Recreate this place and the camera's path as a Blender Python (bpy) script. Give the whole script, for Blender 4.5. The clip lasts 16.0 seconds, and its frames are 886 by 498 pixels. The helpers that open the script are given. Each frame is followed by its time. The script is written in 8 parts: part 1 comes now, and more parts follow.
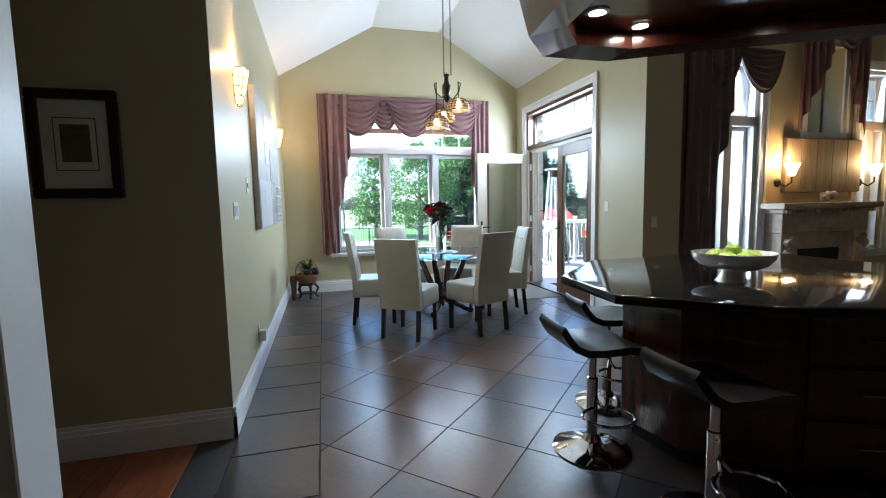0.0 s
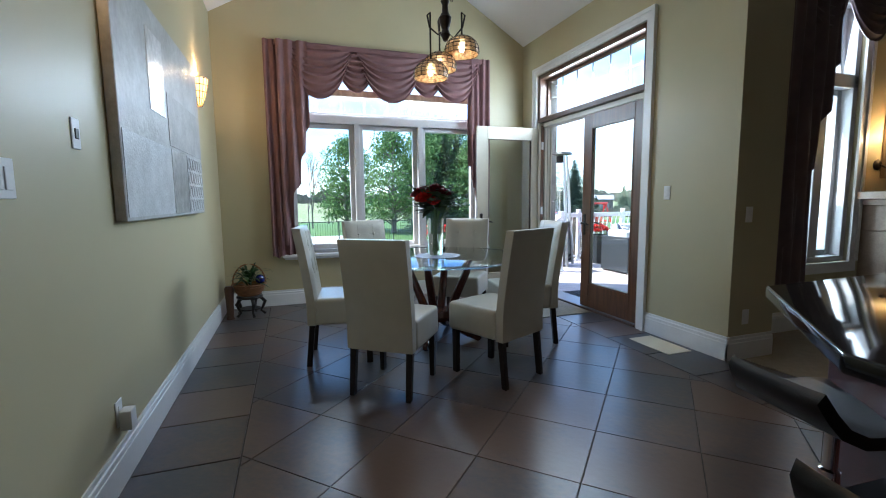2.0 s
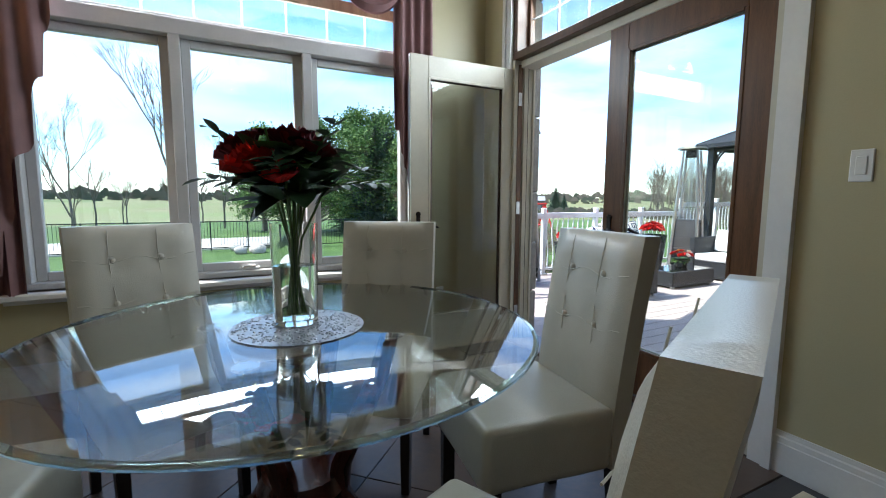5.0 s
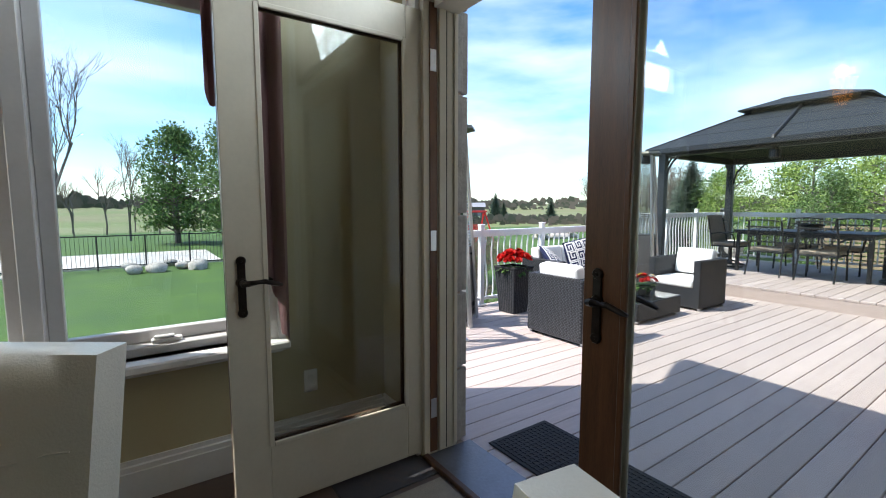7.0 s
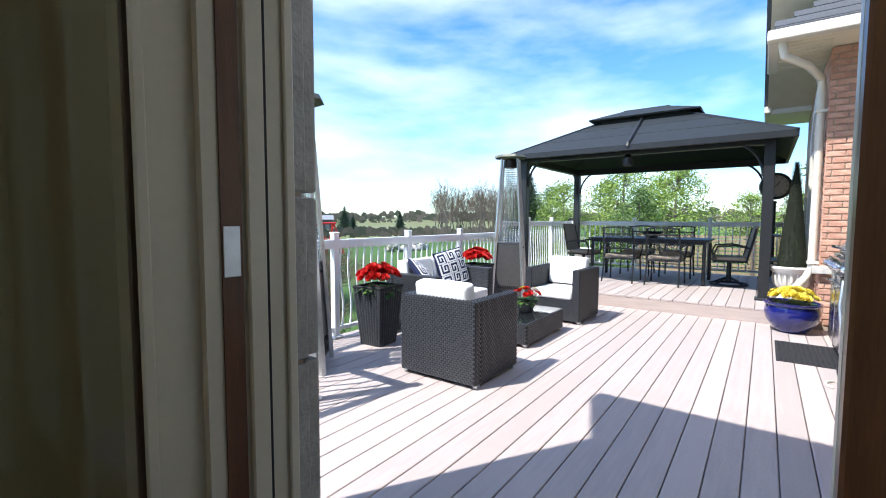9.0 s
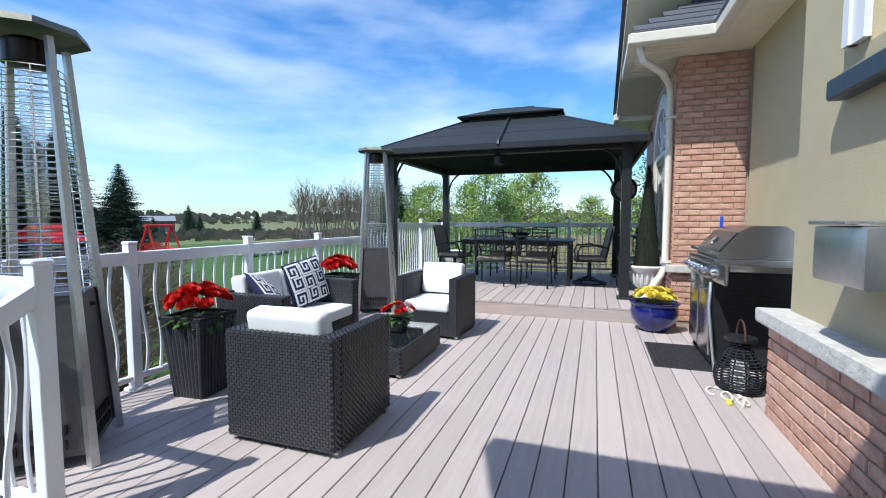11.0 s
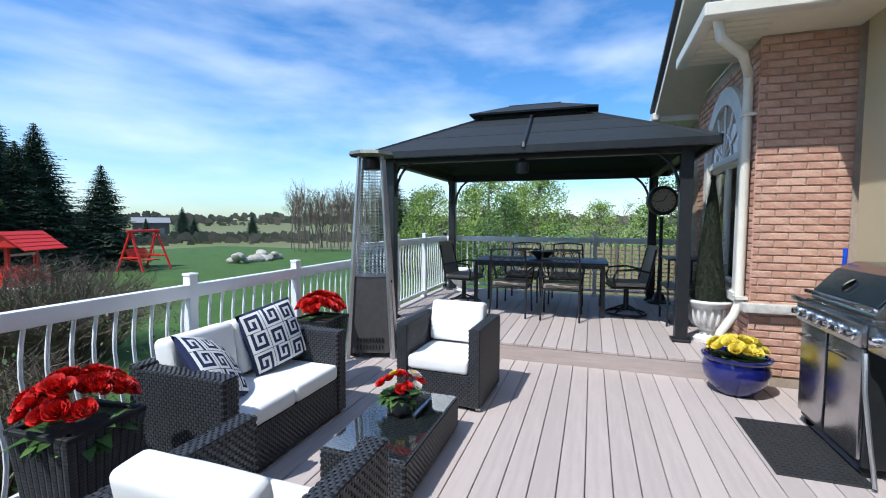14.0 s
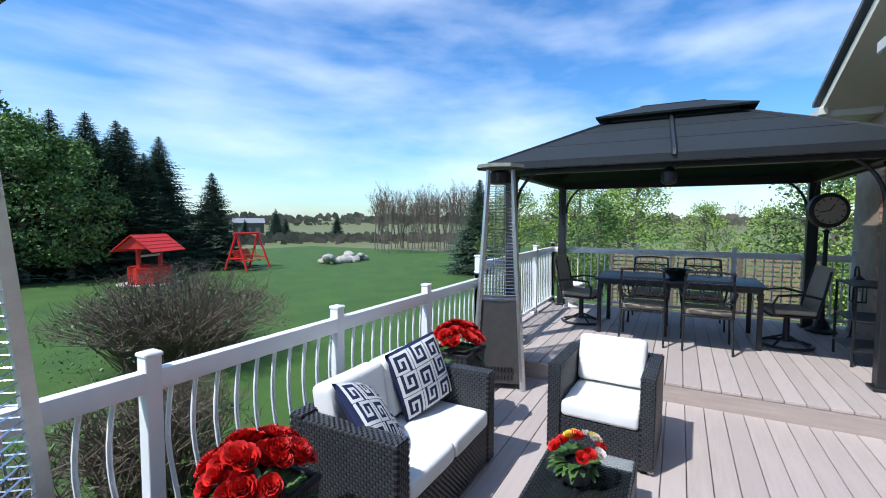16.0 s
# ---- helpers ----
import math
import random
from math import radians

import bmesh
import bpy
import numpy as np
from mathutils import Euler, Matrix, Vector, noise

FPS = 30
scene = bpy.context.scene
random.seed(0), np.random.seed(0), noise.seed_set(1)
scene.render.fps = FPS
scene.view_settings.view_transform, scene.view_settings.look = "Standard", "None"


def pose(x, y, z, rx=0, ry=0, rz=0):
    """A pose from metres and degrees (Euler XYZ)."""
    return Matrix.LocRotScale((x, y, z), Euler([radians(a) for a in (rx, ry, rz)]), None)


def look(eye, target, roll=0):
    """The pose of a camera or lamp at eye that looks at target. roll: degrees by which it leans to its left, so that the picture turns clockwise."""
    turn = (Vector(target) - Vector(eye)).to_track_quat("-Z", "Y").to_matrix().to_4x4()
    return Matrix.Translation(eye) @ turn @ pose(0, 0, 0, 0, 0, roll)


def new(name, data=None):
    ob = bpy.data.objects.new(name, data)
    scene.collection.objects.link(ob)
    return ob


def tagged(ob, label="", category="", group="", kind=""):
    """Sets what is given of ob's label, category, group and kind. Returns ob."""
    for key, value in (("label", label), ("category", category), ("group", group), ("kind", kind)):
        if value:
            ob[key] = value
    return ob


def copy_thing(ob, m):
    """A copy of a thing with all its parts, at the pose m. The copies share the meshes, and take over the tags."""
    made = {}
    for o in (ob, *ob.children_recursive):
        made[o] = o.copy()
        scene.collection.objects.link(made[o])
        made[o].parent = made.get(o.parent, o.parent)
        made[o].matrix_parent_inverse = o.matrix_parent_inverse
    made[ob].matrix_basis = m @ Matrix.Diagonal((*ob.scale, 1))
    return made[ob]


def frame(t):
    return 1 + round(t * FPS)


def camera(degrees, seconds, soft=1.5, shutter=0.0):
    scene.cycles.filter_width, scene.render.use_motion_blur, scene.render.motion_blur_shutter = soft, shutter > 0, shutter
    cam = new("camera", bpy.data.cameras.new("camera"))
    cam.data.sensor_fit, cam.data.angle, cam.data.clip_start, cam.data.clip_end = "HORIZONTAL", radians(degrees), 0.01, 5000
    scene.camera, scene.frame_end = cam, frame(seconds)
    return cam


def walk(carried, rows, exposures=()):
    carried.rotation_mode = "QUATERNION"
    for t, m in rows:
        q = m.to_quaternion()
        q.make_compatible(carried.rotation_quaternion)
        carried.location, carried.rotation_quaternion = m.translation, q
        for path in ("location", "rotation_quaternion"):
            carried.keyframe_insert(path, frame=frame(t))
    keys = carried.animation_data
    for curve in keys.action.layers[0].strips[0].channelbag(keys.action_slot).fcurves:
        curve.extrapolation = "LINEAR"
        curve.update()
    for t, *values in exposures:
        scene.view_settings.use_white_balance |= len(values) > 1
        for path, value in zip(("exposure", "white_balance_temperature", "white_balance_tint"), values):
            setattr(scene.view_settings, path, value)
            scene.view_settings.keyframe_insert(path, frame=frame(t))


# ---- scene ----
cam = camera(90.1, 16.0, soft=1.05)
PATH = [
    (0, (-0.003, -0.377, 1.332), (0.515, 1.545, 1.14), -1.1),
    (0.5, (0.012, 0.014, 1.321), (0.579, 1.921, 1.117), -0.6),
    (1, (0.022, 0.419, 1.313), (0.627, 2.314, 1.106), -0.5),
    (1.5, (0.114, 0.847, 1.295), (0.739, 2.734, 1.077), -0.5),
    (2, (0.218, 1.252, 1.252), (0.856, 3.135, 1.032), -0.6),
    (2.5, (0.33, 1.669, 1.221), (0.989, 3.545, 1.005), -0.5),
    (3, (0.506, 2.068, 1.201), (1.204, 3.929, 0.979), -0.5),
    (5.5, (1.428, 3.872, 1.164), (2.415, 5.597, 0.944), 0.2),
    (6, (1.682, 4.163, 1.197), (2.746, 5.842, 0.978), 0.0),
    (6.5, (1.94, 4.403, 1.234), (3.033, 6.065, 1.02), -0.1),
    (7, (2.197, 4.662, 1.269), (3.329, 6.3, 1.075), 0.0),
    (7.5, (2.418, 4.915, 1.255), (3.61, 6.511, 1.07), 0.1),
    (8, (2.623, 5.153, 1.241), (3.884, 6.698, 1.083), -0.3),
    (8.5, (2.778, 5.43, 1.209), (4.19, 6.838, 1.061), 0.2),
    (9, (2.926, 5.615, 1.165), (4.54, 6.788, 1.031), 0.2),
    (9.5, (3.104, 5.779, 1.156), (4.868, 6.713, 1.032), 0.2),
    (10, (3.277, 5.887, 1.158), (5.129, 6.633, 1.033), 0.0),
    (12.5, (4.163, 6.165, 1.265), (6.06, 6.784, 1.133), -0.0),
    (13, (4.348, 6.297, 1.299), (6.242, 6.926, 1.174), 0.1),
    (13.5, (4.554, 6.399, 1.341), (6.447, 7.032, 1.217), 0.2),
    (14, (4.71, 6.515, 1.386), (6.602, 7.152, 1.266), 0.3),
    (14.5, (4.795, 6.651, 1.439), (6.68, 7.308, 1.319), 0.4),
    (15, (4.829, 6.864, 1.475), (6.703, 7.554, 1.356), 0.6),
    (15.5, (4.842, 7.049, 1.522), (6.679, 7.832, 1.401), 0.5),
    (16, (4.852, 7.184, 1.57), (6.612, 8.126, 1.446), 0.3),
]
walk(cam, [(t, look(eye, target, roll)) for t, eye, target, roll in PATH],
     exposures=[(0, 2.85, 5750, 8), (1, 2.52, 5750, 9), (2, 2.1, 5750, 9), (3, 1.9, 5850, 9), (5.5, 1.4, 6500, 10), (7, 1.05, 6600, 11), (9, 1.02, 6300, 10), (9.5, 0.65, 6200, 9), (10.2, 0.5, 6100, 8), (12.3, 0.33, 6000, 7), (16, 0.35, 6000, 8)])

# ---- world and sun ----
world = bpy.data.worlds.new("sky")
scene.world = world
world.use_nodes = True
wn, wl = world.node_tree.nodes, world.node_tree.links
wn.clear()
sky = wn.new("ShaderNodeTexSky")
sky.sky_type, sky.sun_disc = 'NISHITA', False
SUN = Vector((-0.60, 0.36, 1.0)).normalized()
sky.sun_elevation = math.asin(SUN.z)
sky.sun_rotation = math.atan2(SUN.x, SUN.y)
sky.air_density, sky.dust_density, sky.ozone_density = 1.0, 0.6, 1.5
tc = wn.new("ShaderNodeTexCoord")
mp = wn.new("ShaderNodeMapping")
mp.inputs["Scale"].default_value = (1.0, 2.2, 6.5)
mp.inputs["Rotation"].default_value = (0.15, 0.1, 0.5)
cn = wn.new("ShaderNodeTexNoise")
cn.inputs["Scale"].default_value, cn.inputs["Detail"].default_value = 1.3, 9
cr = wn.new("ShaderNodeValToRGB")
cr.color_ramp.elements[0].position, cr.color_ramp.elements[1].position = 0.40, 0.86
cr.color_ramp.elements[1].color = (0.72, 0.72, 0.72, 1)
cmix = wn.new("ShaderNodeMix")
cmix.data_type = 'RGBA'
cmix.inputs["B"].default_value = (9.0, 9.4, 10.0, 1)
bgn = wn.new("ShaderNodeBackground")
bgn.inputs["Strength"].default_value = 0.115
wo = wn.new("ShaderNodeOutputWorld")
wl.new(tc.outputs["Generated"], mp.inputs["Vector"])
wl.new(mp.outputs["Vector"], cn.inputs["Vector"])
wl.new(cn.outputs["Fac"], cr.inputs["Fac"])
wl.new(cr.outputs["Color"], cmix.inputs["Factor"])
hs = wn.new("ShaderNodeHueSaturation")
hs.inputs["Saturation"].default_value, hs.inputs["Value"].default_value = 1.25, 1.22
tint = wn.new("ShaderNodeMix")
tint.data_type, tint.blend_type = 'RGBA', 'MULTIPLY'
tint.inputs["Factor"].default_value = 1.0
tint.inputs["B"].default_value = (0.80, 0.97, 1.12, 1)
wl.new(sky.outputs["Color"], hs.inputs["Color"])
wl.new(hs.outputs["Color"], tint.inputs["A"])
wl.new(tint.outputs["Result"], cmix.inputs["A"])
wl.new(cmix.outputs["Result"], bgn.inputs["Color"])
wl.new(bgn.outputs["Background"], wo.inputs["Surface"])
# area lamps added in the glazed openings, strengthening the sky's light indoors
for nm, w_, h_, m_, e_ in (("sky_window", 2.3, 0.46, look((1.38, 7.065, 2.58), (1.38, 0, 1.4)), 30), ("sky_transom", 1.7, 0.40, look((3.485, 5.55, 2.545), (0, 5.55, 1.6)), 20),
                           ("sky_living_west", 0.95, 2.2, look((4.97, 4.24, 1.85), (4.97, 0, 1.4)), 14), ("sky_living_east", 0.5, 2.2, look((7.34, 4.24, 1.85), (7.34, 0, 1.4)), 8)):
    ad = bpy.data.lights.new(nm, 'AREA')
    ad.shape, ad.size, ad.size_y, ad.energy, ad.color = 'RECTANGLE', w_, h_, e_, (0.80, 0.91, 1.0)
    new(nm, ad).matrix_world = m_
sun_data = bpy.data.lights.new("sun", 'SUN')
sun_data.energy, sun_data.angle, sun_data.color = 4.2, radians(0.6), (1.0, 0.96, 0.9)
sun_ob = new("sun", sun_data)
sun_ob.matrix_world = look(SUN * 30, (0, 0, 0))


# ---- small building kit ----
def bm_new():
    return bmesh.new()


def add_box(bm, x0, x1, y0, y1, z0, z1, bevel=0.0, seg=1, m=None):
    r = bmesh.ops.create_cube(bm, size=1.0)
    vs = r["verts"]
    for v in vs:
        v.co = Vector((x0 + (v.co.x + 0.5) * (x1 - x0), y0 + (v.co.y + 0.5) * (y1 - y0), z0 + (v.co.z + 0.5) * (z1 - z0)))
    if bevel > 0:
        es = list({e for v in vs for e in v.link_edges})
        rr = bmesh.ops.bevel(bm, geom=es, offset=bevel, segments=seg, affect='EDGES', profile=0.6)
        vs = list({v for f in rr["faces"] for v in f.verts} | {v for v in vs if v.is_valid})
    if m is not None:
        bmesh.ops.transform(bm, matrix=m, verts=vs)
    return vs


def box(x0, x1, y0, y1, z0, z1, bevel=0.0, seg=1, m=None):
    bm = bm_new()
    add_box(bm, x0, x1, y0, y1, z0, z1, bevel, seg, m)
    return bm


def add_lathe(bm, prof, seg=24, m=None, closed=True):
    rings = []
    for r, z in prof:
        if r < 1e-5:
            rings.append([bm.verts.new((0, 0, z))])
        else:
            rings.append([bm.verts.new((r * math.cos(2 * math.pi * i / seg), r * math.sin(2 * math.pi * i / seg), z)) for i in range(seg)])
    for a, b in zip(rings, rings[1:]):
        for i in range(seg):
            j = (i + 1) % seg
            if len(a) == 1 and len(b) == 1:
                continue
            if len(a) == 1:
                bm.faces.new((a[0], b[j], b[i]))
            elif len(b) == 1:
                bm.faces.new((a[i], a[j], b[0]))
            else:
                bm.faces.new((a[i], a[j], b[j], b[i]))
    vs = [v for r in rings for v in r]
    if closed:
        for r, flip in ((rings[0], True), (rings[-1], False)):
            if len(r) > 2:
                bm.faces.new(r[::-1] if flip else r)
    if m is not None:
        bmesh.ops.transform(bm, matrix=m, verts=vs)
    return vs


def lathe(prof, seg=24, m=None, closed=True):
    bm = bm_new()
    add_lathe(bm, prof, seg, m, closed)
    return bm


def add_tube(bm, pts, r, seg=8):
    pts = [Vector(p) for p in pts]
    rs = r if isinstance(r, (list, tuple)) else [r] * len(pts)
    rings = []
    n = len(pts)
    ref = None
    for i, p in enumerate(pts):
        d = (pts[min(i + 1, n - 1)] - pts[max(i - 1, 0)])
        if d.length < 1e-9:
            d = Vector((0, 0, 1))
        d.normalize()
        if ref is None:
            ref = Vector((1, 0, 0)) if abs(d.x) < 0.8 else Vector((0, 1, 0))
        u = d.cross(ref).normalized()
        w = d.cross(u).normalized()
        rings.append([bm.verts.new(p + (u * math.cos(2 * math.pi * k / seg) + w * math.sin(2 * math.pi * k / seg)) * rs[i]) for k in range(seg)])
    for a, b in zip(rings, rings[1:]):
        for k in range(seg):
            j = (k + 1) % seg
            bm.faces.new((a[k], a[j], b[j], b[k]))
    if len(rings) > 1:
        bm.faces.new(rings[0][::-1])
        bm.faces.new(rings[-1])


def tube(pts, r, seg=8):
    bm = bm_new()
    add_tube(bm, pts, r, seg)
    return bm


def circle_pts(cx, cy, z, r, n=24, a0=0, a1=360):
    return [(cx + r * math.cos(radians(a0 + (a1 - a0) * i / n)), cy + r * math.sin(radians(a0 + (a1 - a0) * i / n)), z) for i in range(n + 1)]


def add_prism(bm, poly, z0, z1):
    a = [bm.verts.new((x, y, z0)) for x, y in poly]
    b = [bm.verts.new((x, y, z1)) for x, y in poly]
    bm.faces.new(a[::-1])
    bm.faces.new(b)
    n = len(poly)
    for i in range(n):
        j = (i + 1) % n
        bm.faces.new((a[i], a[j], b[j], b[i]))
    return a + b


def prism(poly, z0, z1, bevel=0.0, seg=2):
    bm = bm_new()
    add_prism(bm, poly, z0, z1)
    if bevel:
        bmesh.ops.bevel(bm, geom=list(bm.edges), offset=bevel, segments=seg, affect='EDGES', profile=0.6)
    return bm


def to_mesh(name, bm, mat, smooth=None):
    bmesh.ops.recalc_face_normals(bm, faces=bm.faces)
    me = bpy.data.meshes.new(name)
    bm.to_mesh(me)
    bm.free()
    if mat is not None:
        me.materials.append(mat)
    if smooth is not None:
        me.shade_smooth()
        me.set_sharp_from_angle(angle=radians(smooth))
    return me


def part(name, bm, mat, parent=None, label="", smooth=35):
    ob = new(name, to_mesh(name, bm, mat, smooth))
    if parent is not None:
        ob.parent = parent
    if label:
        ob["label"] = label
    return ob


def solo(name, bm, mat, label, category, group="", kind="", m=None, smooth=35):
    ob = part(name, bm, mat, None, "", smooth)
    if m is not None:
        ob.matrix_basis = m
    return tagged(ob, label, category, group, kind)


def thing(name, m, label, category, group="", kind=""):
    ob = new(name)
    ob.empty_display_size = 0.1
    ob.matrix_basis = m
    return tagged(ob, label, category, group, kind)


def wall_cells(axis, p0, p1, u0, u1, z0, z1, holes):
    """A wall slab along x (axis 'x') or y with rectangular holes (u0, u1, z0, z1)."""
    us = sorted({u0, u1, *[h[0] for h in holes], *[h[1] for h in holes]})
    zs = sorted({z0, z1, *[h[2] for h in holes], *[h[3] for h in holes]})
    us = [u for u in us if u0 <= u <= u1]
    zs = [z for z in zs if z0 <= z <= z1]

    def full(i, k):
        if i < 0 or k < 0 or i >= len(us) - 1 or k >= len(zs) - 1:
            return False
        u, z = (us[i] + us[i + 1]) / 2, (zs[k] + zs[k + 1]) / 2
        return not any(h[0] < u < h[1] and h[2] < z < h[3] for h in holes)
    bm = bm_new()
    co = (lambda u, p, z: (u, p, z)) if axis == 'x' else (lambda u, p, z: (p, u, z))
    for i in range(len(us) - 1):
        for k in range(len(zs) - 1):
            if not full(i, k):
                continue
            a, b, c, d = us[i], us[i + 1], zs[k], zs[k + 1]
            quads = [[(a, p0, c), (b, p0, c), (b, p0, d), (a, p0, d)], [(a, p1, c), (b, p1, c), (b, p1, d), (a, p1, d)]]
            if not full(i - 1, k):
                quads.append([(a, p0, c), (a, p1, c), (a, p1, d), (a, p0, d)])
            if not full(i + 1, k):
                quads.append([(b, p0, c), (b, p1, c), (b, p1, d), (b, p0, d)])
            if not full(i, k - 1):
                quads.append([(a, p0, c), (b, p0, c), (b, p1, c), (a, p1, c)])
            if not full(i, k + 1):
                quads.append([(a, p0, d), (b, p0, d), (b, p1, d), (a, p1, d)])
            for q in quads:
                bm.faces.new([bm.verts.new(co(*v)) for v in q])
    bmesh.ops.remove_doubles(bm, verts=bm.verts, dist=1e-5)
    return bm


# ---- materials ----
def mat(name, col, rough=0.6, metal=0.0, var=0.15, scale=6.0, bump=0.1, bscale=60.0, col2=None, per_object=0.0, spec=0.5, island=0.0, coat=0.0, trans=0.0, ior=1.45, stretch=None):
    m = bpy.data.materials.new(name)
    m.use_nodes = True
    n, l = m.node_tree.nodes, m.node_tree.links
    b = n["Principled BSDF"]
    b.inputs["Roughness"].default_value, b.inputs["Metallic"].default_value = rough, metal
    b.inputs["Specular IOR Level"].default_value = spec
    b.inputs["Coat Weight"].default_value = coat
    b.inputs["Transmission Weight"].default_value = trans
    b.inputs["IOR"].default_value = ior
    co = n.new("ShaderNodeTexCoord")
    src = co.outputs["Object"]
    if stretch:
        mpn = n.new("ShaderNodeMapping")
        mpn.inputs["Scale"].default_value = stretch
        l.new(src, mpn.inputs["Vector"])
        src = mpn.outputs["Vector"]
    n1 = n.new("ShaderNodeTexNoise")
    n1.inputs["Scale"].default_value, n1.inputs["Detail"].default_value = scale, 5
    n2 = n.new("ShaderNodeTexNoise")
    n2.inputs["Scale"].default_value, n2.inputs["Detail"].default_value = bscale, 4
    l.new(src, n1.inputs["Vector"])
    l.new(src, n2.inputs["Vector"])
    c = Vector(col)
    d = Vector(col2) if col2 else c * (1 - var)
    ramp = n.new("ShaderNodeValToRGB")
    ramp.color_ramp.elements[0].position, ramp.color_ramp.elements[1].position = 0.36, 0.64
    ramp.color_ramp.elements[0].color = (*d, 1)
    ramp.color_ramp.elements[1].color = (*(c if col2 else c * (1 + var * 0.6)), 1)
    mixf = n.new("ShaderNodeMix")
    mixf.inputs["Factor"].default_value = 0.35
    l.new(n1.outputs["Fac"], mixf.inputs["A"])
    l.new(n2.outputs["Fac"], mixf.inputs["B"])
    fac = mixf.outputs["Result"]
    if per_object or island:
        if per_object:
            info = n.new("ShaderNodeObjectInfo").outputs["Random"]
        else:
            info = n.new("ShaderNodeNewGeometry").outputs["Random Per Island"]
        add = n.new("ShaderNodeMath")
        add.operation = 'MULTIPLY_ADD'
        add.inputs[1].default_value = per_object or island
        sub = n.new("ShaderNodeMath")
        sub.operation = 'SUBTRACT'
        sub.inputs[1].default_value = 0.5 * (per_object or island)
        l.new(info, add.inputs[0])
        l.new(fac, add.inputs[2])
        l.new(add.outputs[0], sub.inputs[0])
        fac = sub.outputs[0]
    l.new(fac, ramp.inputs["Fac"])
    l.new(ramp.outputs["Color"], b.inputs["Base Color"])
    if rough > 0.08 and metal < 0.9:
        mr = n.new("ShaderNodeMapRange")
        mr.inputs["To Min"].default_value, mr.inputs["To Max"].default_value = rough * 0.82, min(1, rough * 1.18)
        l.new(n1.outputs["Fac"], mr.inputs["Value"])
        l.new(mr.outputs["Result"], b.inputs["Roughness"])
    if bump:
        bn = n.new("ShaderNodeBump")
        bn.inputs["Strength"].default_value, bn.inputs["Distance"].default_value = bump, 0.01
        l.new(n2.outputs["Fac"], bn.inputs["Height"])
        l.new(bn.outputs["Normal"], b.inputs["Normal"])
    return m


def emit(name, col, strength):
    m = mat(name, col, 0.5, var=0.02)
    b = m.node_tree.nodes["Principled BSDF"]
    b.inputs["Emission Color"].default_value = (*col, 1)
    b.inputs["Emission Strength"].default_value = strength
    return m


def glass(name, col=(1, 1, 1), rough=0.0, ior=1.45):
    m = bpy.data.materials.new(name)
    m.use_nodes = True
    b = m.node_tree.nodes["Principled BSDF"]
    b.inputs["Base Color"].default_value = (*col, 1)
    b.inputs["Roughness"].default_value, b.inputs["IOR"].default_value = rough, ior
    b.inputs["Transmission Weight"].default_value = 1.0
    return m


def pane_glass(name, base=0.05):
    """Thin window glass: mostly clear, with a mirror share that grows at grazing angles."""
    m = bpy.data.materials.new(name)
    m.use_nodes = True
    n, l = m.node_tree.nodes, m.node_tree.links
    n.clear()
    o = n.new("ShaderNodeOutputMaterial")
    mx = n.new("ShaderNodeMixShader")
    tr = n.new("ShaderNodeBsdfTransparent")
    tr.inputs["Color"].default_value = (0.93, 0.96, 0.95, 1)
    gl = n.new("ShaderNodeBsdfGlossy")
    gl.inputs["Roughness"].default_value = 0.01
    fr = n.new("ShaderNodeLayerWeight")
    fr.inputs["Blend"].default_value = 0.5
    pw = n.new("ShaderNodeMath")
    pw.operation = 'POWER'
    pw.inputs[1].default_value = 4.0
    ma = n.new("ShaderNodeMath")
    ma.operation = 'MULTIPLY_ADD'
    ma.inputs[1].default_value, ma.inputs[2].default_value = 0.75, base
    l.new(fr.outputs["Facing"], pw.inputs[0])
    l.new(pw.outputs[0], ma.inputs[0])
    l.new(ma.outputs[0], mx.inputs["Fac"])
    l.new(tr.outputs["BSDF"], mx.inputs[1])
    l.new(gl.outputs["BSDF"], mx.inputs[2])
    l.new(mx.outputs["Shader"], o.inputs["Surface"])
    return m


M_WALL = mat("ochre wall paint", (0.46, 0.41, 0.255), 0.42, var=0.04, scale=2, bump=0.08, bscale=220)
M_CEIL = mat("ceiling paint", (0.80, 0.80, 0.80), 0.8, var=0.02, scale=2, bump=0.05, bscale=150)
M_WHITE = mat("white trim paint", (0.74, 0.74, 0.73), 0.35, var=0.04, scale=8, bump=0.02)
M_CREAM = mat("cream door paint", (0.54, 0.51, 0.42), 0.38, var=0.05, scale=7, bump=0.03)
M_WFRAME = mat("grey-white window frame", (0.52, 0.52, 0.52), 0.4, var=0.05, scale=8, bump=0.02)
M_TILE = mat("slate-look floor tile", (0.108, 0.074, 0.060), 0.30, scale=3.2, bump=0.08, bscale=26, col2=(0.054, 0.054, 0.061), per_object=0.40, spec=0.5)
M_GROUT = mat("dark grout", (0.060, 0.056, 0.054), 0.9, var=0.2, bump=0.2)
M_WOODFLOOR = mat("red oak floor", (0.30, 0.09, 0.035), 0.3, scale=4, var=0.3, bump=0.05, bscale=40, per_object=0.4, stretch=(6, 0.7, 6))
M_LEATHER = mat("cream leather", (0.50, 0.48, 0.41), 0.30, var=0.06, scale=9, bump=0.12, bscale=260)
M_DARKLEG = mat("dark stained wood", (0.018, 0.013, 0.011), 0.35, var=0.3, scale=12, bump=0.05, stretch=(4, 4, 0.6))
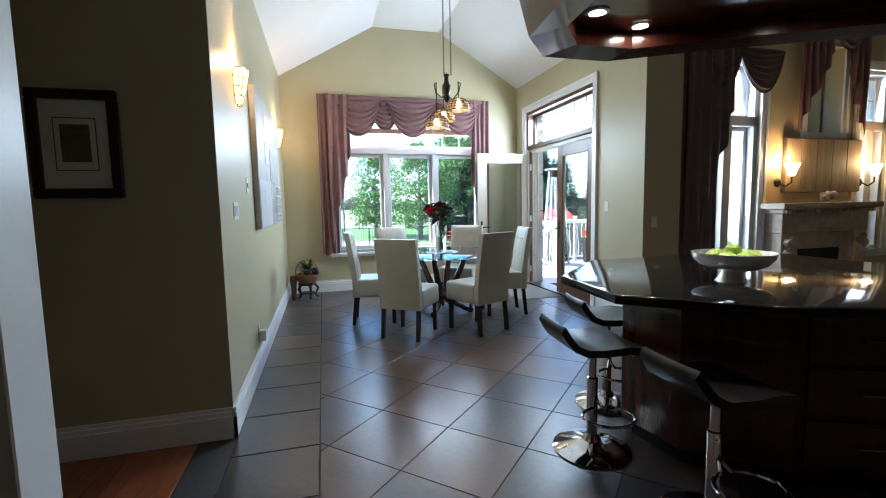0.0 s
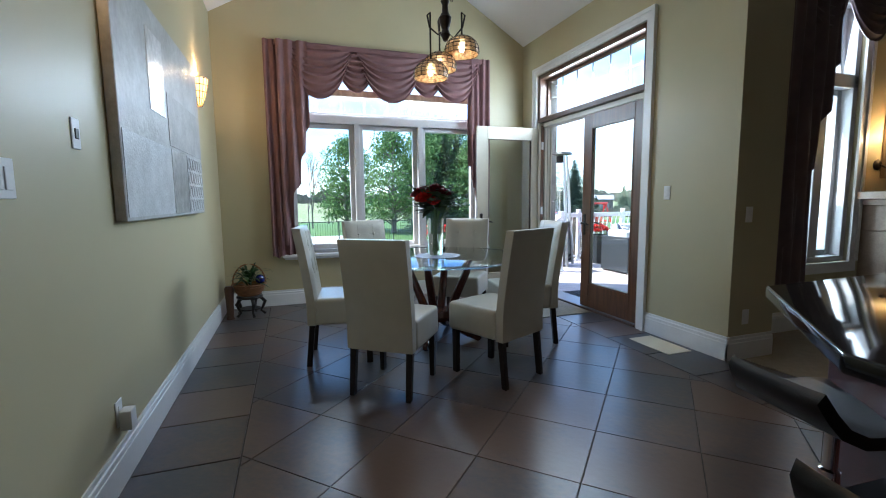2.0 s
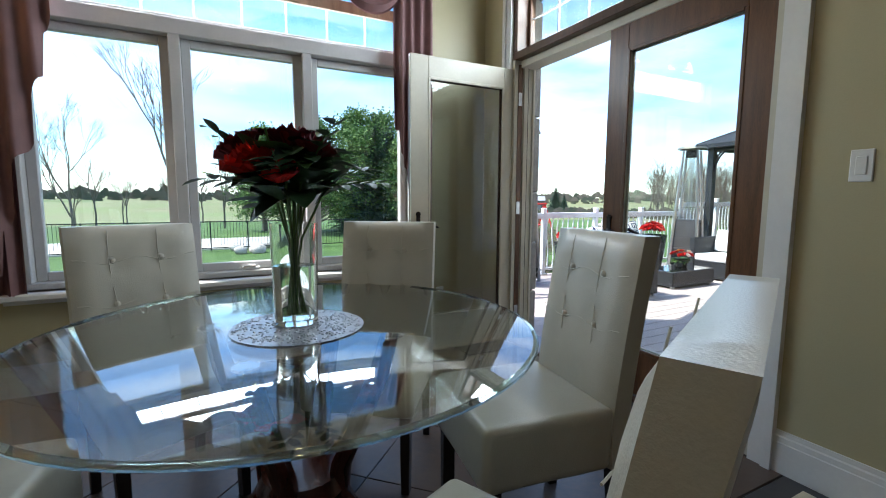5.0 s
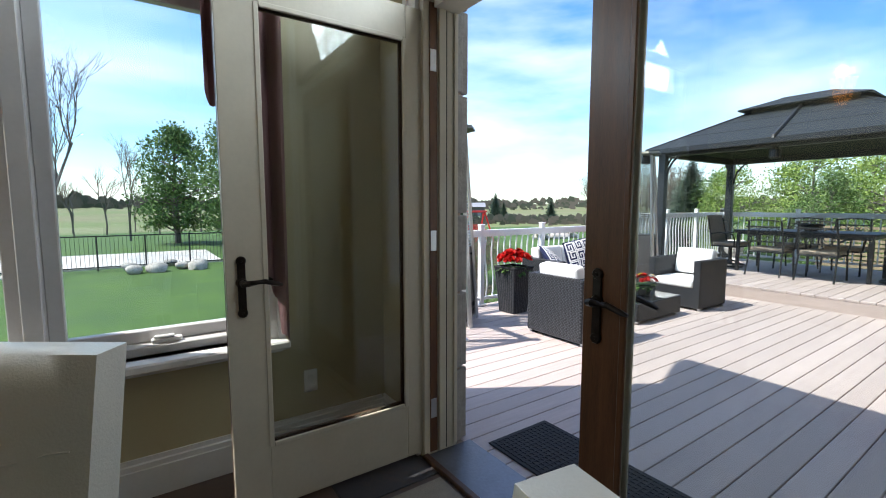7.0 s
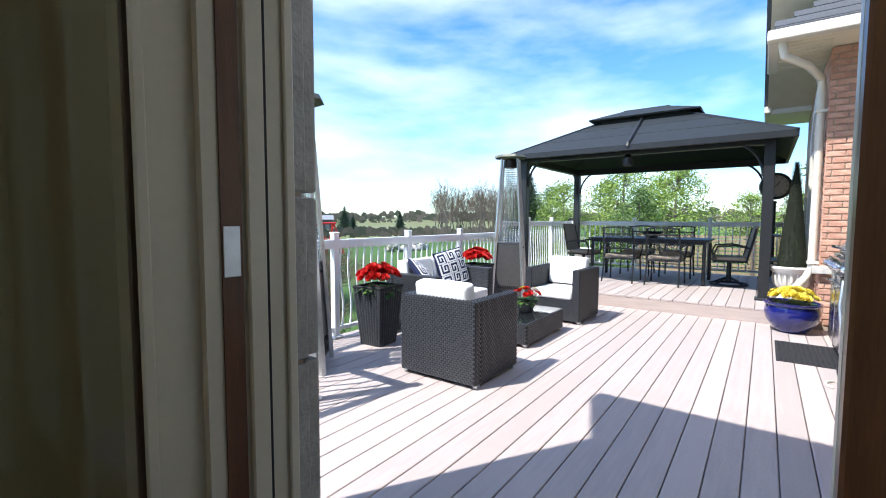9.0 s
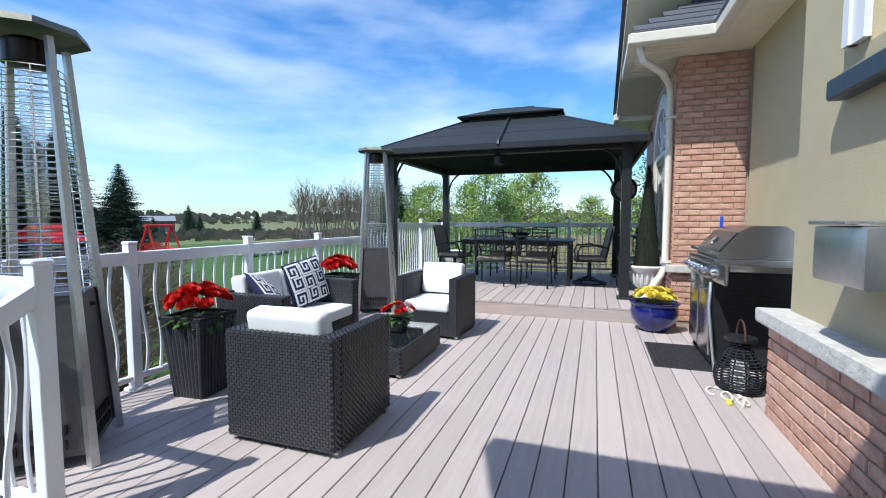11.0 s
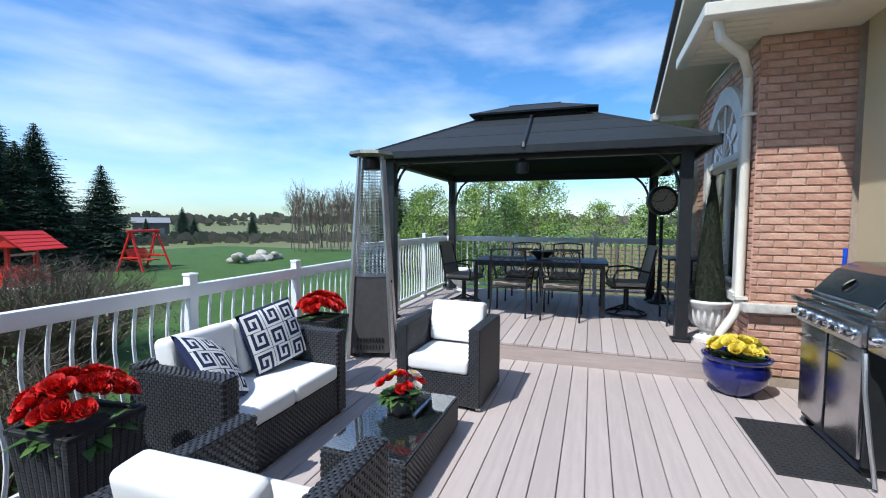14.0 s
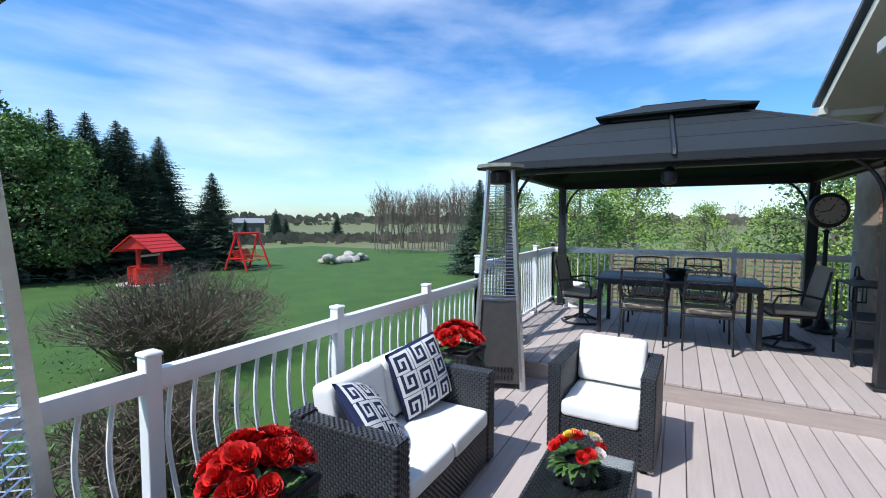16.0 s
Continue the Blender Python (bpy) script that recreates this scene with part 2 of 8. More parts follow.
M_MAHOG = mat("dark mahogany", (0.06, 0.016, 0.011), 0.22, var=0.35, scale=5, bump=0.03, bscale=50, stretch=(5, 5, 0.6), coat=0.3)
M_DOORWOOD = mat("oak door wood", (0.125, 0.052, 0.021), 0.36, var=0.4, scale=4, bump=0.05, bscale=60, stretch=(8, 8, 0.7))
M_DARKWOOD = mat("brown stained wood", (0.085, 0.042, 0.024), 0.35, var=0.3, scale=4, bump=0.05, bscale=60, stretch=(8, 8, 0.7))
M_BRONZE = mat("oil-rubbed bronze", (0.035, 0.028, 0.024), 0.35, 0.8, var=0.3, scale=20, bump=0.04)
M_GRANITE = mat("polished black granite", (0.008, 0.008, 0.009), 0.06, var=0.5, scale=180, bump=0.0)
M_CHROME = mat("chrome", (0.75, 0.75, 0.76), 0.07, 1.0, var=0.03, scale=10, bump=0.0)
M_BLACKLEA = mat("black vinyl", (0.012, 0.012, 0.014), 0.32, var=0.2, scale=20, bump=0.08, bscale=240)
M_CURTAIN = mat("dusty rose drapery", (0.20, 0.105, 0.105), 0.65, var=0.18, scale=8, bump=0.12, bscale=320)
M_CURTAIN2 = mat("taupe satin drapery", (0.155, 0.11, 0.115), 0.5, var=0.18, scale=8, bump=0.12, bscale=320)
M_PANE = pane_glass("window glass")
M_TGLASS = pane_glass("table glass", 0.20)
M_GLASS = glass("clear glass", (0.96, 0.98, 0.97))
M_WATER = glass("water", (0.97, 0.99, 0.98), ior=1.33)
M_DECK = mat("taupe deck stain", (0.44, 0.375, 0.35), 0.62, var=0.10, scale=5, bump=0.18, bscale=45, per_object=0.35, stretch=(0.6, 6, 6))
M_DECKF = mat("taupe deck fascia", (0.40, 0.33, 0.30), 0.65, var=0.12, scale=5, bump=0.15, bscale=45, stretch=(6, 0.6, 6))
M_RAIL = mat("white aluminium", (0.78, 0.79, 0.80), 0.35, var=0.03, scale=9, bump=0.02)
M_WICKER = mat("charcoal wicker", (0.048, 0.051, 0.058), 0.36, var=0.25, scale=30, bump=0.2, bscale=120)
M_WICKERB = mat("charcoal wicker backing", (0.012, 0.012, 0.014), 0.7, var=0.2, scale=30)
M_CUSH = mat("white cushion fabric", (0.76, 0.76, 0.75), 0.85, var=0.05, scale=5, bump=0.2, bscale=300)
M_BLACKMETAL = mat("charcoal powder coat", (0.022, 0.024, 0.027), 0.42, 0.2, var=0.2, scale=20, bump=0.04)
M_GAZROOF = mat("charcoal steel roof", (0.014, 0.019, 0.022), 0.62, 0.0, var=0.15, scale=6, bump=0.04)
M_STEEL = mat("brushed steel", (0.46, 0.46, 0.47), 0.24, 1.0, var=0.1, scale=30, bump=0.03, bscale=90, stretch=(1, 30, 1))
M_HEATER = mat("heater grey enamel", (0.085, 0.08, 0.078), 0.45, 0.3, var=0.12, scale=15, bump=0.03)
M_ALU = mat("heater aluminium", (0.55, 0.56, 0.57), 0.33, 0.9, var=0.08, scale=20, bump=0.03)
M_BRICK = mat("salmon brick", (0.60, 0.37, 0.275), 0.85, scale=14, bump=0.8, bscale=48, col2=(0.45, 0.245, 0.175), per_object=0.28)
M_MORTAR = mat("mortar", (0.42, 0.33, 0.26), 0.95, var=0.2, bump=0.4)
M_STUCCO = mat("tan stucco", (0.47, 0.40, 0.255), 0.9, var=0.06, scale=3, bump=0.35, bscale=130)
M_STONE = mat("grey limestone", (0.34, 0.33, 0.31), 0.9, var=0.2, scale=10, bump=0.5, bscale=60)
M_CAPSTONE = mat("pale cap stone", (0.52, 0.50, 0.46), 0.85, var=0.2, scale=16, bump=0.7, bscale=40)
M_SOFFIT = mat("cream soffit aluminium", (0.76, 0.69, 0.53), 0.5, var=0.05, scale=8, bump=0.03)
M_GUTTER = mat("cream gutter", (0.66, 0.62, 0.53), 0.4, var=0.05, scale=8, bump=0.02)
M_SHINGLE = mat("blue-grey shingle", (0.115, 0.125, 0.145), 0.9, var=0.35, scale=30, bump=0.5, bscale=90, per_object=0.5)
M_GRASS = mat("lawn", (0.058, 0.120, 0.017), 0.95, scale=0.9, bump=1.0, bscale=30, col2=(0.028, 0.076, 0.010))
M_FIELD = mat("dry field", (0.17, 0.155, 0.085), 0.95, scale=0.05, bump=0.4, bscale=3, col2=(0.10, 0.145, 0.035))
M_RED = mat("red painted wood", (0.62, 0.022, 0.015), 0.5, var=0.12, scale=10, bump=0.08)
M_SPRUCE = mat("spruce needles", (0.078, 0.130, 0.078), 0.8, scale=3, bump=0.0, col2=(0.036, 0.068, 0.044), island=0.5)
M_PINE = mat("pine needles", (0.15, 0.245, 0.065), 0.8, scale=2, bump=0.0, col2=(0.07, 0.135, 0.04), island=0.6)
M_YGREEN = mat("spring leaves", (0.30, 0.40, 0.085), 0.8, scale=2, bump=0.0, col2=(0.15, 0.24, 0.05), island=0.6)
M_BARK = mat("grey bark", (0.16, 0.135, 0.115), 0.95, var=0.3, scale=10, bump=0.5)
M_TWIG = mat("brown twigs", (0.15, 0.115, 0.085), 0.95, var=0.3, scale=10, bump=0.2)
M_LEAF = mat("dark green leaf", (0.030, 0.075, 0.018), 0.42, scale=14, bump=0.08, col2=(0.014, 0.040, 0.012), island=0.5)
M_LEAFL = mat("fresh green leaf", (0.075, 0.15, 0.03), 0.5, scale=14, bump=0.08, col2=(0.035, 0.085, 0.02), island=0.5)
M_PETALR = mat("red petals", (0.72, 0.018, 0.012), 0.6, scale=30, bump=0.1, col2=(0.42, 0.008, 0.008), island=0.6)
M_PETALD = mat("dark red petals", (0.20, 0.008, 0.018), 0.6, scale=30, bump=0.1, col2=(0.09, 0.005, 0.012), island=0.6)
M_PETALY = mat("yellow petals", (0.80, 0.66, 0.10), 0.6, scale=30, bump=0.1, col2=(0.66, 0.52, 0.05), island=0.5)
M_PETALW = mat("white petals", (0.78, 0.76, 0.72), 0.6, scale=30, bump=0.1, col2=(0.62, 0.52, 0.5), island=0.5)
M_NAVY = mat("navy and white print", (0.014, 0.022, 0.075), 0.8, var=0.1, scale=20, bump=0.15, bscale=300)
M_COBALT = mat("cobalt glaze", (0.010, 0.014, 0.13), 0.10, var=0.3, scale=6, bump=0.03, bscale=20, coat=0.6)
M_URN = mat("white cast stone", (0.68, 0.66, 0.62), 0.75, var=0.1, scale=12, bump=0.15)
M_TOPIARY = mat("artificial boxwood", (0.050, 0.062, 0.030), 0.9, scale=30, bump=0.0, col2=(0.022, 0.028, 0.014), island=0.6)
M_TAUPECUSH = mat("taupe sling cushion", (0.30, 0.25, 0.19), 0.8, var=0.08, scale=8, bump=0.15, bscale=250)
M_RUBBER = mat("black rubber mat", (0.022, 0.022, 0.024), 0.75, var=0.2, scale=20, bump=0.3, bscale=90)
M_SOIL = mat("potting soil", (0.03, 0.022, 0.016), 0.95, var=0.3, bump=0.6, bscale=80)
M_CANVAS = mat("silver-grey collage canvas", (0.47, 0.47, 0.46), 0.45, var=0.22, scale=5, bump=0.4, bscale=30)
M_SILVER = mat("silver leaf", (0.62, 0.62, 0.62), 0.3, 0.7, var=0.25, scale=14, bump=0.6, bscale=26)
M_PLATE = mat("white plastic plate", (0.74, 0.74, 0.73), 0.35, var=0.02)
M_BASKET = mat("woven basket", (0.26, 0.12, 0.05), 0.7, var=0.3, scale=40, bump=0.5, bscale=110)
M_AMBER = emit("amber stained glass", (1.0, 0.42, 0.10), 1.6)
M_BULB = emit("warm bulb", (1.0, 0.72, 0.40), 14.0)
M_FROST = emit("frosted amber shade", (1.0, 0.66, 0.30), 3.0)
M_CAN = emit("can lamp", (1.0, 0.86, 0.66), 14.0)
M_MARBLE = mat("carved marble", (0.46, 0.37, 0.29), 0.45, var=0.2, scale=8, bump=0.1)
M_BLACK = mat("plain black", (0.008, 0.008, 0.008), 0.6, var=0.3)
M_PANELW = mat("weathered wood panel", (0.30, 0.22, 0.14), 0.65, var=0.3, scale=4, bump=0.1, stretch=(6, 6, 0.6))
M_ROCK = mat("pale boulders", (0.42, 0.39, 0.34), 0.9, var=0.3, scale=5, bump=0.6, bscale=14)
M_CARPET = mat("beige mat", (0.27, 0.235, 0.18), 0.95, var=0.15, scale=20, bump=0.4, bscale=200)
M_PICMAT = mat("cream picture mount", (0.66, 0.62, 0.50), 0.8, var=0.03)
M_PICT = mat("dusky landscape print", (0.16, 0.11, 0.06), 0.7, scale=9, bump=0.0, col2=(0.055, 0.042, 0.03))
M_PLASTICBLK = mat("black plastic", (0.015, 0.015, 0.016), 0.4, var=0.15, scale=20)

# ---- the house shell ----
XL, XR, YB = -0.56, 3.33, 6.90
XO, YO = 3.50, 7.22           # outer faces of door wall and window wall
LY0, LY1 = 4.05, 4.30         # living room window wall
DZ, UZ, GZ = -0.035, 0.14, -1.0


def wall(name, bm, m, label):
    return solo(name, bm, m, label, "wall", kind="structure", smooth=None)


wall("wall_west", box(XL - 0.15, XL, 2.36, YB, -0.05, 3.36), M_WALL, "ochre painted dining room side wall")
wall("wall_hall", box(-3.2, XL - 0.15, 2.36, 2.51, -0.05, 3.36), M_WALL, "shaded ochre hallway wall with picture")
wall("wall_hall_end", box(-3.35, -3.2, -3.0, 2.51, 0, 3.36), M_WALL, "plain ochre hallway end wall")
# unseen wall closing the kitchen, kept dark so less light bounces
wall("wall_behind", box(-3.2, 9.3, -3.15, -3.0, 0, 4.6), M_MAHOG, "added unseen kitchen back wall, dark to limit bounced light")
WIN = (0.18, 2.69, 0.62, 2.90)
wall("wall_north", wall_cells('x', YB, YO, XL - 0.15, XO, 0, 3.36, [WIN]), M_WALL, "ochre painted end wall with a wide window")
gb = bm_new()
gp = [(XL, 3.36), (XR, 3.36), (1.95, 4.20), (0.87, 4.20)]
va = [gb.verts.new((x, YB, z)) for x, z in gp]
vb = [gb.verts.new((x, YO, z)) for x, z in gp]
gb.faces.new(va), gb.faces.new(vb[::-1])
for i in range(4):
    gb.faces.new((va[i], va[(i + 1) % 4], vb[(i + 1) % 4], vb[i]))
wall("wall_north_gable", gb, M_WALL, "ochre painted gable above the window")
DOOR = (4.60, 6.50, -0.04, 2.84)
wall("wall_east", wall_cells('y', XR, XO, 3.67, YB, -0.04, 3.36, [DOOR]), M_WALL, "ochre painted wall with a transomed double door")
wall("wall_return", box(XO, 3.80, 3.67, LY0, 0, 4.6), M_WALL, "narrow shaded ochre return wall")
LW1, LW2, LWH = (4.42, 5.34, 0.62, 3.05), (7.06, 7.62, 0.62, 3.05), (6.10, 6.72, 2.20, 3.30)
wall("wall_living", wall_cells('x', LY0, LY1 - 0.02, 3.80, 9.3, 0, 4.6, [LW1, LW2, LWH]), M_WALL, "ochre living room wall with tall windows")
wall("wall_living_east", box(9.3, 9.45, -3.0, LY1 - 0.02, 0, 4.6), M_WALL, "plain ochre living room end wall")
wall("wall_upper_east", box(XR, XO, -3.0, 3.67, 3.36, 4.6), M_WALL, "ochre wall above the living room opening")

# ceilings
cb = bm_new()
prof = [(XL, 3.33), (0.87, 4.16), (1.95, 4.16), (XR, 3.33)]
top = [(XR + 0.1, 3.45), (1.98, 4.28), (0.84, 4.28), (XL - 0.1, 3.45)]
loop = prof + top
ya = [cb.verts.new((x, -3.0, z)) for x, z in loop]
yb_ = [cb.verts.new((x, YB, z)) for x, z in loop]
cb.faces.new(ya), cb.faces.new(yb_[::-1])
for i in range(len(loop)):
    j = (i + 1) % len(loop)
    cb.faces.new((ya[i], ya[j], yb_[j], yb_[i]))
solo("ceiling", cb, M_CEIL, "white vaulted ceiling with a flat top", "ceiling", kind="structure", smooth=None)
solo("ceiling_hall", box(-3.35, XL - 0.1, -3.0, 2.51, 3.36, 3.5), M_CEIL, "flat white hallway ceiling", "ceiling", kind="structure", smooth=None)
solo("ceiling_living", box(XR + 0.1, 9.45, -3.0, LY1, 4.6, 4.75), M_CEIL, "flat white living room ceiling", "ceiling", kind="structure", smooth=None)

# floors
solo("floor", box(-0.75, XO, -3.0, YB, -0.05, -0.006), M_GROUT, "dark grout bed of the tiled floor", "floor", kind="structure", smooth=None)
fl = solo("floor_hall", box(-3.2, -0.75, -3.0, 2.36, -0.05, -0.012), M_GROUT, "glossy red oak strip floor", "floor", kind="structure", smooth=None)
solo("floor_living", box(XO, 9.3, -3.0, LY1, -0.05, 0.0), M_CARPET, "beige carpet of the living room", "floor", kind="structure", smooth=None)


def trim(name, bm, m=M_WHITE, label="white painted baseboard", cat="baseboard"):
    return solo(name, bm, m, label, cat, kind="structure", smooth=None)


def base_profile(bm, p, q, nrm, h=0.185):
    """Baseboard with a stepped top from p to q (2D), proud towards nrm."""
    p, q, nrm = Vector(p), Vector(q), Vector(nrm)
    pr = [(0, 0), (0.018, 0), (0.018, h * 0.72), (0.014, h * 0.74), (0.014, h * 0.86), (0.008, h * 0.89), (0.008, h), (0, h)]
    a = [bm.verts.new((p.x + nrm.x * d, p.y + nrm.y * d, z)) for d, z in pr]
    b = [bm.verts.new((q.x + nrm.x * d, q.y + nrm.y * d, z)) for d, z in pr]
    for i in range(len(pr)):
        j = (i + 1) % len(pr)
        bm.faces.new((a[i], b[i], b[j], a[j]))
    bm.faces.new(a), bm.faces.new(b[::-1])


for nm, p, q, nn in (("baseboard_west", (XL, 2.342), (XL, YB), (1, 0)), ("baseboard_hall", (-3.2, 2.36), (XL + 0.018, 2.36), (0, -1)),
                     ("baseboard_north", (XL + 0.018, YB), (XR - 0.018, YB), (0, -1)), ("baseboard_east", (XR, 3.652), (XR, 4.515), (-1, 0)),
                     ("baseboard_east_far", (XR, 6.585), (XR, YB), (-1, 0)), ("baseboard_return", (XR - 0.018, 3.67), (3.80, 3.67), (0, -1)),
                     ("baseboard_living", (3.80, LY0), (5.35, LY0), (0, -1))):
    b_ = bm_new()
    base_profile(b_, p, q, nn)
    trim(nm, b_)


def casing(name, axis, plane, out, u0, u1, z0, z1, w=0.085, d=0.022, bottom=False, m=M_WHITE, label="white moulded casing"):
    """A picture-frame casing round an opening, on the plane, proud towards out (+1 or -1)."""
    bm = bm_new()

    def slab(a, b, c, e, dd, inset=0.0):
        lo, hi = sorted((plane, plane + out * dd))
        if axis == 'x':
            add_box(bm, a, b, lo, hi, c, e)
        else:
            add_box(bm, lo, hi, a, b, c, e)
    slab(u0 - w, u0, z0, z1 + w, d)
    slab(u1, u1 + w, z0, z1 + w, d)
    slab(u0, u1, z1, z1 + w, d)
    slab(u0 - w - 0.012, u0 - w * 0.7, z0, z1 + w + 0.012, d * 1.5)
    slab(u1 + w * 0.7, u1 + w + 0.012, z0, z1 + w + 0.012, d * 1.5)
    slab(u0 - w * 0.7, u1 + w * 0.7, z1 + w * 0.7, z1 + w + 0.012, d * 1.5)
    if bottom:
        slab(u0 - w, u1 + w, z0 - w, z0, d)
    return trim(name, bm, m, label, "trim")


casing("trim_door", 'y', XR, -1, DOOR[0], DOOR[1], 0.0, DOOR[3])
casing("trim_window", 'x', YB, -1, WIN[0], WIN[1], WIN[2], WIN[3], w=0.07, bottom=True)
casing("trim_living_window", 'x', LY0, -1, LW1[0], LW1[1], LW1[2], LW1[3], w=0.1, bottom=True)
casing("trim_living_window_far", 'x', LY0, -1, LW2[0], LW2[1], LW2[2], LW2[3], w=0.1, bottom=True)
casing("trim_high_window", 'x', LY0, -1, LWH[0], LWH[1], LWH[2], LWH[3], w=0.09, bottom=True)


# ---- windows ----
def sash(parent, axis, plane, u0, u1, z0, z1, w=0.055, d=0.05, name="sash", m=M_WFRAME, grid=None, gm=M_WHITE, mir=False):
    bm = bm_new()

    def slab(a, b, c, e, dd=d):
        if axis == 'x':
            add_box(bm, a, b, plane - dd / 2, plane + dd / 2, c, e, 0.004)
        else:
            add_box(bm, plane - dd / 2, plane + dd / 2, a, b, c, e, 0.004)
    slab(u0, u0 + w, z0, z1)
    slab(u1 - w, u1, z0, z1)
    slab(u0 + w, u1 - w, z0, z0 + w)
    slab(u0 + w, u1 - w, z1 - w, z1)
    fr = part(name, bm, m, parent)
    if grid:
        bm = bm_new()
        for i in range(1, grid[0]):
            u = u0 + w + (u1 - u0 - 2 * w) * i / grid[0]
            slab(u - 0.006, u + 0.006, z0 + w, z1 - w, 0.016)
        for k in range(1, grid[1]):
            z = z0 + w + (z1 - z0 - 2 * w) * k / grid[1]
            slab(u0 + w, u1 - w, z - 0.006, z + 0.006, 0.014)
        part("muntin_grid", bm, gm, parent)
    if axis == 'x':
        g = box(u0 + w, u1 - w, plane - 0.003, plane + 0.003, z0 + w, z1 - w)
    else:
        g = box(plane - 0.003, plane + 0.003, u0 + w, u1 - w, z0 + w, z1 - w)
    gp_ = part("pane", g, M_PANE, parent, smooth=None)
    gp_.visible_shadow = False
    return fr


win = thing("window_1", pose(0, 0, 0), "wide white three-light window with a gridded transom", "window", kind="structure")
WY = 7.03
fb = bm_new()
for a, b, c, e in ((WIN[0], WIN[1], 0.62, 0.66), (WIN[0], WIN[1], 2.20, 2.30), (WIN[0], WIN[1], 2.86, 2.90), (WIN[0], WIN[0] + 0.05, 0.66, 2.86),
                   (WIN[1] - 0.05, WIN[1], 0.66, 2.86), (0.99, 1.057, 0.66, 2.20), (1.813, 1.877, 0.66, 2.20)):
    add_box(fb, a, b, 6.93, 7.16, c, e, 0.004)
part("window_frame", fb, M_WFRAME, win)
sash(win, 'x', WY, WIN[0] + 0.05, 0.99, 0.66, 2.20)
sash(win, 'x', WY, 1.057, 1.813, 0.66, 2.20)
sash(win, 'x', WY, 1.877, WIN[1] - 0.05, 0.66, 2.20)
sash(win, 'x', WY, WIN[0] + 0.05, WIN[1] - 0.05, 2.30, 2.86, w=0.04, grid=(8, 2))
part("window_sill", box(WIN[0] - 0.09, WIN[1] + 0.09, 6.80, 6.95, 0.58, 0.62, 0.008), M_WHITE, win)
for cx in (1.42, 2.28):
    cr_ = bm_new()
    add_box(cr_, cx - 0.06, cx + 0.06, 6.955, 6.99, 0.66, 0.682, 0.005)
    add_box(cr_, cx - 0.05, cx + 0.03, 6.945, 6.965, 0.682, 0.698, 0.005)
    part("crank_handle", cr_, M_PLATE, win)
for nm, L, y in (("window_2", LW1, 4.2), ("window_3", LW2, 4.2)):
    w_ = thing(nm, pose(0, 0, 0), "tall white casement window under a gridded transom", "window", kind="structure")
    fb = bm_new()
    for a, b, c, e in ((L[0], L[1], L[2], L[2] + 0.05), (L[0], L[1], 2.26, 2.38), (L[0], L[1], L[3] - 0.05, L[3]), (L[0], L[0] + 0.06, L[2] + 0.05, L[3] - 0.05),
                       (L[1] - 0.06, L[1], L[2] + 0.05, L[3] - 0.05), ((L[0] + L[1]) / 2 - 0.06, (L[0] + L[1]) / 2 + 0.06, L[2] + 0.05, 2.26)):
        add_box(fb, a, b, 4.08, 4.29, c, e, 0.004)
    part("window_frame", fb, M_WFRAME, w_)
    mid = (L[0] + L[1]) / 2
    sash(w_, 'x', y, L[0] + 0.06, mid - 0.06, L[2] + 0.05, 2.26)
    sash(w_, 'x', y, mid + 0.06, L[1] - 0.06, L[2] + 0.05, 2.26)
    sash(w_, 'x', y, L[0] + 0.06, L[1] - 0.06, 2.38, L[3] - 0.05, w=0.04, grid=(4, 2))

# ---- the double door ----
dr = thing("door_1", pose(0, 0, 0), "wood double door frame with a gridded transom", "door", kind="structure")
jb = bm_new()
add_box(jb, XR + 0.002, XO + 0.03, DOOR[1] - 0.035, DOOR[1] - 0.001, 0.0, 2.24)
add_box(jb, XR + 0.002, XO + 0.03, DOOR[0] + 0.001, DOOR[0] + 0.035, 0.0, 2.24)
add_box(jb, XR + 0.06, XO + 0.03, DOOR[0] + 0.036, DOOR[1] - 0.036, 2.19, 2.24)
part("door_jamb", jb, M_CREAM, dr)
js = bm_new()
add_box(js, XR + 0.085, XR + 0.125, DOOR[1] - 0.048, DOOR[1] - 0.0355, 0.02, 2.21, 0.003)
add_box(js, XO + 0.005, XO + 0.028, DOOR[1] - 0.045, DOOR[1] - 0.0355, 0.02, 2.21, 0.003)
add_box(js, XR + 0.085, XR + 0.125, DOOR[0] + 0.0355, DOOR[0] + 0.048, 0.02, 2.21, 0.003)
part("door_stop", js, M_CREAM, dr)
part("weather_strip", box(XR + 0.126, XR + 0.133, DOOR[1] - 0.042, DOOR[1] - 0.0355, 0.02, 2.21), M_BLACK, dr, "black rubber weather strip")
part("jamb_edge", box(XR + 0.034, XR + 0.076, DOOR[1] - 0.0395, DOOR[1] - 0.0355, 0.02, 2.21), M_DOORWOOD, dr, "brown stained jamb rebate")
for z in (0.25, 1.1, 1.95):
    part("hinge_plate", box(XR + 0.036, XR + 0.070, DOOR[1] - 0.0425, DOOR[1] - 0.04, z - 0.05, z + 0.05, 0.001), M_ALU, dr, "steel hinge plate")
tb = bm_new()
add_box(tb, XR + 0.004, XO, DOOR[0] + 0.001, DOOR[1] - 0.001, 2.241, 2.30, 0.004)
add_box(tb, XR + 0.004, XO, DOOR[0] + 0.001, DOOR[0] + 0.05, 2.301, 2.838, 0.004)
add_box(tb, XR + 0.004, XO, DOOR[1] - 0.05, DOOR[1] - 0.001, 2.301, 2.838, 0.004)
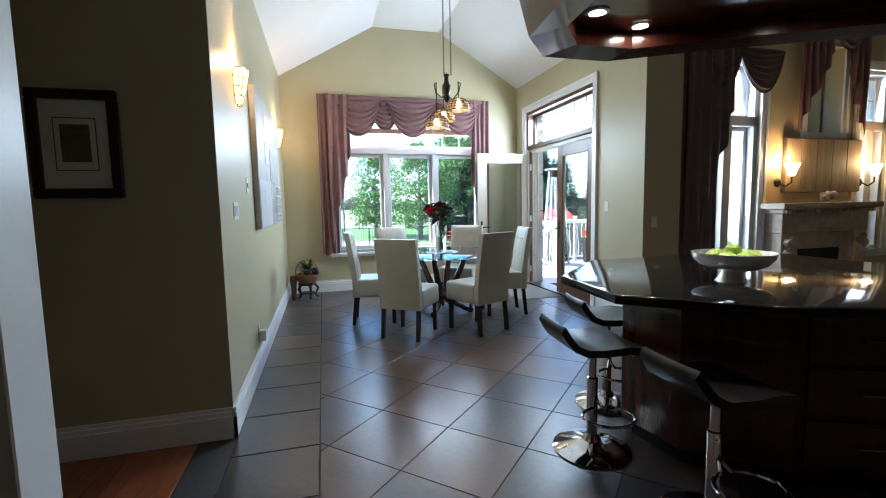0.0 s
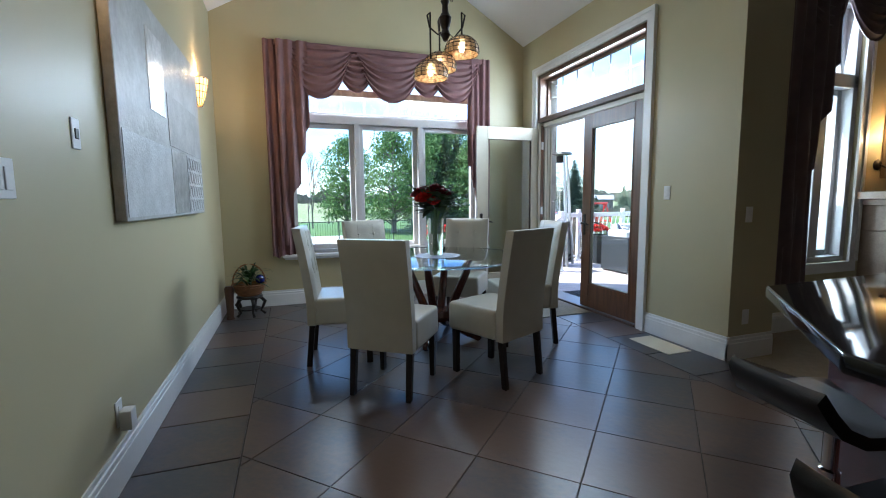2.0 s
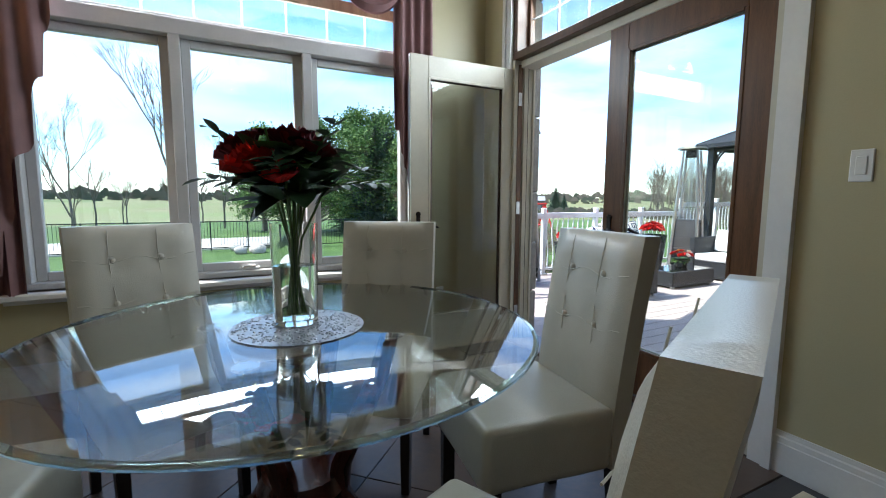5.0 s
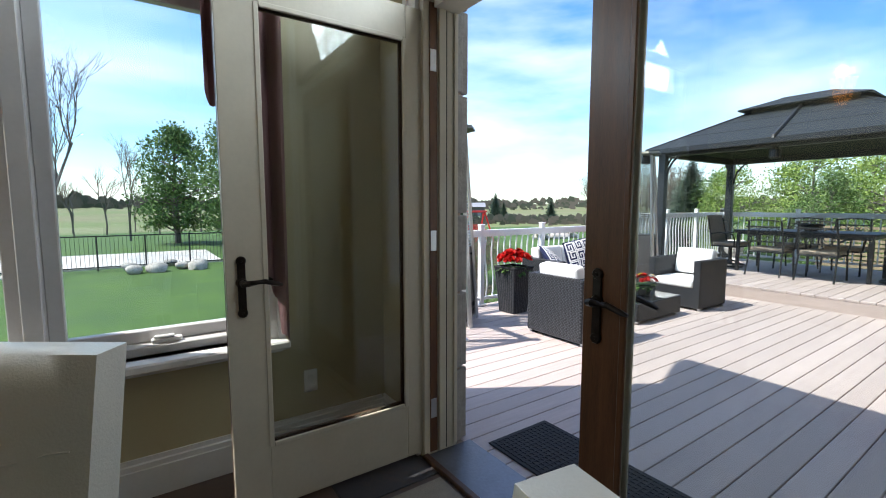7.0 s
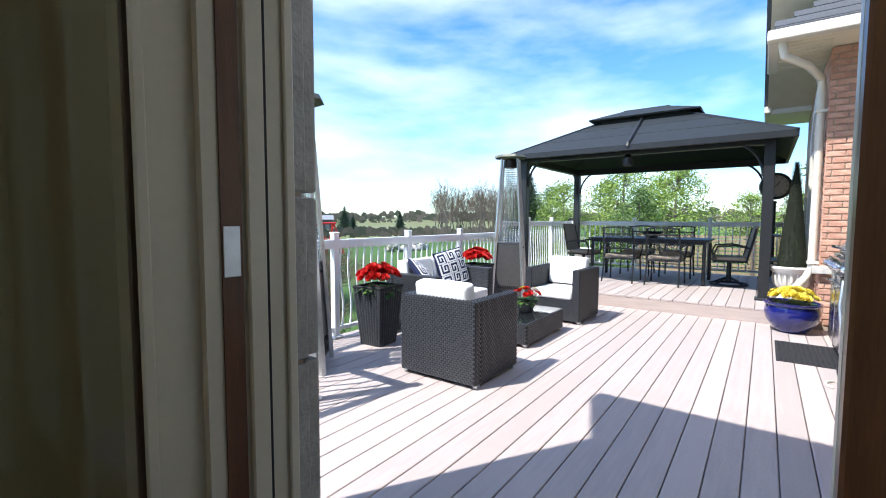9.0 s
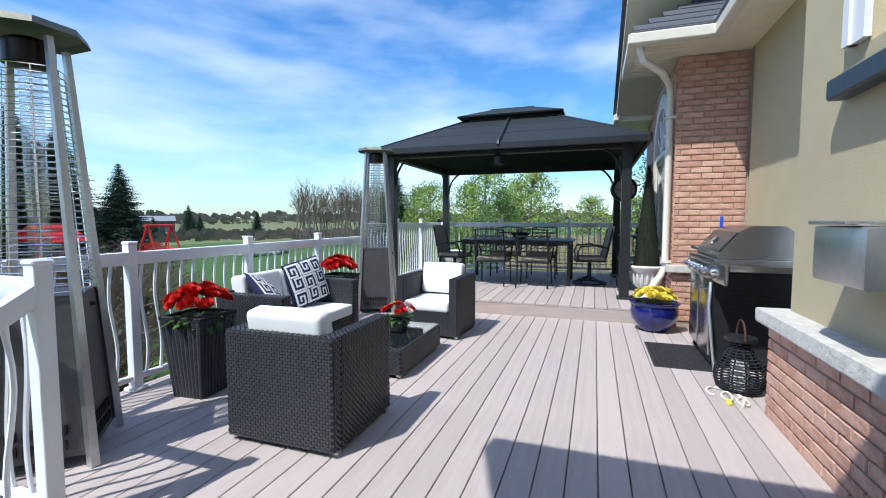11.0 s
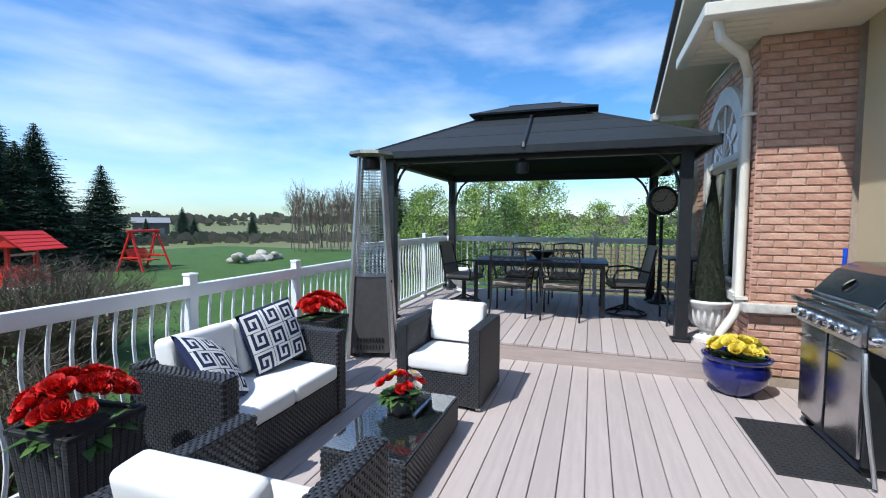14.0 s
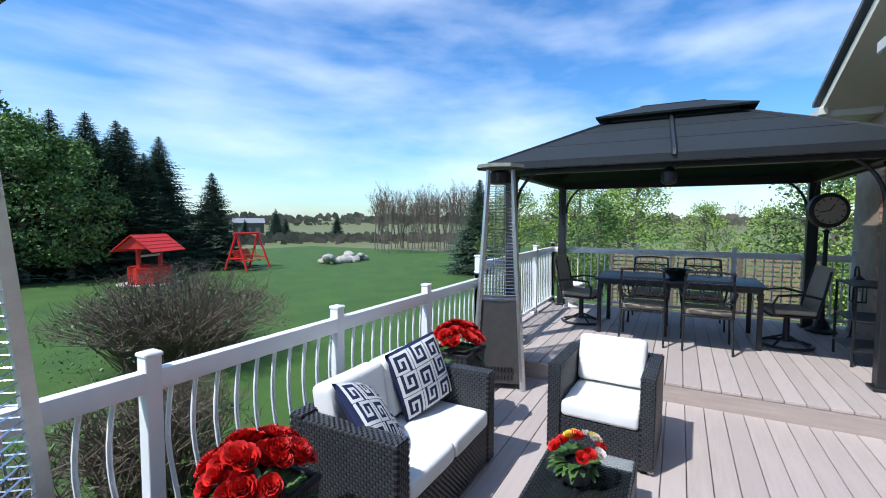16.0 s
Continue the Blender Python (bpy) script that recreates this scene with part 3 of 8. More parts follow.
add_box(tb, XR + 0.004, XO, DOOR[0] + 0.051, DOOR[1] - 0.051, 2.79, 2.838, 0.004)
part("transom_frame", tb, M_DARKWOOD, dr, "dark stained wood frame")
sash(dr, 'y', XR + 0.13, DOOR[0] + 0.05, DOOR[1] - 0.05, 2.30, 2.79, w=0.03, m=M_DARKWOOD, grid=(6, 2), gm=M_WFRAME)
part("threshold", box(XR + 0.0, XO + 0.12, DOOR[0] + 0.036, DOOR[1] - 0.036, -0.034, 0.012, 0.006), mat("grey aluminium sill", (0.16, 0.17, 0.19), 0.35, 0.7), dr, "grey aluminium sill")
part("sill_nosing", box(XR - 0.012, XR + 0.02, DOOR[0] + 0.036, DOOR[1] - 0.036, -0.005, 0.02, 0.004), M_DARKWOOD, dr, "dark wood nosing")


def lever(parent, side, m):
    """A lever set on both faces: backplate and curved lever. side: the leaf's local y of the face."""
    for s in (1, -1):
        pb = bm_new()
        ya, yb = (0.0225, 0.031) if s > 0 else (-0.031, -0.0225)
        add_box(pb, -0.015, 0.015, ya, yb, -0.115, 0.080, 0.003, 2)
        for zc, rr in ((0.084, 0.0185), (-0.119, 0.0185)):
            add_lathe(pb, [(0.0, 0.0), (rr, 0.0), (rr, 0.006), (rr * 0.8, 0.0105), (0.0, 0.0105)], 20, pose(0, 0.0225 * s, zc, -90 * s))
            add_lathe(pb, [(0.0, 0.0), (0.0055, 0.0), (0.0045, 0.003), (0.0, 0.0035)], 10, pose(0, 0.033 * s, zc, -90 * s))
        add_lathe(pb, [(0.0, 0.0), (0.021, 0.0), (0.020, 0.006), (0.014, 0.014), (0.0, 0.014)], 20, pose(0, 0.0225 * s, 0, -90 * s))
        o = part("backplate", pb, M_BRONZE, parent)
        o.matrix_basis = m
        y = s * 0.035
        lv = tube([(0, y, 0), (0, y + s * 0.035, 0), (side * 0.02, y + s * 0.045, 0.002), (side * 0.07, y + s * 0.045, 0.006), (side * 0.12, y + s * 0.045, -0.008), (side * 0.14, y + s * 0.042, -0.014)], [0.012, 0.012, 0.012, 0.010, 0.009, 0.005], 8)
        o = part("lever_handle", lv, M_BRONZE, parent)
        o.matrix_basis = m


def leaf(name, m, outer, inner, label, W_=0.965):
    """A glazed door leaf, hinge at x=0, reaching to x=0.945; y>0 is the face called inner."""
    ob = thing(name, m, label, "door", kind="structure")
    H_, s, top_, bot = 2.175, 0.138, 0.145, 0.285
    for nm, face, y0, y1 in (("leaf_frame_outer", outer, -0.022, 0.0), ("leaf_frame_inner", inner, 0.0005, 0.022)):
        bm = bm_new()
        add_box(bm, 0, s, y0, y1, 0.02, H_, 0.003)
        add_box(bm, W_ - s, W_, y0, y1, 0.02, H_, 0.003)
        add_box(bm, s, W_ - s, y0, y1, 0.02, bot, 0.003)
        add_box(bm, s, W_ - s, y0, y1, H_ - top_, H_, 0.003)
        part(nm, bm, face, ob)
        bm = bm_new()
        yy = (y0 - 0.004, y0 + 0.008) if y0 < 0 else (y1 - 0.008, y1 + 0.004)
        for a, b, c, e in ((s - 0.004, s + 0.016, bot, H_ - top_), (W_ - s - 0.016, W_ - s + 0.004, bot, H_ - top_), (s + 0.016, W_ - s - 0.016, bot - 0.004, bot + 0.016), (s + 0.016, W_ - s - 0.016, H_ - top_ - 0.016, H_ - top_ + 0.004)):
            add_box(bm, a, b, *yy, c, e, 0.003)
        part("glazing_bead", bm, face, ob)
    g = part("pane", box(s, W_ - s, -0.004, 0.004, bot, H_ - top_), M_PANE, ob, smooth=None)
    g.visible_shadow = False
    lever(ob, -1, pose(W_ - 0.055, 0, 0.975))
    for z in (0.25, 1.1, 1.95):
        h = lathe([(0.008, -0.05), (0.008, 0.05)], 8, pose(-0.004, 0.026, z))
        part("hinge", h, M_ALU, ob)
    return ob


leaf("door_leaf_open", pose(XR + 0.055, DOOR[1] + 0.008, 0, 0, 0, 180), M_DARKWOOD, M_CREAM, "cream painted glazed door leaf standing open inward", 0.925)
leaf("door_leaf_closed", pose(XR + 0.06, DOOR[0] + 0.036, 0, 0, 0, 90), M_CREAM, M_DOORWOOD, "oak glazed door leaf with bronze lever, closed", 0.925)

# ---- exterior shell ----
wall("wall_stone_corner", wall_cells('y', XO + 0.002, XO + 0.12, LY1 + 0.14, YO + 0.12, GZ - 0.05, 3.36, [(DOOR[0] - 0.06, DOOR[1] + 0.06, DZ, 2.95)]), M_MORTAR, "mortar core of the grey stone wall beside the door")
wall("wall_stone_north", wall_cells('x', YO + 0.002, YO + 0.12, XL - 0.3, XO, GZ - 0.05, 3.36, [WIN]), M_STONE, "grey stone wall under the window")
wall("wall_stucco", wall_cells('x', LY1, LY1 + 0.06, XO + 0.12, 9.45, GZ - 0.05, 3.14, [LW1, LW2, (5.50, 6.86, -1.1, 3.2)]), M_STUCCO, "tan stucco wall with tall windows")
wall("wall_stucco_bump", wall_cells('x', 4.70, 4.84, 5.50, 6.84, 0.60, 4.6, [(5.60, 6.15, 1.98, 3.2)]), M_STUCCO, "tan stucco fireplace bay with a high window")
wall("wall_stucco_bump_side", box(6.70, 6.84, LY1, 4.70, 0.60, 4.6), M_STUCCO, "tan stucco side of the fireplace bay")
wall("wall_stucco_bump_west", box(5.50, 5.60, LY1, 4.70, 0.60, 4.6), M_STUCCO, "tan stucco west side of the fireplace bay")
wall("wall_brick_bay", box(5.44, 6.84, LY1, 4.93, GZ, 0.54), M_MORTAR, "mortar core of the brick fireplace base")
wall("wall_brick_pier", box(9.57, 9.72, LY1 - 0.02, 5.08, GZ, 3.14), M_MORTAR, "mortar core of the brick pier")
ARCH = (9.98, 11.28, 0.74, 2.10)
wall("wall_brick_wing", wall_cells('x', 4.90, 5.08, 9.72, 12.9, GZ, 3.14, [ARCH]), M_MORTAR, "mortar core of the brick wing wall")
wall("wall_brick_wing_end", box(12.75, 12.9, 2.0, 4.90, GZ, 3.14), M_MORTAR, "brick end wall of the wing")
wall("wall_wing_back", box(9.72, 12.75, 3.2, 3.35, GZ, 3.14), M_WALL, "plain inner wall behind the arched window")
sb = bm_new()
add_box(sb, 5.60, 9.08, LY1 + 0.06, 4.80, 3.10, 3.14)
add_box(sb, 9.08, 10.25, LY1 + 0.06, 5.58, 3.10, 3.14)
add_box(sb, 10.25, 13.3, LY1 + 0.06, 5.10, 3.142, 3.17)
for i in range(9):
    add_box(sb, 9.15 + 0.12 * i, 9.158 + 0.12 * i, 5.10, 5.57, 3.094, 3.0995)
solo("soffit", sb, M_SOFFIT, "cream aluminium soffit under the eaves", "soffit", kind="structure", smooth=None)

# ---- eaves, roof, gutters ----
def strip(bm, pts):
    vs = [bm.verts.new(p) for p in pts]
    bm.faces.new(vs)


def slab_quad(bm, a, b, c, d, t=0.04):
    n = (Vector(b) - Vector(a)).cross(Vector(d) - Vector(a)).normalized() * t
    lo = [bm.verts.new(Vector(p)) for p in (a, b, c, d)]
    hi = [bm.verts.new(Vector(p) + n) for p in (a, b, c, d)]
    bm.faces.new(lo[::-1]), bm.faces.new(hi)
    for i in range(4):
        j = (i + 1) % 4
        bm.faces.new((lo[i], lo[j], hi[j], hi[i]))


rb = bm_new()
slab_quad(rb, (9.02, 5.62, 3.20), (9.02, 4.84, 3.20), (10.6, 3.3, 4.35), (10.6, 4.1, 4.35))
slab_quad(rb, (9.02, 4.84, 3.20), (6.9, 4.84, 3.20), (6.9, 3.3, 4.35), (10.6, 3.3, 4.35))
slab_quad(rb, (10.3, 5.62, 3.20), (9.02, 5.62, 3.20), (10.6, 4.1, 4.35), (10.9, 4.1, 4.35))
solo("roof_wing", rb, M_SHINGLE, "blue-grey asphalt shingle hip roof", "roof", kind="structure", smooth=None)
rows_ = bm_new()
for i in range(9):
    f = i / 9.0
    x = 9.02 + 1.58 * f
    z = 3.245 + 1.15 * f
    y0, y1 = 5.62 - 1.52 * f, 4.84 - 1.54 * f
    add_box(rows_, x - 0.01, x + 0.17, y1, y0, z - 0.004, z + 0.012, 0, 1, Matrix.Translation((x, 0, z)) @ Matrix.Rotation(-math.atan2(1.15, 1.58), 4, 'Y') @ Matrix.Translation((-x, 0, -z)))
solo("shingle_courses", rows_, M_SHINGLE, "overlapping courses of blue-grey shingles", "roof", kind="structure", smooth=None)
gb_ = bm_new()
for a, b in (((9.00, 5.62), (9.00, 4.80)), ((8.994, 4.80), (6.86, 4.80)), ((10.25, 5.62), (9.125, 5.62))):
    ax, ay = a
    bx, by = b
    if ax == bx:
        add_box(gb_, ax - 0.06, ax + 0.06, min(ay, by) - 0.06, max(ay, by) + 0.06, 3.085, 3.20, 0.012)
    else:
        add_box(gb_, min(ax, bx) - 0.06, max(ax, bx) + 0.06, ay - 0.055, ay + 0.055, 3.09, 3.205, 0.012)
solo("gutter", gb_, M_GUTTER, "cream aluminium eavestrough along the roof edge", "gutter", kind="structure", smooth=None)
ds = bm_new()
add_tube(ds, [(9.08, 5.55, 3.10), (9.10, 5.52, 2.95), (9.30, 5.30, 2.86), (9.60, 5.17, 2.78), (9.66, 5.15, 2.66), (9.66, 5.15, 0.62), (9.62, 5.20, 0.50), (9.55, 5.32, 0.34), (9.53, 5.36, 0.2), (9.53, 5.36, 0.0)], 0.042, 10)
for z in (2.4, 0.66):
    add_box(ds, 9.60, 9.72, 5.085, 5.20, z, z + 0.03)
solo("downspout", ds, M_GUTTER, "cream downspout bending from eave to brick corner", "downspout", smooth=40)
# far gable with its rake
gr = bm_new()
slab_quad(gr, (12.3, 5.66, 3.02), (12.3, 4.2, 3.02), (9.5, 4.2, 4.0), (9.5, 5.66, 4.0), 0.10)
solo("roof_gable", gr, M_SOFFIT, "cream soffited gable overhang with dark shingle edge", "roof", kind="structure", smooth=None)
gr = bm_new()
slab_quad(gr, (12.36, 5.71, 3.13), (12.36, 4.2, 3.13), (9.45, 4.2, 4.14), (9.45, 5.71, 4.14), 0.05)
solo("roof_gable_shingles", gr, M_SHINGLE, "dark shingles on the gable", "roof", kind="structure", smooth=None)
lo_ = bm_new()
add_box(lo_, 12.1, 13.2, 4.2, 5.62, 2.90, 3.0, 0.01)
add_box(lo_, 12.04, 13.25, 5.60, 5.70, 2.92, 3.03, 0.012)
solo("low_eave", lo_, M_GUTTER, "cream boxed eave return below the gable", "gutter", kind="structure", smooth=None)
# the dining room's own roof, which shades the deck
dro = bm_new()
slab_quad(dro, (4.05, 7.66, 3.22), (4.05, -3.2, 3.22), (1.4, -3.2, 4.75), (1.4, 7.66, 4.75), 0.12)
slab_quad(dro, (1.4, 7.66, 4.75), (1.4, -3.2, 4.75), (-1.2, -3.2, 3.22), (-1.2, 7.66, 3.22), 0.12)
solo("roof_dining", dro, M_SHINGLE, "shingled gable roof of the dining room", "roof", kind="structure", smooth=None)
lro = box(4.2, 13.3, -3.3, LY1 + 0.05, 4.78, 4.95)
solo("roof_living", lro, M_SHINGLE, "shingled roof of the living room", "roof", kind="structure", smooth=None)

# arched window
aw = thing("window_arched", pose(0, 0, 0), "arched white window in the brick wing", "window", kind="structure")
ac, ar = (ARCH[0] + ARCH[1]) / 2, (ARCH[1] - ARCH[0]) / 2
ab = bm_new()
N = 20


def arch_ring(bm, r0, r1, y0, y1, zc):
    pts = [[(ac + r * math.cos(math.pi * i / N), zc + r * math.sin(math.pi * i / N)) for i in range(N + 1)] for r in (r0, r1)]
    vs = [[[bm.verts.new((x, y, z)) for x, z in ring] for y in (y0, y1)] for ring in pts]
    for i in range(N):
        bm.faces.new((vs[0][1][i], vs[0][1][i + 1], vs[1][1][i + 1], vs[1][1][i]))
        bm.faces.new((vs[1][0][i], vs[1][0][i + 1], vs[1][1][i + 1], vs[1][1][i]))
        bm.faces.new((vs[0][0][i], vs[0][0][i + 1], vs[0][1][i + 1], vs[0][1][i]))


arch_ring(ab, ar - 0.02, ar + 0.17, 5.075, 5.125, 2.10)
add_box(ab, ARCH[0] - 0.15, ARCH[0] + 0.02, 5.075, 5.125, 0.70, 2.10)
add_box(ab, ARCH[1] - 0.02, ARCH[1] + 0.15, 5.075, 5.125, 0.70, 2.10)
add_box(ab, ARCH[0] - 0.2, ARCH[1] + 0.2, 5.075, 5.17, 0.62, 0.70)
part("window_surround", ab, M_URN, aw)
hb = bm_new()
ctr = hb.verts.new((ac, 5.09, 2.10))
rim = [hb.verts.new((ac + (ar - 0.02) * math.cos(math.pi * i / N), 5.09, 2.10 + (ar - 0.02) * math.sin(math.pi * i / N))) for i in range(N + 1)]
for i in range(N):
    hb.faces.new((ctr, rim[i], rim[i + 1]))
part("fanlight_pane", hb, M_PANE, aw, smooth=None)
fb = bm_new()
for a in (30, 60, 90, 120, 150):
    add_tube(fb, [(ac, 5.095, 2.10), (ac + (ar - 0.03) * math.cos(radians(a)), 5.095, 2.10 + (ar - 0.03) * math.sin(radians(a)))], 0.011, 6)
add_tube(fb, [(ac + 0.3 * math.cos(math.pi * i / 12), 5.095, 2.10 + 0.3 * math.sin(math.pi * i / 12)) for i in range(13)], 0.010, 6)
add_box(fb, ARCH[0], ARCH[1], 5.06, 5.11, 2.06, 2.13)
part("fanlight_bars", fb, M_WHITE, aw)
sash(aw, 'x', 5.04, ARCH[0], ac, 0.74, 2.06, m=M_WHITE)
sash(aw, 'x', 5.04, ac, ARCH[1], 0.74, 2.06, m=M_WHITE)
hw = thing("window_4", pose(0, 0, 0), "high gridded window over the fireplace bay", "window", kind="structure")
sash(hw, 'x', 4.77, 5.60, 6.15, 1.98, 3.2, w=0.06, m=M_WHITE, grid=(3, 4))
casing("trim_bay_window", 'x', 4.84, 1, 5.60, 6.15, 2.0, 3.2, w=0.14, d=0.03)
solo("window_flashing", box(5.46, 6.32, 4.842, 4.93, 1.76, 1.86, 0.01), mat("dark blue flashing", (0.03, 0.045, 0.06), 0.4), "dark blue metal flashing below the high window", "flashing", kind="structure")
casing("trim_window_outer", 'x', LY1 + 0.06, 1, LW2[0], LW2[1], LW2[2], LW2[3], w=0.15, d=0.03, bottom=True)
casing("trim_window_outer_west", 'x', LY1 + 0.06, 1, LW1[0], LW1[1], LW1[2], LW1[3], w=0.15, d=0.03, bottom=True)
# stone caps
cap = box(5.40, 6.92, LY1 + 0.06, 5.0, 0.54, 0.635, 0.014, 2)
for v in cap.verts:
    v.co += Vector((random.uniform(-1, 1), random.uniform(-1, 1), random.uniform(-1, 1))) * 0.004
solo("stone_coping", cap, M_CAPSTONE, "rough pale stone cap on the brick fireplace base", "stone cap", smooth=20)
cap = box(9.48, 9.60, LY1 + 0.06, 5.16, 0.56, 0.645, 0.012, 2)
solo("stone_band", cap, M_CAPSTONE, "pale stone band on the brick pier", "stone cap", smooth=20)
# fireplace flue cover
fv = thing("flue_cover", pose(5.83, 4.842, 0.92), "galvanised fireplace flue cover on the stucco bay", "flue cover")
part("hood", box(-0.17, 0.25, 0.0, 0.20, 0, 0.24, 0.02, 2), M_ALU, fv)
part("top_plate", box(-0.12, 0.20, 0.02, 0.24, 0.245, 0.262, 0.004), M_ALU, fv)

# ---- kit for wicker ----
def weave(bm, o, u, v, nu, nv, n, depth=0.0045):
    """Woven strands in the rectangle o, u, v: nu by nv staggered pads standing out along n."""
    o, u, v, n = Vector(o), Vector(u), Vector(v), Vector(n).normalized()
    for i in range(nu):
        for k in range(nv):
            off = 0.5 if k % 2 else 0.0
            a, b = (i + off) / nu, min(1.0, (i + off + 0.86) / nu)
            if a >= 1:
                continue
            c, d = (k + 0.08) / nv, (k + 0.92) / nv
            q = [o + u * a + v * c, o + u * b + v * c, o + u * b + v * d, o + u * a + v * d]
            m1, m2 = o + u * ((a + b) / 2) + v * c + n * depth, o + u * ((a + b) / 2) + v * d + n * depth
            w = [bm.verts.new(p) for p in (q[0], m1, q[1], q[2], m2, q[3])]
            bm.faces.new((w[0], w[1], w[4], w[5]))
            bm.faces.new((w[1], w[2], w[3], w[4]))


def wicker_box(name, x0, x1, y0, y1, z0, z1, parent, faces="xXyYZ", cell=(0.034, 0.017)):
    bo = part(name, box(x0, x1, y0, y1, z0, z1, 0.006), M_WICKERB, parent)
    bm = bm_new()

    def go(o, u, v, n):
        lu, lv = Vector(u).length, Vector(v).length
        weave(bm, o, u, v, max(2, round(lu / cell[0])), max(2, round(lv / cell[1])), n)
    e = 0.002
    if "x" in faces:
        go((x0 - e, y0, z0), (0, y1 - y0, 0), (0, 0, z1 - z0), (-1, 0, 0))
    if "X" in faces:
        go((x1 + e, y0, z0), (0, y1 - y0, 0), (0, 0, z1 - z0), (1, 0, 0))
    if "y" in faces:
        go((x0, y0 - e, z0), (x1 - x0, 0, 0), (0, 0, z1 - z0), (0, -1, 0))
    if "Y" in faces:
        go((x0, y1 + e, z0), (x1 - x0, 0, 0), (0, 0, z1 - z0), (0, 1, 0))
    if "Z" in faces:
        go((x0, y0, z1 + e), (x1 - x0, 0, 0), (0, y1 - y0, 0), (0, 0, 1))
    part("weave", bm, M_WICKER, bo, smooth=None)
    return bo


def cushion(x0, x1, y0, y1, z0, z1, r=0.035, m=None):
    bm = bm_new()
    add_box(bm, x0, x1, y0, y1, z0, z1, r, 4)
    bmesh.ops.subdivide_edges(bm, edges=[e for e in bm.edges if e.calc_length() > 0.15], cuts=3, use_grid_fill=True)
    c = Vector(((x0 + x1) / 2, (y0 + y1) / 2, (z0 + z1) / 2))
    for v in bm.verts:
        k = noise.noise(v.co * 5.0) * 0.006
        v.co += (v.co - c).normalized() * k
    if m is not None:
        bmesh.ops.transform(bm, matrix=m, verts=bm.verts)
    return bm


def patio_chair(m, label):
    """Wicker club chair: back at y=0.. front at y=-0.66 facing -y; width 0.70."""
    c = thing("patio_armchair", m, label, "armchair", group="wicker lounge set")
    W_, D_, H_ = 0.34, 0.645, 0.62
    wicker_box("back_panel", -W_, W_, -0.075, 0.0, 0.03, H_, c, "xXyYZ")
    wicker_box("arm_panel", -W_, -W_ + 0.085, -D_, -0.0755, 0.03, H_, c, "xXyZ")
    wicker_box("arm_panel", W_ - 0.085, W_, -D_, -0.0755, 0.03, H_, c, "xXyZ")
    wicker_box("seat_base", -W_ + 0.0855, W_ - 0.0855, -D_ + 0.012, -0.076, 0.03, 0.27, c, "y")
    part("seat_cushion", cushion(-W_ + 0.09, W_ - 0.09, -D_ - 0.005, -0.08, 0.272, 0.38), M_CUSH, c, "white seat cushion")
    part("back_cushion", cushion(-W_ + 0.10, W_ - 0.10, -0.13, 0.0, 0.0, 0.345, 0.04, pose(0, -0.085, 0.383, -9)), M_CUSH, c, "white back cushion")
    for sx in (-1, 1):
        for y in (-D_ + 0.05, -0.05):
            part("foot", box(sx * W_ - 0.035 if sx > 0 else -W_ + 0.0, sx * W_ if sx > 0 else -W_ + 0.035, y - 0.02, y + 0.02, 0, 0.03), M_ALU, c)
    return c


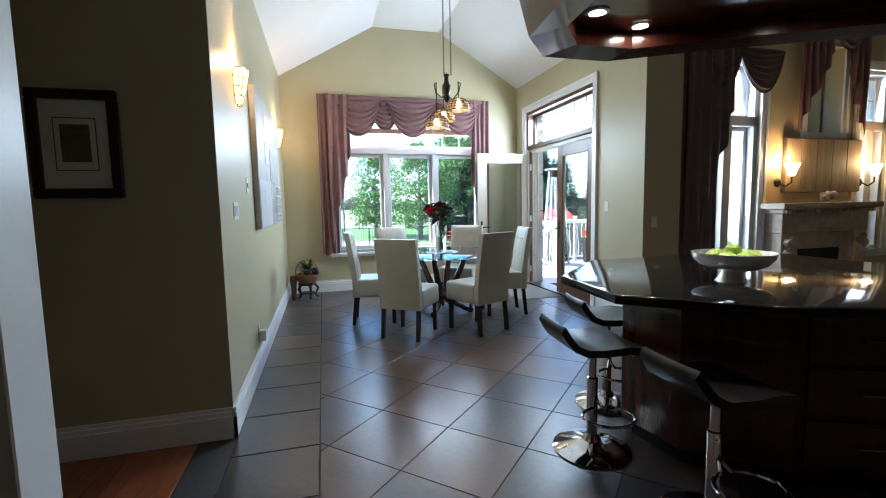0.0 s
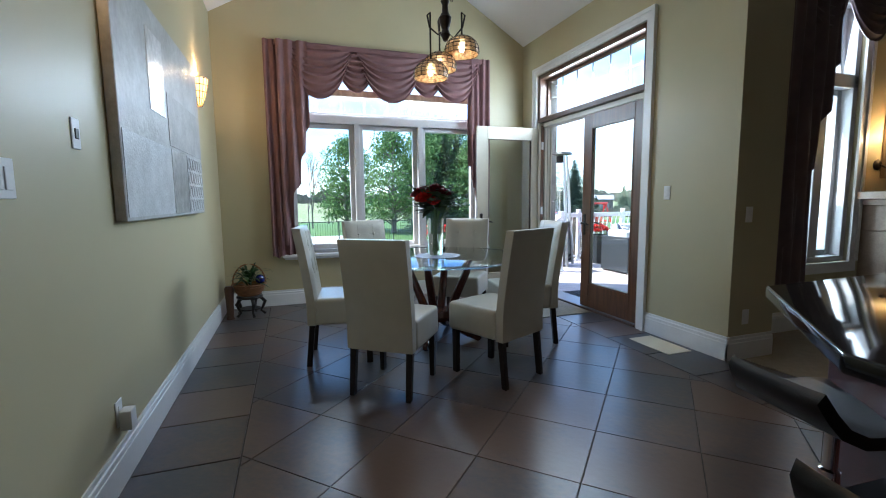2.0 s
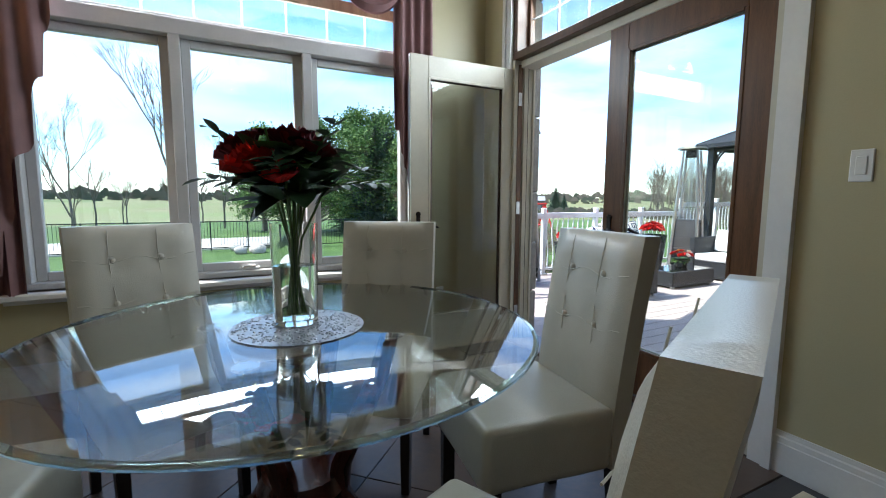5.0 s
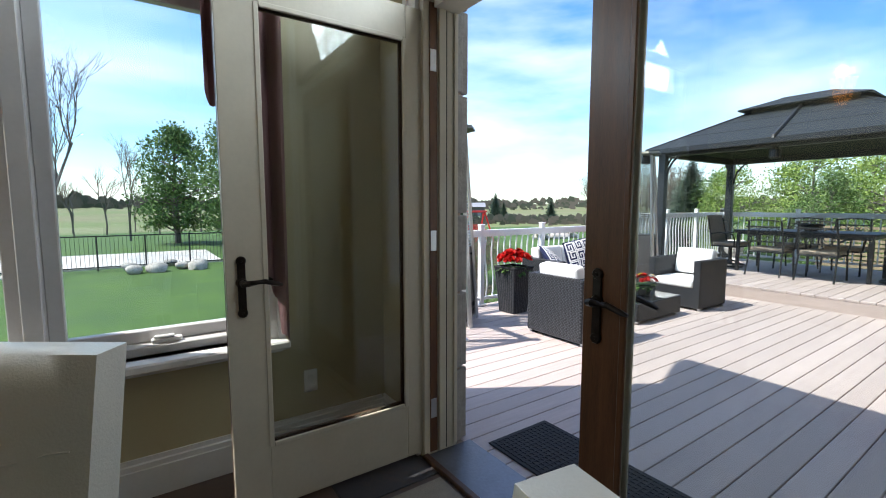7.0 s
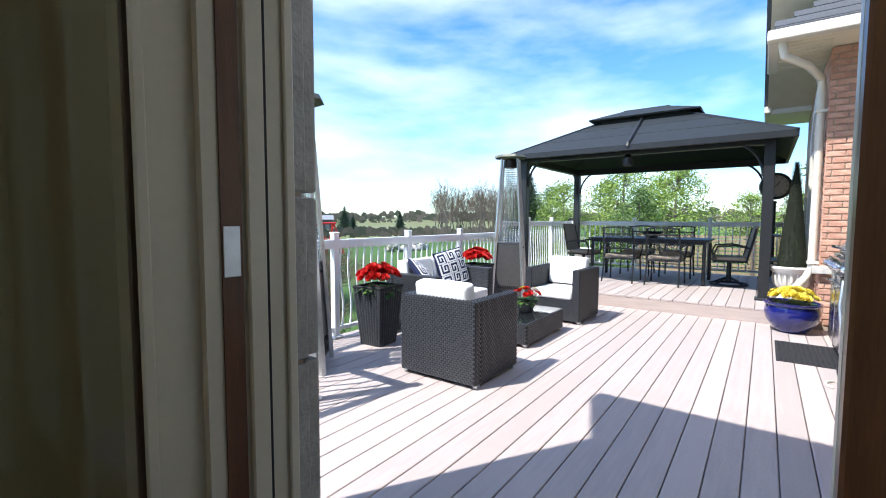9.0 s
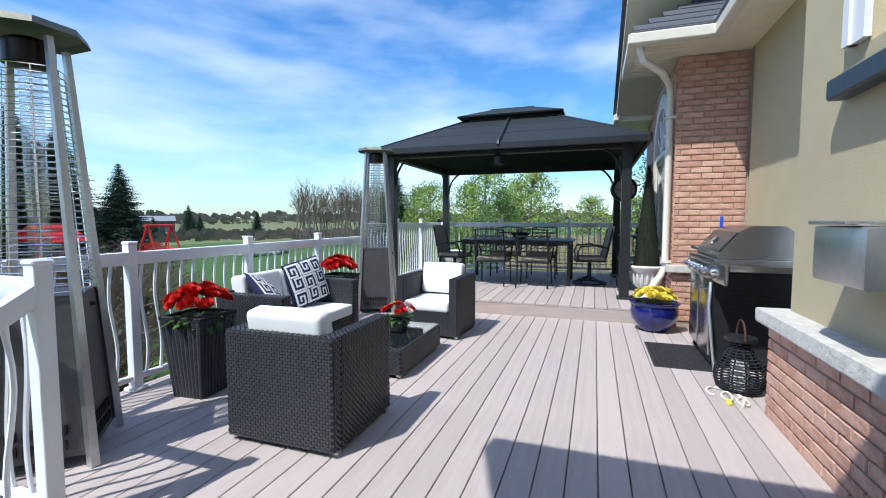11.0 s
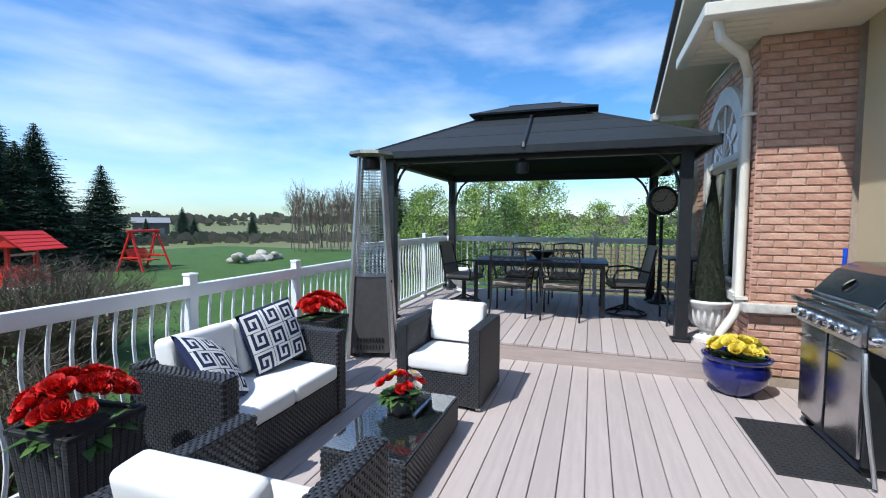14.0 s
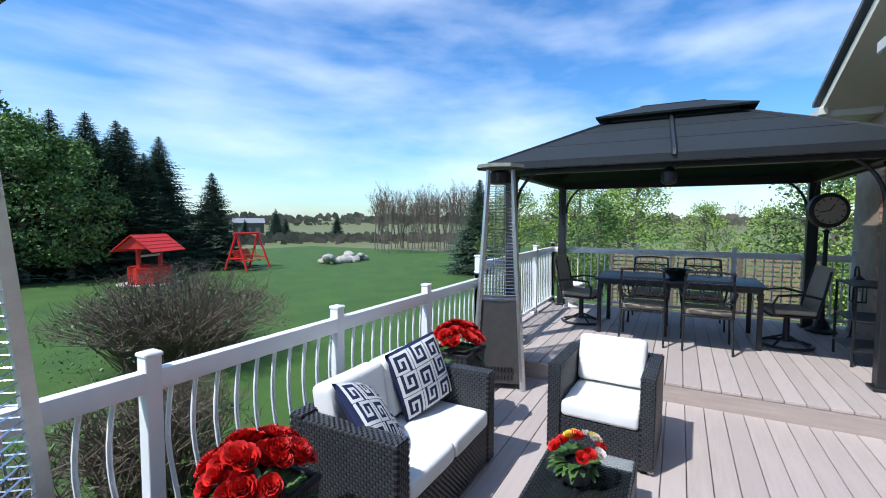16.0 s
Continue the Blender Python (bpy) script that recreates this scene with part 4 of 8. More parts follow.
def greek_cushion(parent, m):
    """Square throw cushion, navy with a white key pattern, in the plane x, z; front at -y."""
    s = 0.215
    bm = bm_new()
    n = 10
    for side in (-1, 1):
        g = [[bm.verts.new(((i / n - 0.5) * 2 * s, side * 0.065 * (max(0, 1 - (2 * i / n - 1) ** 2) * max(0, 1 - (2 * k / n - 1) ** 2)) ** 0.42, (k / n - 0.5) * 2 * s)) for k in range(n + 1)] for i in range(n + 1)]
        for i in range(n):
            for k in range(n):
                bm.faces.new((g[i][k], g[i + 1][k], g[i + 1][k + 1], g[i][k + 1]))
    bmesh.ops.remove_doubles(bm, verts=bm.verts, dist=1e-4)
    cu = part("pillow_cover", bm, M_NAVY, parent)
    cu.matrix_basis = m
    bm = bm_new()
    unit = 2 * s * 0.94 / 3

    def seg(x0, z0, x1, z1, w):
        L = max(abs(x1 - x0), abs(z1 - z0))
        k = max(1, int(L / 0.02))
        hx, hz = (0, w / 2) if abs(x1 - x0) > abs(z1 - z0) else (w / 2, 0)
        ex, ez = (w / 2, 0) if abs(x1 - x0) > abs(z1 - z0) else (0, w / 2)
        sx, sz = (1 if x1 >= x0 else -1), (1 if z1 >= z0 else -1)
        x0, x1, z0, z1 = x0 - ex * sx, x1 + ex * sx, z0 - ez * sz, z1 + ez * sz
        pr = None
        for i in range(k + 1):
            x, z = x0 + (x1 - x0) * i / k, z0 + (z1 - z0) * i / k
            q = []
            for s_ in (-1, 1):
                xx, zz = x + hx * s_, z + hz * s_
                yy = -0.0025 - 0.065 * (max(0, 1 - (xx / s) ** 2) * max(0, 1 - (zz / s) ** 2)) ** 0.42
                q.append(bm.verts.new((xx, yy, zz)))
            if pr:
                bm.faces.new((pr[0], q[0], q[1], pr[1]))
            pr = q
    w = unit * 0.13
    for i in range(3):
        for k in range(3):
            ox, oz = (i - 1) * unit, (k - 1) * unit
            f = 1 if (i + k) % 2 else -1
            P = [(-0.42, -0.42), (0.42, -0.42), (0.42, 0.42), (-0.15, 0.42), (-0.15, -0.12), (0.14, -0.12), (0.14, 0.16)]
            for a, b in zip(P, P[1:]):
                seg(ox + f * a[0] * unit, oz + f * a[1] * unit, ox + f * b[0] * unit, oz + f * b[1] * unit, w)
            seg(ox - f * 0.42 * unit, oz - f * 0.42 * unit, ox - f * 0.42 * unit, oz + f * 0.42 * unit, w)
    o = part("key_pattern", bm, M_CUSH, cu, "white Greek key print", smooth=None)


patio_chair(pose(5.505, 7.55, DZ, 0, 0, 90), "charcoal wicker armchair with white cushions, back to the door")
patio_chair(pose(8.505, 7.60, DZ, 0, 0, -92), "charcoal wicker armchair with white cushions, facing the coffee table")

# sofa along the railing, facing -y
sofa = thing("patio_sofa", pose(6.985, 8.89, DZ), "charcoal wicker two-seat sofa with white cushions", "sofa", group="wicker lounge set")
SW, SD = 0.575, 0.65
wicker_box("back_panel", -SW, SW, -0.08, 0.0, 0.03, 0.635, sofa)
wicker_box("arm_panel", -SW, -SW + 0.1, -SD, -0.0805, 0.03, 0.62, sofa, "xXyZ")
wicker_box("arm_panel", SW - 0.1, SW, -SD, -0.0805, 0.03, 0.62, sofa, "xXyZ")
wicker_box("seat_base", -SW + 0.1005, SW - 0.1005, -SD + 0.012, -0.081, 0.03, 0.28, sofa, "y")
for a, b in ((-SW + 0.105, -0.003), (0.003, SW - 0.105)):
    part("seat_cushion", cushion(a, b, -SD - 0.005, -0.085, 0.282, 0.39), M_CUSH, sofa, "white seat cushion")
    part("back_cushion", cushion(a, b, -0.15, -0.0, 0.0, 0.36, 0.045, pose(0, -0.085, 0.392, -10)), M_CUSH, sofa, "white back cushion")
for sx in (-SW, SW - 0.04):
    for y in (-SD + 0.05, -0.05):
        part("foot", box(sx, sx + 0.04, y - 0.02, y + 0.02, 0, 0.03), M_ALU, sofa)
for x, rz, rx, ry in ((-0.31, 12, -44, 20), (0.25, -14, -16, -10)):
    tp = thing("throw_pillow", pose(6.985 + x, 8.62 - (0.04 if x < 0 else 0), DZ + (0.575 if x < 0 else 0.625), rx, ry, rz), "navy throw pillow with white Greek key print on the sofa", "pillow", group="throw pillows")
    greek_cushion(tp, pose(0, 0, 0))

# coffee table
ct = thing("coffee_table", pose(7.105, 7.605, DZ), "low charcoal wicker coffee table with a glass top", "coffee table", group="wicker lounge set")
wicker_box("table_base", -0.45, 0.45, -0.245, 0.245, 0.03, 0.222, ct)
tg = part("glass_top", box(-0.44, 0.44, -0.235, 0.235, 0.231, 0.237, 0.002), M_TGLASS, ct, smooth=None)
for sx in (-0.42, 0.38):
    for y in (-0.23, 0.19):
        part("foot", box(sx, sx + 0.04, y, y + 0.04, 0, 0.03), M_ALU, ct)


# ---- deck ----
solo("deck_structure", prism([(XO + 0.12, LY1 + 0.06), (9.22, LY1 + 0.06), (9.22, 9.12), (4.62, 9.12), (4.62, 7.95), (XO + 0.12, 7.95)], GZ + 0.05, DZ - 0.028), M_DECKF, "taupe stained deck framing and skirt", "deck", kind="structure", smooth=None)
solo("deck_step", box(9.235, 9.255, 5.08, 9.15, DZ - 0.02, UZ - 0.03), M_DECKF, "taupe stained riser of the deck step", "deck step", kind="structure", smooth=None)
solo("deck_upper_structure", box(9.26, 12.85, 5.09, 9.22, GZ + 0.05, UZ - 0.029), M_DECKF, "taupe stained framing of the raised deck", "deck", kind="structure", smooth=None)


# ---- railing ----
def post(parent, x, y, z0, h=1.05):
    bm = bm_new()
    add_box(bm, x - 0.032, x + 0.032, y - 0.032, y + 0.032, z0, z0 + h, 0.003)
    p = part("post", bm, M_RAIL, parent)
    bm = bm_new()
    add_box(bm, x - 0.038, x + 0.038, y - 0.038, y + 0.038, z0 + h, z0 + h + 0.02, 0.006)
    part("post_cap", bm, M_RAIL, p)
    bm = bm_new()
    add_box(bm, x - 0.055, x + 0.055, y - 0.055, y + 0.055, z0, z0 + 0.03, 0.008)
    part("base_plate", bm, M_RAIL, p)


def rail_run(name, a, b, z0, nposts, wavy=True, label="white aluminium railing with wavy balusters", m=M_RAIL, ends=True, slope=0.0, pitch=0.108):
    a, b = Vector((*a, 0)), Vector((*b, 0))
    L = (b - a).length
    d = (b - a) / L
    nrm = Vector((-d.y, d.x, 0))
    ob = thing(name, pose(0, 0, 0), label, "railing")
    ang = math.degrees(math.atan2(d.y, d.x))
    M = Matrix.Translation((a.x, a.y, z0)) @ Matrix.Rotation(radians(ang), 4, 'Z') @ Matrix(((1, 0, 0, 0), (0, 1, 0, 0), (slope, 0, 1, 0), (0, 0, 0, 1)))
    LL = L
    part("top_rail", box(0, LL, -0.03, 0.03, 0.905, 0.995, 0.010, 2, M), m, ob)
    part("bottom_rail", box(0, LL, -0.02, 0.02, 0.075, 0.115, 0.006, 1, M), m, ob)
    for i in range(nposts):
        if not ends and i in (0, nposts - 1):
            continue
        p = a + (b - a) * (i / (nposts - 1))
        post(ob, p.x, p.y, z0 + slope * (p - a).length)
    # one baluster mesh, shared
    if wavy:
        pts = [(0.020 * math.sin((z - 0.1) / 0.80 * math.pi * 2), 0, z) for z in [0.11 + 0.80 * k / 10 for k in range(11)]]
    else:
        pts = [(0, 0, 0.11), (0, 0, 0.91)]
    me = to_mesh("baluster", tube(pts, 0.0105, 6), m, 50)
    n = int(L / pitch)
    for i in range(1, n):
        p = a + (b - a) * (i / n)
        if any((p - (a + (b - a) * (q / (nposts - 1)))).length < 0.05 for q in range(nposts)):
            continue
        o = new("baluster", me)
        o.matrix_basis = Matrix.Translation((p.x, p.y, z0 + slope * (p - a).length)) @ Matrix.Rotation(radians(ang), 4, 'Z')
        o.parent = ob
    return ob


rail_run("deck_railing", (4.72, 9.07), (9.25, 9.10), DZ, 5)
rail_run("deck_railing", (9.25, 9.10), (12.72, 9.17), UZ, 4)
rail_run("deck_railing", (12.72, 9.17), (12.72, 5.1), UZ, 4, wavy=False, label="pale green-white aluminium railing with straight pickets")
rail_run("deck_railing", (4.72, 8.0), (4.72, 9.07), DZ, 2, ends=True)
rail_run("stair_railing", (4.72, 8.0), (3.55, 8.0), DZ, 2, ends=False, slope=-0.62, label="white sloping stair railing with wavy balusters")
st = thing("deck_stairs", pose(0, 0, 0), "taupe wooden stairs going down beside the house", "stairs")
for i in range(5):
    part("tread", box(4.60 - 0.28 * (i + 1), 4.63 - 0.28 * i, 8.06, 9.05, DZ - 0.19 * (i + 1) - 0.035, DZ - 0.19 * (i + 1), 0.005), M_DECKF, st)
    part("riser", box(4.60 - 0.28 * i, 4.615 - 0.28 * i, 8.06, 9.05, DZ - 0.19 * (i + 1), DZ - 0.19 * i - 0.04), M_DECKF, st)

# ---- gazebo ----
gz = thing("gazebo", pose(0, 0, 0), "charcoal hardtop gazebo with a two-tier roof", "gazebo")
GX0, GX1, GY0, GY1, EZ = 9.92, 12.55, 5.60, 8.97, 2.22
for x in (GX0, GX1):
    for y in (GY0, GY1):
        pb = bm_new()
        add_box(pb, x - 0.06, x + 0.06, y - 0.06, y + 0.06, UZ, EZ, 0.006)
        add_box(pb, x - 0.09, x + 0.09, y - 0.09, y + 0.09, UZ, UZ + 0.03, 0.006)
        part("post", pb, M_BLACKMETAL, gz)
        for dx, dy in ((1 if x == GX0 else -1, 0), (0, 1 if y == GY0 else -1)):
            pts = [(x + dx * (0.06 + 0.40 * (1 - math.cos(a))), y + dy * (0.06 + 0.40 * (1 - math.cos(a))), EZ - 0.50 + 0.46 * math.sin(a)) for a in [math.pi / 2 * i / 8 for i in range(9)]]
            part("brace", tube(pts, 0.018, 8), M_BLACKMETAL, gz)
for a in ((GX0, GX0, GY0, GY1), (GX1, GX1, GY0, GY1), (GX0, GX1, GY0, GY0), (GX0, GX1, GY1, GY1)):
    part("beam", box(a[0] - 0.045, a[1] + 0.045, a[2] - 0.045, a[3] + 0.045, EZ - 0.10, EZ + 0.02, 0.005), M_BLACKMETAL, gz)


def hip(bm, x0, x1, y0, y1, z0, X0, X1, Y0, Y1, z1, t=0.025):
    lo = [(x0, y0, z0), (x1, y0, z0), (x1, y1, z0), (x0, y1, z0)]
    hi = [(X0, Y0, z1), (X1, Y0, z1), (X1, Y1, z1), (X0, Y1, z1)]
    for i in range(4):
        j = (i + 1) % 4
        slab_quad(bm, lo[i], lo[j], hi[j], hi[i], t)


E0, E1, F0, F1 = 9.68, 12.80, 5.34, 9.17
lo4 = [(E0, F0, EZ), (E1, F0, EZ), (E1, F1, EZ), (E0, F1, EZ)]
hi4 = [(10.85, 6.62, 2.80), (11.65, 6.62, 2.80), (11.65, 8.02, 2.80), (10.85, 8.02, 2.80)]
for i in range(4):
    hb = bm_new()
    slab_quad(hb, lo4[i], lo4[(i + 1) % 4], hi4[(i + 1) % 4], hi4[i], 0.025)
    part("roof_panel", hb, M_GAZROOF, gz)
hb = bm_new()
for a in ((E0, E1, F0 - 0.01, F0 + 0.03), (E0, E1, F1 - 0.03, F1 + 0.01), (E0 - 0.01, E0 + 0.03, F0, F1), (E1 - 0.03, E1 + 0.01, F0, F1)):
    part("eave_trim", box(*a, EZ - 0.06, EZ + 0.025, 0.006), M_BLACKMETAL, gz)
hb = bm_new()
mid_y = (F0 + F1) / 2
hb2 = bm_new()
add_tube(hb2, [(E0 - 0.01, mid_y, EZ + 0.0), (E0 - 0.005, mid_y, EZ + 0.04), (10.85, (6.62 + 8.02) / 2, 2.845)], 0.028, 6)
for p, q in (((E0, F0), (10.85, 6.62)), ((E1, F0), (11.65, 6.62)), ((E0, F1), (10.85, 8.02)), ((E1, F1), (11.65, 8.02))):
    part("roof_rib", tube([(*p, EZ + 0.02), (*q, 2.83)], 0.022, 6), M_BLACKMETAL, gz)
part("roof_rib", hb2, M_BLACKMETAL, gz)
hb.clear()
for f in (0.36, 0.70):
    x0, x1 = E0 + (10.85 - E0) * f, E1 + (11.65 - E1) * f
    y0, y1 = F0 + (6.62 - F0) * f, F1 + (8.02 - F1) * f
    z = EZ + (2.80 - EZ) * f + 0.026
    for p, q in (((x0, y0), (x1, y0)), ((x1, y0), (x1, y1)), ((x1, y1), (x0, y1)), ((x0, y1), (x0, y0))):
        add_tube(hb, [(*p, z), (*q, z)], 0.009, 6)
part("roof_seams", hb, M_BLACKMETAL, gz)
hb = bm_new()
hip(hb, 10.72, 11.78, 6.48, 8.16, 2.86, 11.1, 11.4, 6.98, 7.66, 3.02)
add_box(hb, 11.08, 11.42, 6.96, 7.68, 3.02, 3.05)
part("upper_roof", hb, M_GAZROOF, gz)
hb = bm_new()
for a in ((10.86, 10.88, 6.63, 8.01), (11.62, 11.64, 6.63, 8.01), (10.88, 11.62, 6.63, 6.65), (10.88, 11.62, 7.99, 8.01)):
    add_box(hb, *a, 2.78, 2.90)
part("vent_band", hb, M_BLACKMETAL, gz)
gl = bm_new()
add_lathe(gl, [(0.03, 0.16), (0.05, 0.12), (0.075, 0.10), (0.075, 0.0), (0.05, -0.02), (0.0, -0.03)], 14, pose(9.9, 7.3, 1.98))
solo("gazebo_lantern", gl, M_BLACKMETAL, "small dark lantern hanging under the gazebo eave", "lantern")

# ---- ground ----
g = bm_new()
nx, ny = 60, 60
gv = {}
for i in range(nx + 1):
    for k in range(ny + 1):
        fx, fy = (i / nx * 2 - 1), (k / ny * 2 - 1)
        x, y = 10 + math.copysign(abs(fx) ** 2.6, fx) * 900, 12 + math.copysign(abs(fy) ** 2.6, fy) * 900
        dist = math.hypot(x - 8, y - 6)
        z = GZ - 0.02 + 0.10 * noise.noise(Vector((x, y, 0)) * 0.05) * min(1, max(0, dist - 8) / 20)
        if dist > 45:
            z += -1.2 * min(1, (dist - 45) / 40) + 5.0 * max(0, min(1, (dist - 110) / 350)) + 1.6 * noise.noise(Vector((x, y, 3)) * 0.008) * min(1, (dist - 45) / 90)
        gv[i, k] = g.verts.new((x, y, z))
for i in range(nx):
    for k in range(ny):
        g.faces.new((gv[i, k], gv[i + 1, k], gv[i + 1, k + 1], gv[i, k + 1]))
gm = solo("ground", g, M_GRASS, "mown green lawn running out to dry fields", "ground", kind="structure", smooth=60)
gm.data.materials.append(M_FIELD)
for p_ in gm.data.polygons:
    c_ = p_.center
    if math.hypot(c_.x - 8, c_.y - 6) > 44 + 8 * noise.noise(c_ * 0.06) and noise.noise(c_ * 0.012 + Vector((4, 0, 0))) < 0.30:
        p_.material_index = 1

# ---- dining furniture ----
def dining_chair():
    c = thing("dining_chair", pose(0, 0, 0), "cream leather parsons chair with button-tufted back and dark legs", "chair", group="chairs round the dining table")
    W_, zs = 0.225, 0.49
    bm = bm_new()
    nx_, nz_ = 12, 16
    buttons = [(-0.085, 0.86), (0.085, 0.86), (-0.085, 0.70), (0.085, 0.70), (0.0, 0.78)]
    buttons = buttons[:4]

    def yb(z):
        return -0.20 - 0.085 * max(0, (z - 0.45) / 0.54) ** 1.25
    fr, bk = [], []
    for i in range(nx_ + 1):
        fr.append([]), bk.append([])
        for k in range(nz_ + 1):
            x = -W_ + 2 * W_ * i / nx_
            z = 0.30 + (0.985 - 0.30) * k / nz_
            d = 0.0
            for bx, bz in buttons:
                d += 0.016 * math.exp(-((x - bx) ** 2 + (z - bz) ** 2) / 0.0011)
            edge = min(1.0, min(i, nx_ - i) / 1.2) * min(1.0, (nz_ - k) / 1.2)
            y = yb(z)
            fr[i].append(bm.verts.new((x, y + 0.030 + 0.020 * edge - d * (z > 0.5), z)))
            bk[i].append(bm.verts.new((x, y - 0.030 - 0.006 * edge, z)))
    for g, s in ((fr, 1), (bk, -1)):
        for i in range(nx_):
            for k in range(nz_):
                bm.faces.new((g[i][k], g[i + 1][k], g[i + 1][k + 1], g[i][k + 1]))
    for k in range(nz_):
        for i in (0, nx_):
            bm.faces.new((fr[i][k], fr[i][k + 1], bk[i][k + 1], bk[i][k]))
    for i in range(nx_):
        for k in (0, nz_):
            bm.faces.new((fr[i][k], fr[i + 1][k], bk[i + 1][k], bk[i][k]))
    back = part("backrest", bm, M_LEATHER, c, smooth=60)
    me = to_mesh("button", lathe([(0.0, -0.004), (0.013, -0.002), (0.011, 0.006), (0.0, 0.010)], 10, pose(0, 0, 0, -90)), M_LEATHER, 60)
    for bx, bz in buttons:
        o = new("button", me)
        o.matrix_basis = pose(bx, yb(bz) + 0.040, bz)
        o.parent = back
    sm = bm_new()
    for bx in (-0.085, 0.085):
        pts = [(bx + 0.012 * math.sin(z * 9), yb(z) + 0.0475, z) for z in [0.52 + 0.45 * i / 14 for i in range(15)]]
        add_tube(sm, pts, 0.0016, 4)
    for bz in (0.70, 0.86):
        add_tube(sm, [(x, yb(bz) + 0.0470, bz + 0.010 * math.cos(x * 30)) for x in [-0.21 + 0.42 * i / 14 for i in range(15)]], 0.0016, 4)
    part("seam", sm, M_LEATHER, back)
    bm = cushion(-0.232, 0.232, -0.17, 0.27, 0.30, zs, 0.03)
    part("seat", bm, M_LEATHER, c, smooth=60)
    for sx in (-1, 1):
        for y0, y1, lean in ((-0.215, -0.175, -0.035), (0.205, 0.25, 0.0)):
            lb = bm_new()
            vs = add_box(lb, sx * 0.195 - 0.021, sx * 0.195 + 0.021, y0, y1, 0, 0.31, 0.003)
            for v in lb.verts:
                t = 1 - v.co.z / 0.31
                v.co.y += lean * t
                v.co.x = sx * 0.195 + (v.co.x - sx * 0.195) * (1 - 0.22 * t)
            part("leg", lb, M_DARKLEG, c)
    return c


def place_chair(src, bx, by, tx=1.35, ty=4.97, first=False):
    d = Vector((tx - bx, ty - by))
    d.normalize()
    o = Vector((bx, by)) + d * 0.21
    m = pose(o.x, o.y, 0, 0, 0, math.degrees(math.atan2(-d.x, d.y))) @ Matrix.Diagonal((1, 1, 1.035, 1))
    if first:
        src.matrix_basis = m
        return src
    return copy_thing(src, m)


ch = dining_chair()
place_chair(ch, 0.71, 3.955, 1.42, 4.92, first=True)
for bx, by, tx, ty in ((1.67, 3.88, 1.17, 4.97), (2.35, 4.68, 1.26, 4.84), (0.34, 4.866, 1.44, 4.70), (1.93, 5.55, 1.41, 4.82), (0.92, 5.70, 1.28, 4.78)):
    place_chair(ch, bx, by, tx, ty)

TX, TY = 1.43, 5.0
tbl = thing("dining_table", pose(TX, TY, 0), "round glass dining table on a curved mahogany base", "table")
tt = part("tabletop", lathe([(0.0, 0.742), (0.752, 0.742), (0.760, 0.747), (0.760, 0.752), (0.745, 0.757), (0.0, 0.757)], 72, None, False), M_TGLASS, tbl, "clear bevelled glass top", smooth=20)
eg = part("bevelled_edge", lathe([(0.753, 0.7425), (0.761, 0.747), (0.761, 0.752), (0.746, 0.7575)], 72, None, False), glass("green glass edge", (0.62, 0.80, 0.76)), tbl)
for i in range(4):
    a = math.pi / 4 + i * math.pi / 2 + 0.2
    ca, sa = math.cos(a), math.sin(a)
    prof_ = [(0.30, 0.735), (0.27, 0.62), (0.20, 0.46), (0.13, 0.30), (0.12, 0.20), (0.18, 0.11), (0.29, 0.055), (0.36, 0.03)]
    part("leg", tube([(r * ca, r * sa, z) for r, z in prof_], [0.030, 0.034, 0.036, 0.038, 0.040, 0.036, 0.030, 0.026], 10), M_MAHOG, tbl)
    part("foot_scroll", lathe([(0.0, -0.02), (0.032, -0.02), (0.036, 0.0), (0.032, 0.02), (0.0, 0.02)], 14, pose(0.37 * ca, 0.37 * sa, 0.036, 90, 0, math.degrees(a))), M_MAHOG, tbl)
part("collar", lathe([(0.0, 0.18), (0.13, 0.18), (0.15, 0.22), (0.13, 0.27), (0.0, 0.27)], 24), M_MAHOG, tbl)
for i in range(4):
    a = math.pi / 4 + i * math.pi / 2 + 0.2
    part("glass_pad", lathe([(0.0, 0.735), (0.035, 0.735), (0.035, 0.7415), (0.0, 0.7415)], 14, Matrix.Translation((0.31 * math.cos(a), 0.31 * math.sin(a), 0))), M_CHROME, tbl)

# place mat with hammered surface
pm = bm_new()
add_lathe(pm, [(0.0, 0.7585), (0.203, 0.7585), (0.205, 0.761), (0.0, 0.761)], 48)
for i in range(520):
    r, a = 0.198 * math.sqrt(random.random()), random.uniform(0, 2 * math.pi)
    add_lathe(pm, [(random.uniform(0.004, 0.0075), 0.761), (0.003, 0.7635), (0.0, 0.764)], 5, pose(r * math.cos(a), r * math.sin(a), 0), False)
solo("placemat", pm, mat("hammered pewter vinyl", (0.34, 0.35, 0.36), 0.32, 0.6, var=0.15, scale=30, bump=0.05), "round hammered silver-grey placemat under the vase", "placemat", m=pose(1.43, 4.99, 0), smooth=60)

# vase and bouquet
vs_ = thing("flower_vase", pose(1.43, 5.03, 0.764), "tall clear glass cylinder vase half full of water", "vase")
part("glass_wall", lathe([(0.0, 0.0), (0.066, 0.0), (0.068, 0.006), (0.075, 0.325), (0.071, 0.325), (0.0635, 0.018), (0.0, 0.016)], 32, None, False), M_GLASS, vs_, smooth=40)
part("water", lathe([(0.0, 0.0175), (0.0625, 0.0185), (0.066, 0.19), (0.0, 0.19)], 32, None, False), M_WATER, vs_, smooth=40)
bq = thing("bouquet", pose(1.43, 5.03, 0.764) @ Matrix.Diagonal((1.04, 1.04, 1.1, 1)), "bouquet of dark red roses, lilies and broad green leaves", "flowers")
rnd = random.Random(5)
